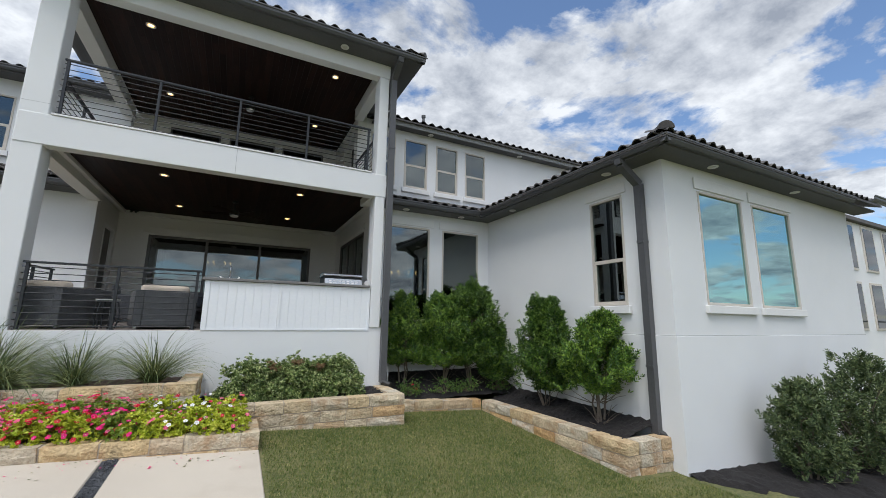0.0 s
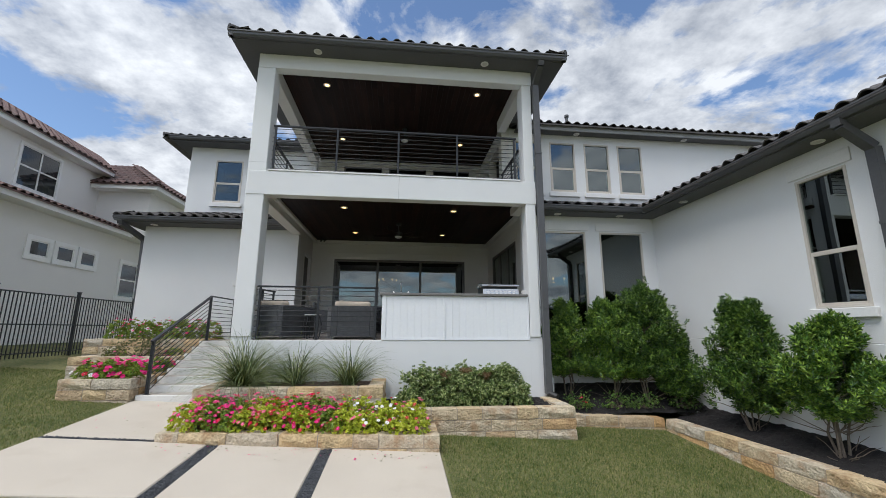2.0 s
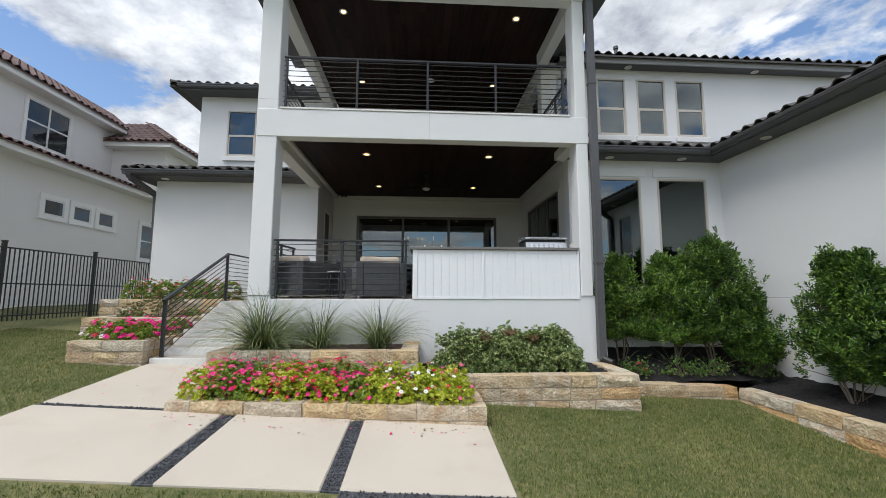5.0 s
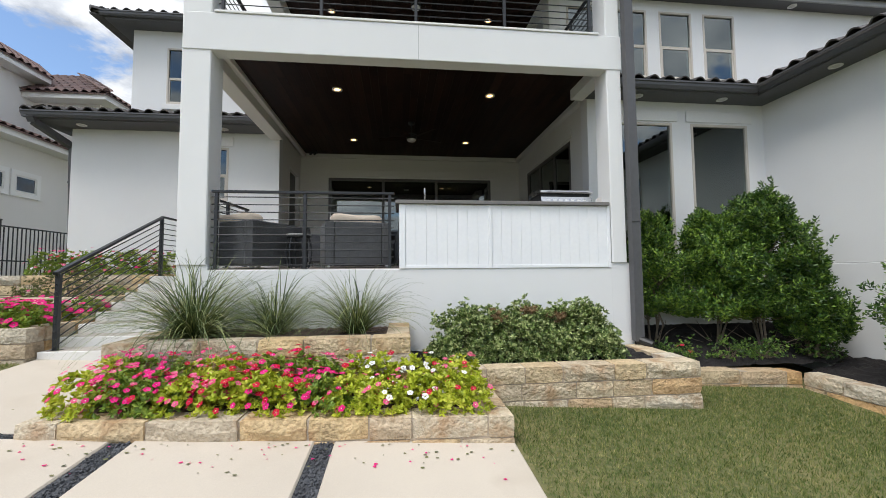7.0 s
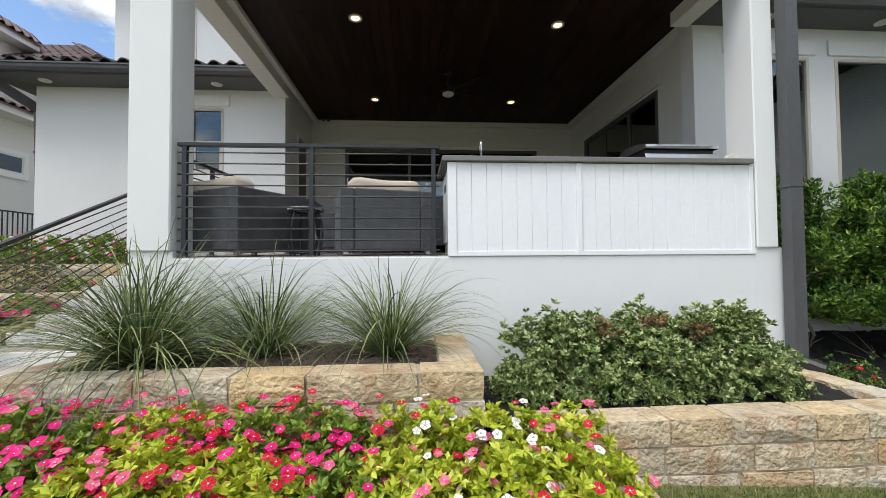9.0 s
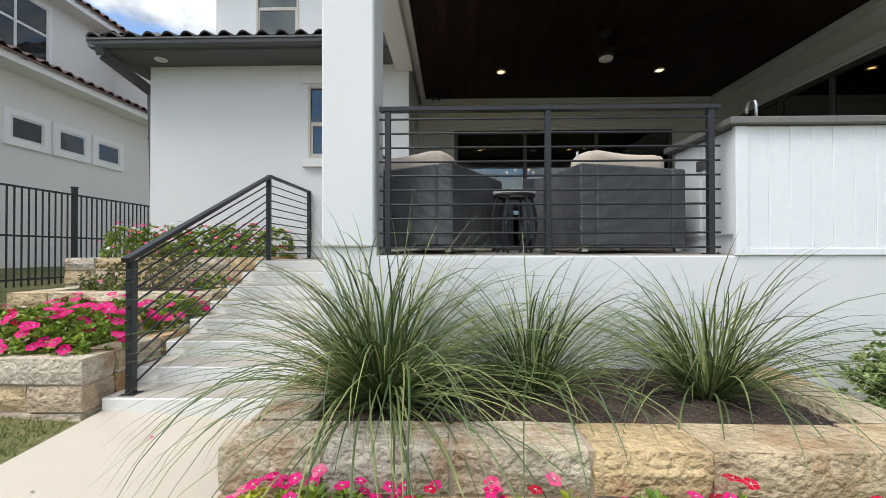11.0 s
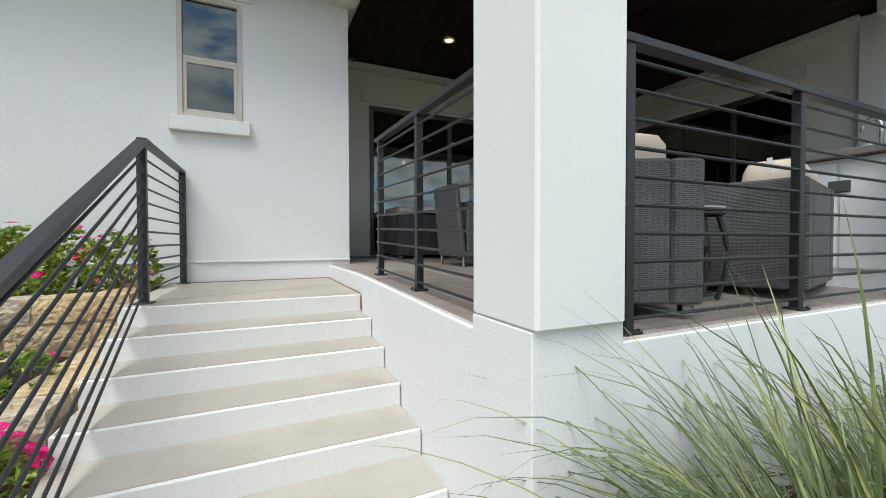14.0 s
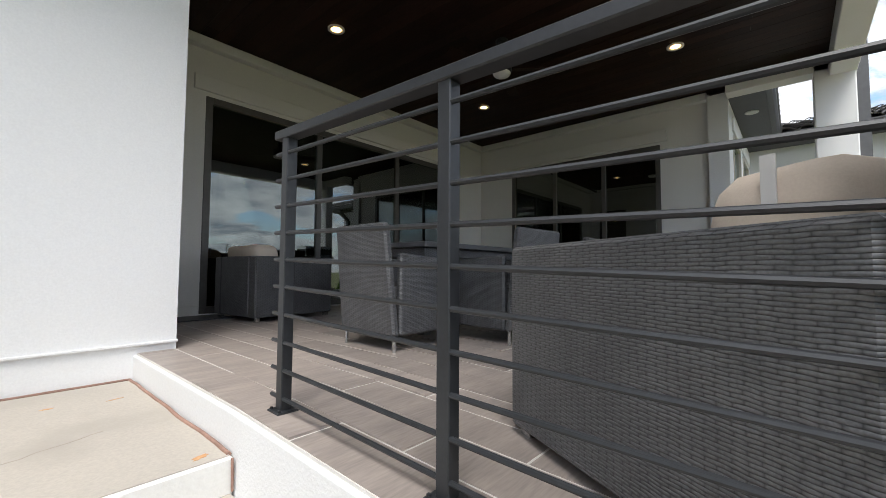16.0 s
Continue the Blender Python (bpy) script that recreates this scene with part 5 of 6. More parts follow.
def tall_shrub(loc, h, rad, seed, label, leaves=6500, mat=None, low=0.12):
    """Upright evergreen: several stems, limbs, and leaf sprays with gaps."""
    rnd = random.Random(seed)
    t = thing("shrub", loc, 0, label, "shrub", "tall shrubs")
    wood = bmesh.new()
    tips = []
    for s in range(4):
        a = rnd.uniform(0, 6.28)
        top = Vector((rad * 0.35 * math.cos(a), rad * 0.35 * math.sin(a), h * rnd.uniform(0.6, 0.8)))
        pts = limb(wood, (0.06 * math.cos(a), 0.06 * math.sin(a), -0.05), top, 0.02, 0.007, rnd=rnd)
        for k in range(12):
            f = rnd.uniform(low * 0.6, 1.0)
            base = pts[min(4, int(f * 4))]
            b = rnd.uniform(0, 6.28)
            reach = rad * rnd.uniform(0.45, 0.95) * (1.0 - 0.45 * max(0, f - 0.4))
            tip = base + Vector((reach * math.cos(b), reach * math.sin(b), rnd.uniform(0.1, 0.38) * h * 0.5))
            tip.z = min(tip.z, h * 0.97)
            limb(wood, base, tip, 0.008, 0.003, 5, rnd=rnd)
            tips.append((base, tip))
        tips.append((pts[2], top + Vector((0, 0, h * 0.2))))
    part("stem", wood, BARK, t)
    sprays = []
    for base, tip in tips:
        for k in range(5):
            c = base.lerp(tip, rnd.uniform(0.4, 1.0)) + Vector((rnd.gauss(0, 0.06), rnd.gauss(0, 0.06), rnd.gauss(0.0, 0.08)))
            sprays.append((c, (c - Vector((0, 0, h * 0.4))).normalized()))
    per = 13
    want = int(leaves * 2.4) // per
    tries = 0
    while len(sprays) < want and tries < want * 6:
        tries += 1
        f, a = rnd.uniform(low, 1.0), rnd.uniform(0, 6.28)
        g = (f - low) / (1 - low)
        prof = min(1.0, 0.66 + 1.5 * g) * (1.0 - 0.66 * max(0.0, g - 0.5) / 0.5)
        lobe = 0.86 + 0.85 * noise.noise((1.5 * math.cos(a) + seed * 3.7, 1.5 * math.sin(a), f * 4.0)) + 0.35 * noise.noise((4.0 * math.cos(a), 4.0 * math.sin(a) + seed, f * 9.0))
        r = rad * prof * lobe * rnd.uniform(0.35, 1.0) ** 0.5
        c = Vector((r * math.cos(a), r * math.sin(a), f * h * (0.93 + 0.12 * noise.noise((2.2 * r * math.cos(a) / rad, 2.2 * r * math.sin(a) / rad, seed * 1.3)))))
        if noise.noise(c * 3.4 + Vector((seed, 0, 0))) > 0.22:
            continue
        sprays.append((c, Vector((math.cos(a), math.sin(a), 0.6 * (g - 0.3))).normalized()))
    pts = []
    for c, out in sprays:
        ax = (out * 0.6 + Vector((rnd.uniform(-0.4, 0.4), rnd.uniform(-0.4, 0.4), 0.95))).normalized()
        ln = rnd.uniform(0.09, 0.20)
        q = ax.to_track_quat('Z', 'Y')
        for k in range(per):
            f, a = k / per, k * 2.4
            p = c + ax * (f * ln)
            if p.z < low * h:
                continue
            pts.append((p, q @ Vector((math.cos(a), math.sin(a), 0.25 + 0.9 * f))))
    vs, fs = leafy(pts, 0.070, 0.46, rnd, 0.05, 0.25, 0.3)
    leaf_object("leaves", vs, fs, mat or GREEN, t)
    return t


tall_shrub((3.66, 9.30, 0.05), 2.05, 0.50, 1, "tall evergreen shrub with small glossy leaves against the wall", 5200, GREEN_NEW, 0.2)
tall_shrub((4.62, 9.20, 0.0), 2.10, 0.60, 2, "tall dense evergreen shrub below the window", 8200, GREEN_NEW, 0.18)
tall_shrub((5.35, 9.00, -0.05), 2.50, 0.72, 3, "tallest dense evergreen shrub in the corner bed", 13000, None, 0.2)
tall_shrub((5.78, 8.62, -0.08), 1.5, 0.42, 8, "dense evergreen shrub near the wing wall", 7000, None, 0.12)
tall_shrub((6.02, 7.05, -0.25), 2.25, 0.60, 4, "upright evergreen shrub beside the wing wall", 10500, None, 0.14)
tall_shrub((5.98, 5.62, -0.26), 1.92, 0.56, 5, "bright green evergreen shrub with bare stem at its base", 8500, GREEN_NEW, 0.26)
tall_shrub((8.45, 3.70, -0.95), 1.55, 0.52, 6, "loose shrub in the mulch bed before the wing", 3600, GREY_GREEN, 0.05)
tall_shrub((10.1, 3.55, -1.0), 2.0, 0.85, 7, "broad shrub in the mulch bed before the wing", 5600, GREY_GREEN, 0.05)
tall_shrub((11.8, 3.2, -1.0), 1.7, 0.95, 9, "broad shrub in the mulch bed before the wing", 5000, GREY_GREEN, 0.05)


def rosette(pts, p, n, k, rnd):
    """k leaves spreading round a shoot tip that points along n."""
    q = (n + Vector((rnd.uniform(-0.3, 0.3), rnd.uniform(-0.3, 0.3), 0.35))).normalized().to_track_quat('Z', 'Y')
    tw = rnd.uniform(0, 6.28)
    for i in range(k):
        a, e = tw + i * 2.4, rnd.uniform(0.15, 0.9)
        pts.append((p - n * (0.02 * i / k), q @ Vector((math.cos(a), math.sin(a), e))))


def mound(name, loc, rx, ry, h, seed, mat, label, category, group, size=0.045, n=4200, aspect=0.5, stems=True):
    """A low rounded bush with leaf tufts over short stems."""
    rnd = random.Random(seed)
    t = thing(name, loc, 0, label, category, group)
    wood = bmesh.new()
    pts = []
    for k in range(70):
        a, e = rnd.uniform(0, 6.28), math.acos(rnd.uniform(0.0, 1.0))
        d = Vector((math.cos(a) * math.sin(e) * rx, math.sin(a) * math.sin(e) * ry, math.cos(e) * h))
        c = d * rnd.uniform(0.72, 1.08)
        c.z = max(c.z, 0.05)
        if stems and k < 22:
            limb(wood, (rnd.uniform(-0.05, 0.05), rnd.uniform(-0.05, 0.05), -0.02), c, 0.007, 0.003, 5, rnd=rnd)
        for j in range(n // 70 // 9):
            p = c + Vector((rnd.gauss(0, 0.06), rnd.gauss(0, 0.06), rnd.gauss(0, 0.055)))
            p.z = max(p.z, 0.02)
            rosette(pts, p, (p - Vector((0, 0, h * 0.1))).normalized(), 9, rnd)
    if stems:
        part("stem", wood, BARK, t)
    else:
        wood.free()
    vs, fs = leafy(pts, size, aspect, rnd, 0.1, 0.2, 0.25)
    leaf_object("leaves", vs, fs, mat, t)
    if name == "hedge_bush" and seed in (21, 22, 23):
        dry = []
        c = Vector((rnd.uniform(-0.1, 0.1), -ry * 0.45, h * 0.92))
        for k in range(26):
            p = c + Vector((rnd.gauss(0, 0.05), rnd.gauss(0, 0.05), rnd.gauss(0, 0.04)))
            rosette(dry, p, (p - Vector((0, 0, h * 0.1))).normalized(), 7, rnd)
        vs, fs = leafy(dry, size, aspect, rnd, 0.1, 0.2, 0.25)
        leaf_object("dry_leaves", vs, fs, DRY_LEAF, t, "dry brown leaves")
    return t


for i, (x, r, hh) in enumerate(((0.30, 0.37, 0.63), (0.74, 0.37, 0.61), (1.15, 0.36, 0.67), (1.58, 0.37, 0.60), (1.98, 0.36, 0.62))):
    mound("hedge_bush", (x, 8.18 + 0.04 * (i % 2), 0.07), r, 0.36, hh, 20 + i, HEDGE, "rounded grey-green variegated hedge bush in black mulch", "bush", "round hedge", 0.047, 13000, 0.5)
for i, (x, y) in enumerate(((3.62, 8.72), (4.45, 8.72), (5.05, 8.68), (5.9, 8.6))):
    mound("groundcover_plant", (x, y, -0.13), 0.30, 0.22, 0.28, 40 + i, GREEN, "small low rose bush with few red blooms", "plant", "low rose bushes", 0.035, 1300, 0.5)
mound("sparse_shrub", (-6.0, 10.55, 0.80), 0.75, 0.36, 0.50, 55, SPARSE, "sparse twiggy shrub with small olive leaves", "shrub", "", 0.032, 5200, 0.45)


def blossom(vs, fs, c, n, r, rnd):
    """Five petals round an eye."""
    q = n.to_track_quat('Z', 'Y')
    tw = rnd.uniform(0, 6.28)
    for k in range(5):
        a = tw + k * 2 * math.pi / 5
        i = len(vs)
        for rr, da, z in ((0.08, 0, 0), (0.84, -0.60, 0.10), (1.0, 0.0, 0.05), (0.84, 0.60, 0.12)):
            vs.append(c + q @ Vector((r * rr * math.cos(a + da), r * rr * math.sin(a + da), r * z)))
        fs += [(i, i + 1, i + 2), (i, i + 2, i + 3)]


def vinca(loc, rx, ry, h, seed, leaf, colors, n=420, blooms=34, label="", size=1.0):
    rnd = random.Random(seed)
    t = thing("vinca", loc, 0, label or "flowering vinca with green leaves and pink blossoms", "flower", "bedding flowers")
    pts = []
    for k in range(n // 8):
        a, e = rnd.uniform(0, 6.28), math.acos(rnd.uniform(0.0, 1.0))
        d = Vector((math.cos(a) * math.sin(e) * rx, math.sin(a) * math.sin(e) * ry, 0.03 + math.cos(e) * h)) * rnd.uniform(0.78, 1.04)
        rosette(pts, d, d.normalized(), 9, rnd)
    vs, fs = leafy(pts, 0.052, 0.52, rnd, 0.0, 0.15, 0.2)
    leaf_object("leaves", vs, fs, leaf, t)
    groups = {}
    ev, ef = [], []
    for k in range(blooms):
        a, e = rnd.uniform(0, 6.28), math.acos(rnd.uniform(0.12, 1.0))
        d = Vector((math.cos(a) * math.sin(e) * rx, math.sin(a) * math.sin(e) * ry, 0.05 + math.cos(e) * h)) * rnd.uniform(1.02, 1.12)
        nrm = (d.normalized() + Vector((rnd.uniform(-0.35, 0.35), rnd.uniform(-0.75, 0.1), 0.45))).normalized()
        g = groups.setdefault(rnd.choice(colors), ([], []))
        blossom(g[0], g[1], d, nrm, size * rnd.uniform(0.025, 0.034), rnd)
        q = nrm.to_track_quat('Z', 'Y')
        i = len(ev)
        ev += [d + q @ Vector((0.0042 * math.cos(j * 1.2566), 0.0042 * math.sin(j * 1.2566), 0.004)) for j in range(5)]
        ef.append((i, i + 1, i + 2, i + 3, i + 4))
    for m, (v, f) in groups.items():
        leaf_object("blossoms", v, f, m, t, m.name.replace("_petal", "").replace("_", " ") + " five-petal blossoms")["kind"] = "stuff"
    leaf_object("flower_eyes", ev, ef, EYE_MAT, t)["kind"] = "stuff"


rf = random.Random(11)
for i in range(13):
    x = -3.12 + i * 0.275
    for j in range(2):
        y = 6.86 + j * 0.34 + rf.uniform(-0.03, 0.03)
        lime = i in (0, 3, 4, 8, 9, 10, 11, 12) or (i in (5, 6) and j == 0)
        cols = ([MAGENTA, MAGENTA, PINK], [MAGENTA, MAGENTA, PINK], [MAGENTA, MAGENTA, RED], [PINK, PINK, MAGENTA], [RED, PINK, RED], [RED, RED, MAGENTA], [RED, RED, MAGENTA], [MAGENTA, MAGENTA, PINK],
                [MAGENTA, PINK, RED], [PINK, WHITE, RED], [WHITE, WHITE, WHITE, PINK], [WHITE, RED, PINK], [PINK, PINK, RED])[i]
        vinca((x + rf.uniform(-0.05, 0.05), y, -0.06 - 0.03 * (x + 1.4)), 0.25, 0.23, rf.uniform(0.28, 0.36) + 0.10 * j, 100 + 2 * i + j, VINCA_LIME if lime else VINCA, cols, 820, rf.randint(10, 17) if i > 7 else rf.randint(28, 40),
              "flowering vinca with %s leaves and %s blossoms" % ("lime yellow" if lime else "green", "white and pink" if i in (9, 10, 11) else "pink and red"), 0.98)
for i, (x, y) in enumerate(((-5.85, 8.85), (-5.50, 8.82), (-5.18, 8.84), (-5.75, 9.3), (-5.35, 9.35), (-5.10, 9.7))):
    vinca((x, y, 0.48), 0.27, 0.25, 0.34, 140 + i, VINCA, [MAGENTA] if i else [WHITE, MAGENTA, RED], 900, 25, "vinca with green leaves and hot pink blossoms by the steps", 1.45)
for i in range(9):
    vinca((-7.3 + i * 0.27, 11.72 + 0.12 * (i % 3), 1.14), 0.29, 0.27, 0.50, 160 + i, VINCA, [[MAGENTA, PINK, WHITE], [RED, MAGENTA, PINK], [WHITE, PINK, RED]][i % 3], 1000, 22, "vinca with pink and white blossoms in the top planter")
vinca((-5.25, 10.5, 0.79), 0.2, 0.2, 0.2, 180, VINCA, [RED, MAGENTA], 220, 5, "small vinca with a few red blossoms")
vinca((-6.5, 10.5, 0.79), 0.2, 0.2, 0.16, 181, VINCA, [WHITE, PINK], 160, 4, "small vinca with pale blossoms")
vinca((3.72, 8.66, -0.10), 0.12, 0.12, 0.2, 182, GREEN, [RED], 90, 4, "small plant with red blooms in black mulch")


def yucca(loc, n, length, spread, seed, label, low=17, single=120):
    """Arching narrow blades from one crown, tips drooping."""
    rnd = random.Random(seed)
    t = thing("red_yucca", loc, 0, label, "ornamental grass", "arching grasses")
    vs, fs = [], []
    for k in range(n):
        one, two = [], []
        a = rnd.uniform(0, 6.28)
        e = radians(rnd.triangular(low, 89, 42))
        L = length * rnd.uniform(0.6, 1.15)
        L *= 0.86 if e > radians(60) else 1.0
        w = rnd.uniform(0.0040, 0.0068)
        droop = rnd.uniform(0.6, 2.2) * spread
        d = Vector((math.cos(a) * math.cos(e), math.sin(a) * math.cos(e), math.sin(e)))
        side = Vector((-math.sin(a), math.cos(a), 0))
        p = Vector((math.cos(a) * rnd.uniform(0, 0.10), math.sin(a) * rnd.uniform(0, 0.10), -0.02))
        wander = rnd.uniform(-1.0, 1.0)
        segs = 9
        for s in range(segs + 1):
            f = s / segs
            ww = w * (1.15 - 0.65 * f) if f < 0.75 else w * 0.66 * (1 - (f - 0.75) / 0.25 * 0.92)
            up = side.cross(d).normalized()
            one += [p - side * ww + up * ww * 0.5, p, p + side * ww + up * ww * 0.5]
            p = p + d * (L / segs)
            d = (d + Vector((0, 0, -droop * (0.05 + 0.20 * f))) + side * wander * 0.05).normalized()
            side = (side - d * side.dot(d)).normalized()
        for s in range(segs):
            b = 3 * s
            two += [(b, b + 1, b + 4, b + 3), (b + 1, b + 2, b + 5, b + 4)]
        if k < single:
            leaf_object("blade", one, two, BLADE_SINGLE, t)
        else:
            i0 = len(vs)
            vs += one
            fs += [tuple(i0 + q for q in face) for face in two]
    leaf_object("inner_foliage", vs, fs, BLADE, t)["kind"] = "stuff"
    dry = bmesh.new()
    for k in range(26):
        a, q = rnd.uniform(0, 6.28), rnd.uniform(0.06, 0.4)
        limb(dry, (0.05 * math.cos(a), 0.05 * math.sin(a), 0.0), (q * math.cos(a), q * math.sin(a), rnd.uniform(0.0, 0.05)), 0.004, 0.002, 4, 0.1, rnd)
    part("dry_leaves", dry, material("dry_leaf", (0.30, 0.22, 0.13), (0.18, 0.13, 0.08), 0.8), t, "dry tan fallen blades")


yucca((-2.81, 8.03, 0.46), 600, 1.27, 0.95, 1, "large arching clump of grey-green strap leaves", 6, 290)
yucca((-1.96, 8.20, 0.46), 250, 1.08, 0.95, 2, "small arching clump of grey-green strap leaves", 20)
yucca((-1.0, 8.14, 0.46), 280, 1.08, 0.9, 3, "arching clump of grey-green strap leaves by the porch base", 20)

# ---- turf ----
def turf():
    rnd = np.random.RandomState(5)

    def inside(x, y):
        return ((x > 0.56) & (y < 7.42) & (x < 5.12 + 0.07 * (8.25 - y)) | (x > 3.05) & (x < 5.1) & (y < 8.22)) | ((x < -4.94) & (y < 8.47) & (x > -9.2)) | ((x < -6.2) & (x > -9.2) & (y < 11)) | ((x > -5.2) & (x < -1.06) & (y < 5.0)) | ((x > -1.06) & (x <= 0.56) & (y < 3.48)) | ((x > 5.4) & (x < 6.6) & (y < 4.5) & (y > 1))
    xs, ys = [], []
    for x0, x1, y0, y1, dens in ((0.56, 6.4, 2.2, 8.3, 4200), (0.4, 7.0, 0.8, 2.2, 2600), (-9.2, -4.9, 3.2, 11.5, 2600), (-5.2, 0.56, 2.2, 5.02, 2800)):
        n = int((x1 - x0) * (y1 - y0) * dens)
        x, y = rnd.uniform(x0, x1, n), rnd.uniform(y0, y1, n)
        k = inside(x, y)
        xs.append(x[k]); ys.append(y[k])
    x, y = np.concatenate(xs), np.concatenate(ys)
    n = len(x)
    z = -0.33 - 0.0593 * (np.clip(x, -14, 9) - 0.52) + 0.07 * (np.clip(y, 4.3, 14) - 6.57)
    h, a, w = rnd.uniform(0.018, 0.048, n), rnd.uniform(0, 6.28, n), rnd.uniform(0.0024, 0.0045, n)
    lx, ly = rnd.normal(0, 0.016, n), rnd.normal(0, 0.016, n)
    v = np.empty((n, 3, 3))
    v[:, 0] = np.stack([x - w * np.cos(a), y - w * np.sin(a), z], 1)
    v[:, 1] = np.stack([x + w * np.cos(a), y + w * np.sin(a), z], 1)
    v[:, 2] = np.stack([x + lx, y + ly, z + h], 1)
    me = bpy.data.meshes.new("turf")
    me.vertices.add(3 * n); me.loops.add(3 * n); me.polygons.add(n)
    me.vertices.foreach_set("co", v.ravel())
    me.loops.foreach_set("vertex_index", np.arange(3 * n, dtype=np.int32))
    me.polygons.foreach_set("loop_start", np.arange(0, 3 * n, 3, dtype=np.int32))
    me.update()
    me.validate()
    me.materials.append(TURF)
    tagged(new("grass", me), "short mown lawn grass with dry straw patches", "grass", "", "stuff")


turf()

# ---- porch things ----
def kitchen():
    """Outdoor kitchen: white board front, grey counter."""
    t = thing("outdoor_kitchen", (-0.47, 8.65, 1.30), 0, "white board-fronted outdoor kitchen island on the porch edge", "kitchen island")
    part("body", box(0.03, 3.0, 0.04, 0.80, -0.058, 0.83, 0.004), PANEL_WHITE, t)
    part("stile", box(0.0, 0.085, 0.0, 0.036, -0.065, 0.83, 0.003), PANEL_WHITE, t)
    part("stile", box(1.255, 1.305, -0.004, 0.034, -0.065, 0.83, 0.003), PANEL_WHITE, t)
    part("stile", box(3.03, 3.075, 0.0, 0.036, -0.065, 0.83, 0.003), PANEL_WHITE, t)
    part("bottom_rail", box(0.085, 1.255, 0.002, 0.036, -0.065, -0.02, 0.003), PANEL_WHITE, t)
    part("bottom_rail", box(1.305, 3.03, 0.002, 0.036, -0.065, -0.02, 0.003), PANEL_WHITE, t)
    for a, b, n in ((0.085, 1.255, 8), (1.305, 3.03, 12)):
        w = (b - a) / n
        for i in range(n):
            part("board", box(a + i * w + 0.0008, a + (i + 1) * w - 0.0008, 0.012, 0.036, -0.02, 0.83, 0.003), PANEL_WHITE, t)
    for a, b in ((0.05, 0.40), (0.42, 0.78)):
        part("end_door", box(0.012, 0.03, a, b, 0.08, 0.80, 0.004), PANEL_WHITE, t)
    part("counter", box(-0.05, 3.06, -0.035, 0.85, 0.835, 0.885, 0.006), COUNTER, t, "grey concrete counter top")
    part("outlet", box(0.002, 0.011, 0.34, 0.46, 0.60, 0.68, 0.004), GUTTER, t, "grey weatherproof outlet")
    return t


kitchen()


def grill():
    t = thing("gas_grill", (1.68, 9.0, 2.185), 0, "built-in stainless steel gas grill with closed hood", "grill")
    bm = bmesh.new()
    prof = [(-0.02, 0.195), (-0.035, 0.21), (-0.03, 0.235), (0.10, 0.27), (0.30, 0.29), (0.50, 0.27), (0.56, 0.2), (0.56, 0.19)]
    ends = [[bm.verts.new((x, y, z)) for y, z in prof] for x in (0.0, 0.83)]
    n = len(prof)
    for i in range(n - 1):
        bm.faces.new((ends[0][i], ends[1][i], ends[1][i + 1], ends[0][i + 1]))
    bm.faces.new(ends[0]); bm.faces.new(ends[1][::-1])
    bmesh.ops.recalc_face_normals(bm, faces=bm.faces)
    part("hood", bm, STAINLESS, t)
    part("firebox", box(0.0, 0.83, -0.01, 0.57, 0.0, 0.035, 0.004), STAINLESS, t)
    bm = box(0.02, 0.83, -0.03, -0.011, 0.0, 0.15, 0.006)
    for v in bm.verts:
        v.co.y += v.co.z * 0.25
    part("back_panel", bm, STAINLESS, t)
    # a black block stands in for the shade inside the hood's gap
    part("liner", box(0.02, 0.81, 0.04, 0.54, 0.036, 0.192), STEEL, t, "dark gap below the hood")
    for i in range(7):
        for z in (0.05, 0.09):
            part("vent_louver", bar((0.11 + i * 0.095, -0.026 + z * 0.25, z), (0.165 + i * 0.095, -0.026 + z * 0.25, z), 0.016, None, None, 8), WHITE_PLASTIC, t)
    part("handle", bar((0.1, -0.05, 0.215), (0.73, -0.05, 0.215), 0.022, None, None, 10), STAINLESS, t)


grill()


def faucet():
    t = thing("faucet", (-0.09, 8.97, 2.185), 0, "chrome gooseneck faucet with two white lever handles", "faucet")
    arc = [math.pi * k / 8 for k in range(9)]
    pts = [(0, 0, 0), (0, 0, 0.19)] + [(0, 0.05 - 0.05 * math.cos(a), 0.20 + 0.055 * math.sin(a)) for a in arc] + [(0, 0.10, 0.17)]
    part("spout", tube(pts, 0.011), STAINLESS, t, smooth=True)
    part("base", bar((0, 0, 0), (0, 0, 0.03), 0.05, None, None, 14), STAINLESS, t)
    part("bridge", tube([(-0.09, 0, 0.018), (0.09, 0, 0.018)], 0.012), STAINLESS, t, smooth=True)
    for s in (-1, 1):
        part("handle", tube([(s * 0.09, 0, 0.0), (s * 0.10, 0, 0.018), (s * 0.13, 0, 0.022), (s * 0.155, 0, 0.035), (s * 0.162, 0, 0.06)], 0.012), WHITE_PLASTIC, t, "white curved lever handle", True)


faucet()
tr = thing("tray", (0.82, 9.2, 2.185), 0, "flat pale tray lying on the counter", "tray")
part("rim", box(0, 0.32, 0, 0.22, 0.0, 0.022, 0.006), WHITE_PLASTIC, tr)
part("base", box(0.02, 0.30, 0.02, 0.20, 0.0225, 0.026), LAMP_OFF, tr)
tm = thing("timer", (2.60, 8.93, 2.185), 0, "small round grey gas timer on the counter", "timer")
part("housing", bar((0, 0, 0.0), (0, 0, 0.03), 0.05, None, bar((0, -0.035, 0.062), (0, 0.035, 0.062), 0.115, None, None, 20), 12), LAMP_OFF, tm)


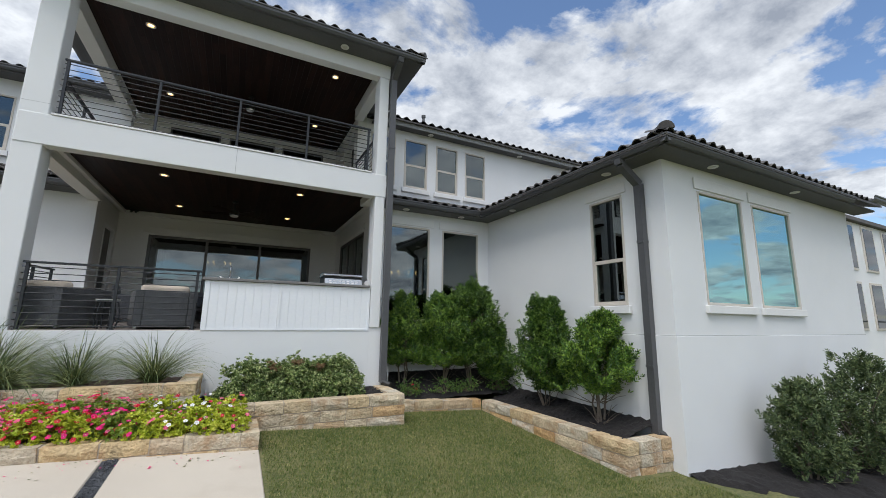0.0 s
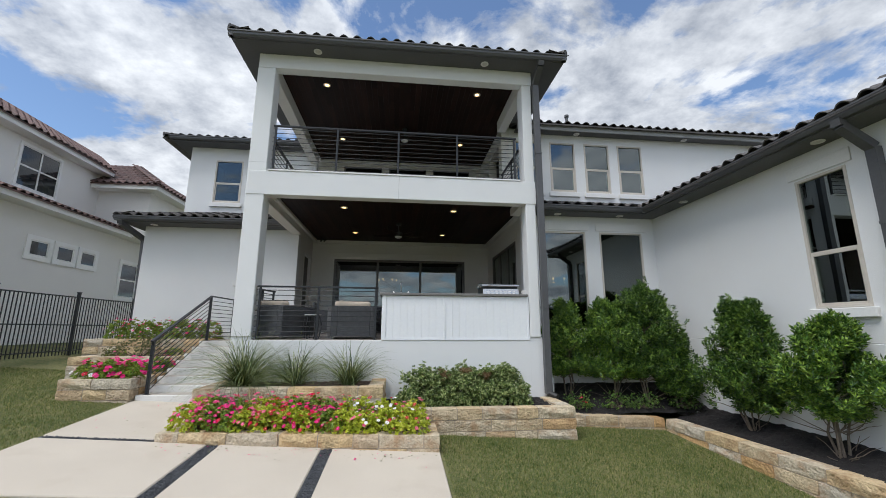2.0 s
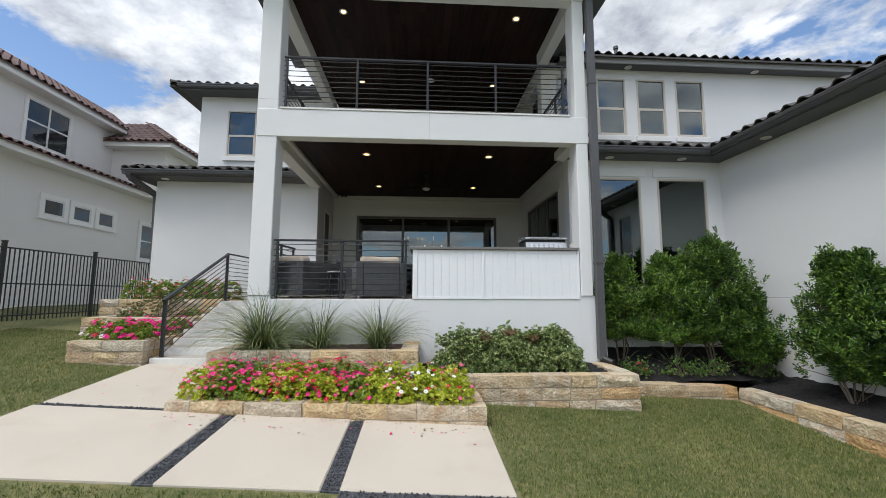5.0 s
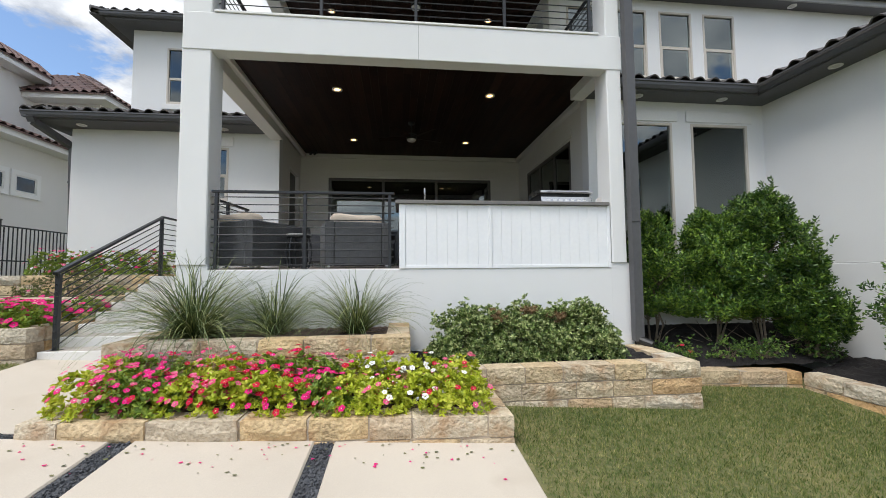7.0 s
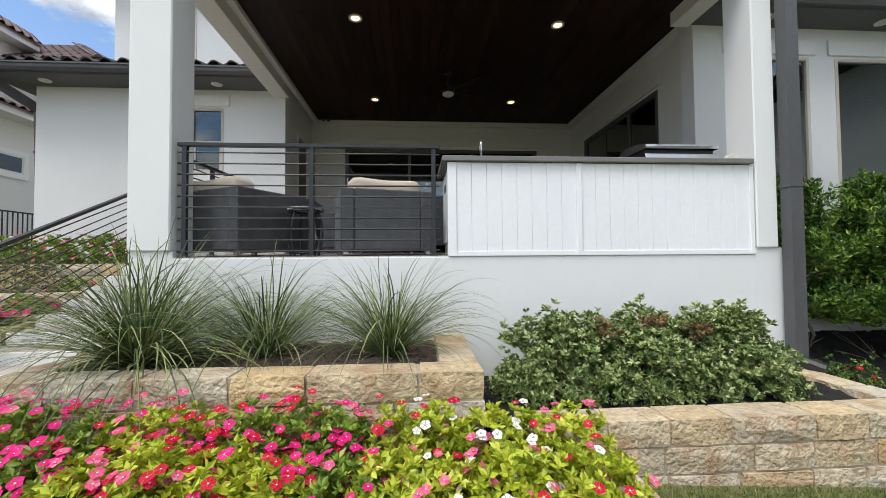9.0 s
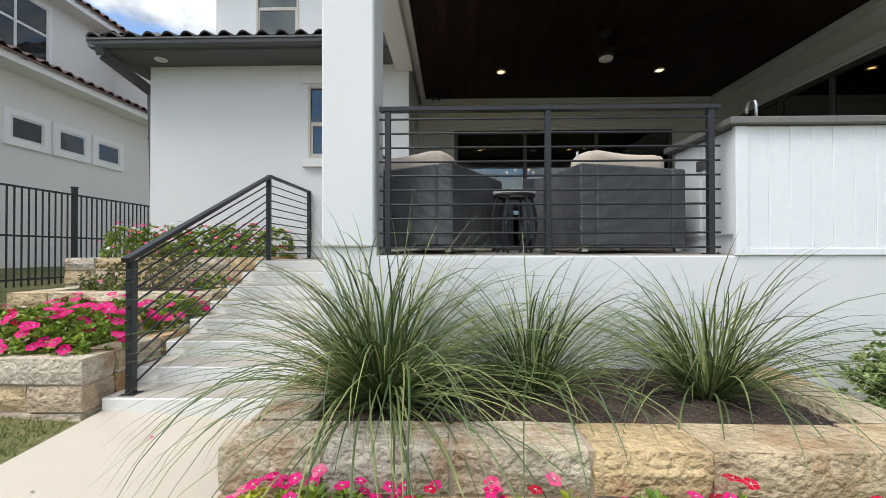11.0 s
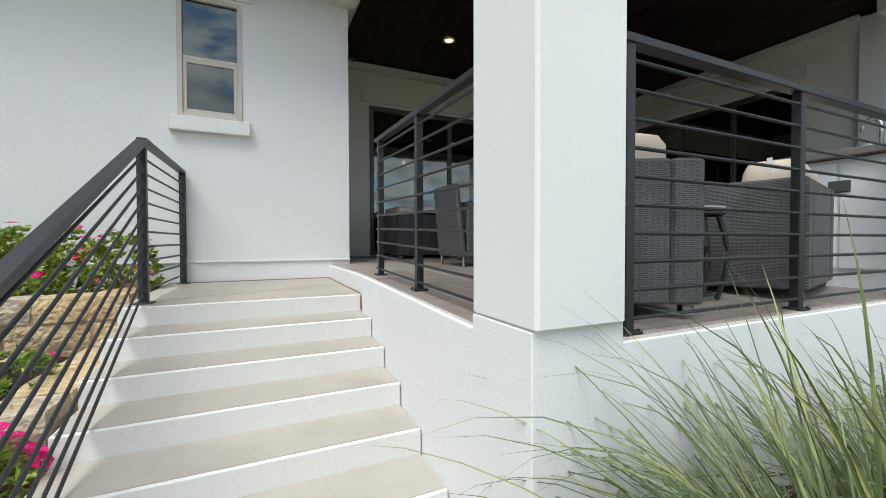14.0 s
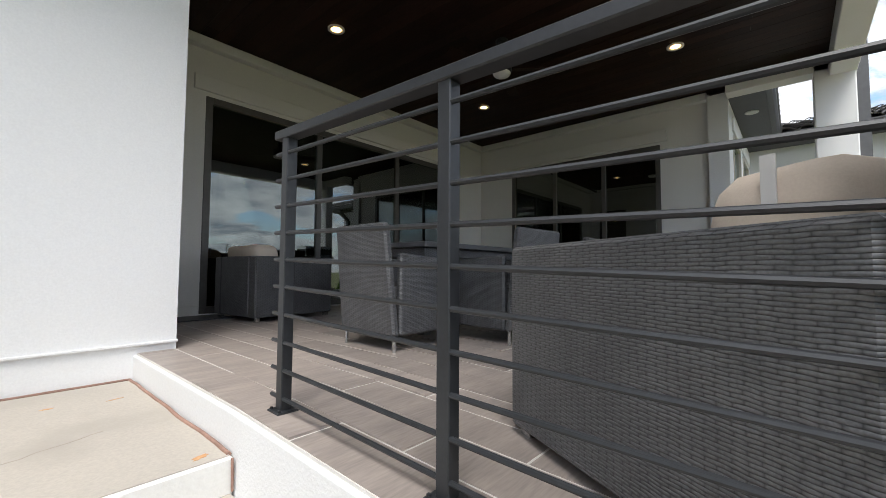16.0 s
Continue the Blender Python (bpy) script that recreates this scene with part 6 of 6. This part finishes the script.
def soft_box(x0, x1, y0, y1, z0, z1, seed, puff=0.03):
    """A stuffed cushion with rounded edges and uneven faces."""
    bm = box(x0, x1, y0, y1, z0, z1)
    bmesh.ops.subdivide_edges(bm, edges=bm.edges, cuts=5, use_grid_fill=True)
    c = Vector(((x0 + x1) / 2, (y0 + y1) / 2, (z0 + z1) / 2))
    hx, hy, hz = (x1 - x0) / 2, (y1 - y0) / 2, (z1 - z0) / 2
    for v in bm.verts:
        d = v.co - c
        u = Vector((d.x / hx, d.y / hy, d.z / hz))
        k = max(0.0, 1 - sum(abs(q) ** 4 for q in u) / 3)
        q = u.copy()
        ln = (abs(u.x) ** 6 + abs(u.y) ** 6 + abs(u.z) ** 6) ** (1 / 6)
        q = u / max(ln, 1.0) if ln > 1 else u
        v.co = c + Vector((q.x * hx, q.y * hy, q.z * hz)) + d.normalized() * puff * k
        v.co += Vector((0, 0, 1)) * 0.008 * noise.noise(v.co * 6 + Vector((seed, 0, 0)))
    return bm


def wicker_armchair(loc, rz, w, d, label, group="wicker armchairs", lean=0.0):
    """Square armchair: back along local -y, open towards +y."""
    t = thing("armchair", loc, rz, label, "armchair", group)
    h = 0.65
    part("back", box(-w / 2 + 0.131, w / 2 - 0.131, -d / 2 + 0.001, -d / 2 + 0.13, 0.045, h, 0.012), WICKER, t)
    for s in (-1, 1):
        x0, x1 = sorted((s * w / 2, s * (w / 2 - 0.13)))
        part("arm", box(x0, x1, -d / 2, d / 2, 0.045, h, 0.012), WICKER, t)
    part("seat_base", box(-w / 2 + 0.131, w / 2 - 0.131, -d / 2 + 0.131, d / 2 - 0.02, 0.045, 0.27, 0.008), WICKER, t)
    for sx in (-1, 1):
        for sy in (-1, 1):
            part("foot", box(sx * (w / 2 - 0.05) - 0.025, sx * (w / 2 - 0.05) + 0.025, sy * (d / 2 - 0.05) - 0.025, sy * (d / 2 - 0.05) + 0.025, 0.0, 0.046, 0.003), STAINLESS, t, "pale metal foot")
    part("seat_cushion", soft_box(-w / 2 + 0.14, w / 2 - 0.14, -d / 2 + 0.20, d / 2 + 0.01, 0.272, 0.45, 1), CUSHION, t, "beige canvas cushion", True)
    bm = soft_box(-w / 2 + 0.09, w / 2 - 0.11, -d / 2 + 0.10, -d / 2 + 0.38, 0.42, 0.795, 2, 0.008)
    for v in bm.verts:
        top = max(0.0, (v.co.z - 0.4) / 0.38)
        v.co.y -= (v.co.z - 0.4) * 0.16
        v.co.z += top * (0.05 * abs(2 * v.co.x / w) ** 2.2 - 0.035 + 0.006 * math.sin(v.co.x * 9 + lean * 3))
    part("cushion_tag", box(-w / 2 + 0.084, -w / 2 + 0.088, -d / 2 + 0.17, -d / 2 + 0.195, 0.69, 0.78), WHITE_PLASTIC, t, "small pale fabric tag")
    part("back_cushion", bm, CUSHION, t, "beige canvas back cushion", True)
    return t


wicker_armchair((-2.595, 9.365, porch_z(9.365)), -29.1, 0.91, 0.96, "charcoal wicker armchair with beige cushions by the porch corner")
wicker_armchair((-1.14, 9.27, porch_z(9.27)), 15.2, 0.93, 0.76, "charcoal wicker armchair with beige cushions beside the kitchen island", lean=1.5)
wicker_armchair((-1.82, 13.62, porch_z(13.62)), -84.0, 0.80, 0.92, "charcoal wicker armchair with beige cushions by the glass door")


def side_table():
    t = thing("side_table", (-1.92, 9.14, porch_z(9.14)), 0, "small round side table with pale top and bowed dark legs", "side table")
    bm = bmesh.new()
    bmesh.ops.create_cone(bm, cap_ends=True, segments=32, radius1=0.170, radius2=0.174, depth=0.022)
    for v in bm.verts:
        v.co.z += 0.485
    part("tabletop", bm, WHITE_PLASTIC, t)
    ring = [(0.160 * math.cos(2 * math.pi * k / 24), 0.160 * math.sin(2 * math.pi * k / 24), 0.46) for k in range(25)]
    part("rim", tube(ring, 0.012), STEEL, t)
    for k in range(6):
        a = 2 * math.pi * k / 6
        pts = [((0.135 + 0.045 * math.sin(math.pi * f)) * math.cos(a), (0.135 + 0.045 * math.sin(math.pi * f)) * math.sin(a), 0.46 * (1 - f)) for f in [i / 8 for i in range(9)]]
        part("leg", tube(pts, 0.013), STEEL, t)
    ring = [(0.12 * math.cos(2 * math.pi * k / 24), 0.12 * math.sin(2 * math.pi * k / 24), 0.03) for k in range(25)]
    part("foot_ring", tube(ring, 0.009), STEEL, t)


side_table()


def dining_chair(loc, rz, label="charcoal wicker dining chair with arms and metal-tipped legs"):
    """High-backed wicker chair; back along local -y."""
    t = thing("dining_chair", loc, rz, label, "chair", "dining chairs on the porch")
    w, d = 0.56, 0.56
    bm = box(-w / 2, w / 2, -d / 2, -d / 2 + 0.055, 0.10, 0.82, 0.015)
    for v in bm.verts:
        v.co.y -= max(0, v.co.z - 0.35) * 0.16
        v.co.x *= 1.0 - max(0, v.co.z - 0.4) * 0.18
    part("backrest", bm, WICKER, t)
    for s in (-1, 1):
        x0, x1 = sorted((s * w / 2, s * (w / 2 - 0.05)))
        bm = box(x0, x1, -d / 2 + 0.056, d / 2, 0.10, 0.63, 0.014)
        for v in bm.verts:
            if v.co.z > 0.4:
                v.co.z -= 0.05 * max(0, (v.co.y + 0.05) / d)
        part("arm", bm, WICKER, t)
    part("seat", box(-w / 2 + 0.051, w / 2 - 0.051, -d / 2 + 0.056, d / 2 - 0.01, 0.30, 0.42, 0.02), WICKER, t)
    for sx in (-1, 1):
        for sy in (-1, 1):
            x, y = sx * (w / 2 - 0.03), sy * (d / 2 - 0.03)
            part("leg", bar((x, y, 0.0), (x, y, 0.11), 0.026, None, None, 10), STAINLESS, t, "brushed metal leg tip")
    return t


for x, y, rz in ((-2.0, 11.42, -90), (-1.28, 10.98, -6), (-0.25, 10.98, 4), (0.55, 11.7, 90), (-0.8, 13.05, 180)):
    dining_chair((x, y, porch_z(y)), rz)
dt = thing("dining_table", (-0.75, 11.98, porch_z(11.98)), 0, "dark square dining table with thick legs on the porch", "table")
part("tabletop", box(-0.95, 0.95, -0.55, 0.55, 0.705, 0.75, 0.006), GUTTER, dt)
part("apron", box(-0.90, 0.90, -0.50, 0.50, 0.63, 0.704, 0.004), WICKER, dt)
for sx in (-1, 1):
    for sy in (-1, 1):
        part("leg", box(sx * 0.86 - 0.045, sx * 0.86 + 0.045, sy * 0.46 - 0.045, sy * 0.46 + 0.045, 0.0, 0.63, 0.005), WICKER, dt)


def ceiling_fan(loc, drop):
    t = thing("ceiling_fan", loc, 0, "dark ceiling fan at rest with white dome light", "ceiling fan", "ceiling fans")
    part("downrod", bar((0, 0, 0.12), (0, 0, drop), 0.03, None, None, 10), STEEL, t)
    part("canopy", bar((0, 0, drop - 0.05), (0, 0, drop), 0.14, None, None, 20), STEEL, t)
    part("motor", bar((0, 0, 0.05), (0, 0, 0.16), 0.22, None, None, 24), STEEL, t)
    bm = bmesh.new()
    bmesh.ops.create_uvsphere(bm, u_segments=20, v_segments=10, radius=0.10)
    for v in bm.verts:
        v.co.z = v.co.z * 0.45 + 0.04
    part("dome", bm, WHITE_PLASTIC, t, "white glass dome", True)
    for k in range(5):
        a = radians(20 + 72 * k)
        bm = box(0.12, 0.74, -0.065, 0.065, 0.085, 0.095, 0.003)
        for v in bm.verts:
            v.co.z += v.co.y * 0.2
            v.co = Vector((v.co.x * math.cos(a) - v.co.y * math.sin(a), v.co.x * math.sin(a) + v.co.y * math.cos(a), v.co.z))
        part("blade", bm, DARK_WOOD, t)


ceiling_fan((-0.19, 11.69, 4.02), 0.43)
ceiling_fan((-0.08, 11.7, 7.02), 0.43)

sc = thing("security_camera", (-2.80, 14.05, 4.36), 0, "small black dome security cameras under the porch ceiling", "camera")
part("bracket", box(-0.05, 0.16, -0.03, 0.03, 0.05, 0.089, 0.004), STEEL, sc)
for x in (0.0, 0.11):
    part("lens_head", bar((x, -0.02, 0.03), (x, -0.10, 0.0), 0.055, None, None, 12), STEEL, sc)
mt = thing("door_mat", (-2.35, 13.75, porch_z(13.75)), 0, "dark patterned door mat on the tiles", "mat")
part("mat", box(-0.55, 0.15, 0.0, 0.42, 0.0, 0.012, 0.003), GUTTER, mt)


def chandelier(loc, n, r, label):
    t = thing("chandelier", loc, 0, label, "chandelier", "chandeliers")
    ring = [(r * math.cos(2 * math.pi * k / 32), r * math.sin(2 * math.pi * k / 32), 0) for k in range(33)]
    part("ring", tube(ring, 0.012), STEEL, t)
    part("stem", bar((0, 0, 0.0), (0, 0, 4.26 - loc[2]), 0.02, None, None, 8), STEEL, t)
    for k in range(3):
        a = 2 * math.pi * k / 3
        part("arm", bar((0, 0, 0.02), (r * math.cos(a), r * math.sin(a), 0), 0.012, None, None, 6), STEEL, t)
    for k in range(n):
        a = 2 * math.pi * k / n
        bm = bmesh.new()
        bmesh.ops.create_uvsphere(bm, u_segments=10, v_segments=6, radius=0.03)
        for v in bm.verts:
            v.co = Vector((v.co.x + r * math.cos(a), v.co.y + r * math.sin(a), v.co.z * 1.5 + 0.09))
        part("bulb", bm, BULB_DIM, t, "glowing warm bulb", True)
        part("candle", bar((r * math.cos(a), r * math.sin(a), 0.0), (r * math.cos(a), r * math.sin(a), 0.05), 0.025, None, None, 8), WHITE_PLASTIC, t)


chandelier((4.75, 12.2, 2.86), 8, 0.42, "ring chandelier with warm bulbs in the dining room")
chandelier((8.3, 7.3, 3.45), 9, 0.40, "ring chandelier with warm bulbs inside the wing")
chandelier((-0.6, 16.6, 3.3), 6, 0.35, "ring chandelier with warm bulbs in the living room")
for x, y in ((-1.5, 15.6), (1.4, 15.6), (-1.5, 17.5), (1.4, 17.5), (4.2, 13.6), (5.6, 13.6)):
    soffit_lamp((x, y, 4.255), True)


def curtain(name, x0, x1, y, z0, z1, mat, label, waves):
    bm = bmesh.new()
    n = waves * 8
    lo = [bm.verts.new((x0 + (x1 - x0) * i / n, y + 0.035 * math.sin(i / 8 * 2 * math.pi), z0)) for i in range(n + 1)]
    hi = [bm.verts.new((v.co.x, y + (v.co.y - y) * 0.7, z1)) for v in lo]
    for i in range(n):
        bm.faces.new((lo[i], lo[i + 1], hi[i + 1], hi[i]))
    bmesh.ops.solidify(bm, geom=bm.faces, thickness=0.004)
    tagged(part(name, bm, mat, None, "", True), label, "curtain")


curtain("curtain", -2.25, -1.95, 14.75, 1.32, 3.9, CURTAIN_OLIVE, "olive green curtain inside the glass door", 4)
curtain("curtain", 6.40, 7.05, 11.40, 5.3, 7.0, CURTAIN, "sheer white curtain behind the upper window", 6)
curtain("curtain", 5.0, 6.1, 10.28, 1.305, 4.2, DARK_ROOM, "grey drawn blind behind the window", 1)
curtain("curtain", 8.9, 9.15, 4.95, 1.305, 4.2, CURTAIN, "pale curtain inside the picture window", 4)

for x, y, h in ((5.05, 11.6, 0.42), (7.4, 12.0, 0.25)):
    vp = thing("roof_vent", (x, y, 7.43 + (y - 10.82) * T18), 0, "grey metal vent pipe on the tiled roof", "vent")
    part("pipe", bar((0, 0, -0.05), (0, 0, h), 0.09, None, None, 14), GUTTER, vp)
    part("cap", bar((0, 0, h), (0, 0, h + 0.07), 0.14, None, None, 14), GUTTER, vp)
wp = thing("drain_pipe", (3.12, 8.80, 0.0), 0, "thin white plastic pipe by the porch corner", "pipe")
part("pipe", tube([(0, 0, -0.1), (0, 0, 0.45)], 0.016), WHITE_PLASTIC, wp)

# fallen petals and leaves on the slabs
def litter():
    rnd = random.Random(9)
    for mat, n, label in ((MAGENTA, 46, "fallen pink petals on the slabs"), (SPARSE, 60, "fallen dry leaves on the slabs")):
        vs, fs = [], []
        for k in range(n):
            if rnd.random() < 0.75:
                x, y = rnd.uniform(-3.3, 0.45), 6.53 - abs(rnd.gauss(0, 0.22))
                z = grade(x, y) + 0.034
            else:
                x, y = rnd.uniform(-4.8, -3.5), rnd.uniform(6.8, 8.5)
                z = grade(x, y) + 0.034
            a, r = rnd.uniform(0, 6.28), rnd.uniform(0.008, 0.018)
            i = len(vs)
            for q in range(5):
                vs.append(Vector((x + r * math.cos(a + q * 1.2566), y + 0.7 * r * math.sin(a + q * 1.2566), z + rnd.uniform(0, 0.006))))
            fs.append((i, i + 1, i + 2, i + 3, i + 4))
        ob = leaf_object("fallen_petals" if mat is MAGENTA else "fallen_leaves", vs, fs, mat, None)
        tagged(ob, label, "litter", "", "stuff")


litter()


# gravel chips in the joints
def gravel():
    rnd = random.Random(4)
    bm = bmesh.new()
    for x0, x1, y0, y1 in ((-2.70, -2.55, 5.06, 6.56), (-1.16, -1.02, 5.06, 6.56), (-4.85, -3.42, 6.61, 6.69), (-1.0, 0.5, 4.94, 5.04)):
        for k in range(int((x1 - x0) * (y1 - y0) * 2600)):
            x, y, r = rnd.uniform(x0, x1), rnd.uniform(y0, y1), rnd.uniform(0.008, 0.019)
            g = bmesh.ops.create_cube(bm, size=r)
            m = pose(x, y, grade(x, y) + 0.012 + r * 0.3, rnd.uniform(0, 180), rnd.uniform(0, 180), rnd.uniform(0, 180))
            for v in g["verts"]:
                v.co = m @ Vector((v.co.x * 1.4, v.co.y, v.co.z * 0.7))
    tagged(part("gravel", bm, GRAVEL), "dark grey crushed gravel between the slabs", "gravel", "", "stuff")


gravel()

# sealant, rust and a hairline crack on the landing
SEALANT = material("brown_sealant", (0.34, 0.20, 0.15), (0.22, 0.13, 0.10), 0.8, 0, 6.0, 60.0, 0.4, 0.004)
RUST = material("rust_stain", (0.48, 0.20, 0.06), (0.60, 0.42, 0.24), 0.85, 0, 9.0, 60.0, 0.1, 0.002)
CRACK = material("grey_crack", (0.30, 0.27, 0.23), (0.38, 0.34, 0.29), 0.9)


def wander(name, a, b, r, mat, label, category, sway, seed, n=26):
    """An uneven line of filler lying on a surface."""
    rnd = random.Random(seed)
    a, b = Vector(a), Vector(b)
    side = (b - a).normalized().cross(Vector((0, 0, 1)))
    w = 0.0
    pts = []
    for i in range(n + 1):
        w = w * 0.7 + rnd.uniform(-sway, sway)
        pts.append(tuple(a.lerp(b, i / n) + side * w))
    tagged(part(name, tube(pts, r), mat), label, category, "", "structure")


wander("trim_sealant", (-4.86, 12.305, 1.162), (-3.36, 12.305, 1.162), 0.007, SEALANT, "brown sealant line along the wall foot", "sealant", 0.002, 1)
wander("trim_sealant_porch", (-3.360, 12.29, 1.162), (-3.360, 10.82, 1.162), 0.009, SEALANT, "cracked brown sealant along the porch edge", "sealant", 0.003, 2)
wander("trim_sealant_corner", (-3.358, 10.796, 1.155), (-3.356, 10.794, 1.04), 0.005, SEALANT, "reddish sealant in the step corner", "sealant", 0.002, 3, 8)
wander("trim_crack", (-4.85, 11.02, 1.1605), (-3.62, 11.42, 1.1605), 0.0035, CRACK, "hairline crack in the landing concrete", "crack", 0.012, 4, 30)


def stain(name, loc, rx, ry, rz, seed):
    rnd = random.Random(seed)
    bm = bmesh.new()
    vs = []
    for k in range(18):
        a, q = 2 * math.pi * k / 18, rnd.uniform(0.55, 1.0)
        vs.append(bm.verts.new((rx * q * math.cos(a), ry * q * math.sin(a), 0.0012)))
    bm.faces.new(vs)
    lo = bmesh.ops.extrude_face_region(bm, geom=bm.faces[:])
    for v in lo["geom"]:
        if isinstance(v, bmesh.types.BMVert):
            v.co.z = 0.0
    bmesh.ops.recalc_face_normals(bm, faces=bm.faces)
    ob = part(name, bm, RUST)
    ob.matrix_world = pose(*loc, 0, 0, rz)
    tagged(ob, "orange rust stain on the landing", "stain", "", "structure")


stain("trim_rust_stain", (-3.44, 10.87, 1.1625), 0.035, 0.018, 20, 1)
stain("trim_rust_stain_back", (-3.75, 11.95, 1.1625), 0.03, 0.012, 5, 2)
stain("trim_rust_stain_mid", (-3.50, 11.9, 1.1625), 0.045, 0.006, 15, 3)

# ---- porch floor tiles ----
def floor_tiles():
    t = thing("floor", (-3.34, 8.66, 1.30), 0, "porch floor of brown-grey wood-look tiles with pale grout", "floor", "", "structure")
    bm = box(0.012, 6.2, 0.012, 5.60, -0.02, 0.0)
    bmesh.ops.bisect_plane(bm, geom=bm.verts[:] + bm.edges[:] + bm.faces[:], plane_co=(0, 2.2, 0), plane_no=(0, 1, 0))
    for v in bm.verts:
        v.co.z += porch_z(8.66 + v.co.y) - 1.3015
    part("grout", bm, GROUT, t)
    w, l = 0.20, 0.90
    me = mesh_of(box(-0.5, 0.5, -0.5, 0.5, -0.018, 0.0), "floor_tile", FLOOR_TILE)
    i = 0
    x = 0.012
    while x < 6.25:
        y = -l * ((i * 0.34) % 1.0)
        while y < 5.6:
            a, b = max(y, 0.012), min(y + l, 5.6)
            xb = min(x + w, 6.24)
            if b - a > 0.03 and xb - x > 0.02:
                za, zb = porch_z(8.66 + a) - 1.30, porch_z(8.66 + b) - 1.30
                up = porch_z(10.86) - 1.30 - (za + (zb - za) * (2.2 - a) / (b - a)) if a < 2.2 < b else 0.0
                m = Matrix.Translation(((x + xb) / 2, (a + b) / 2, (za + zb) / 2 + up)) @ Matrix.Rotation(math.atan2(zb - za, b - a), 4, 'X') @ Matrix.Diagonal((xb - x - 0.009, b - a - 0.009, 1, 1))
                piece("floor_tile", me, t, m)
            y += l
        x += w
        i += 1


floor_tiles()
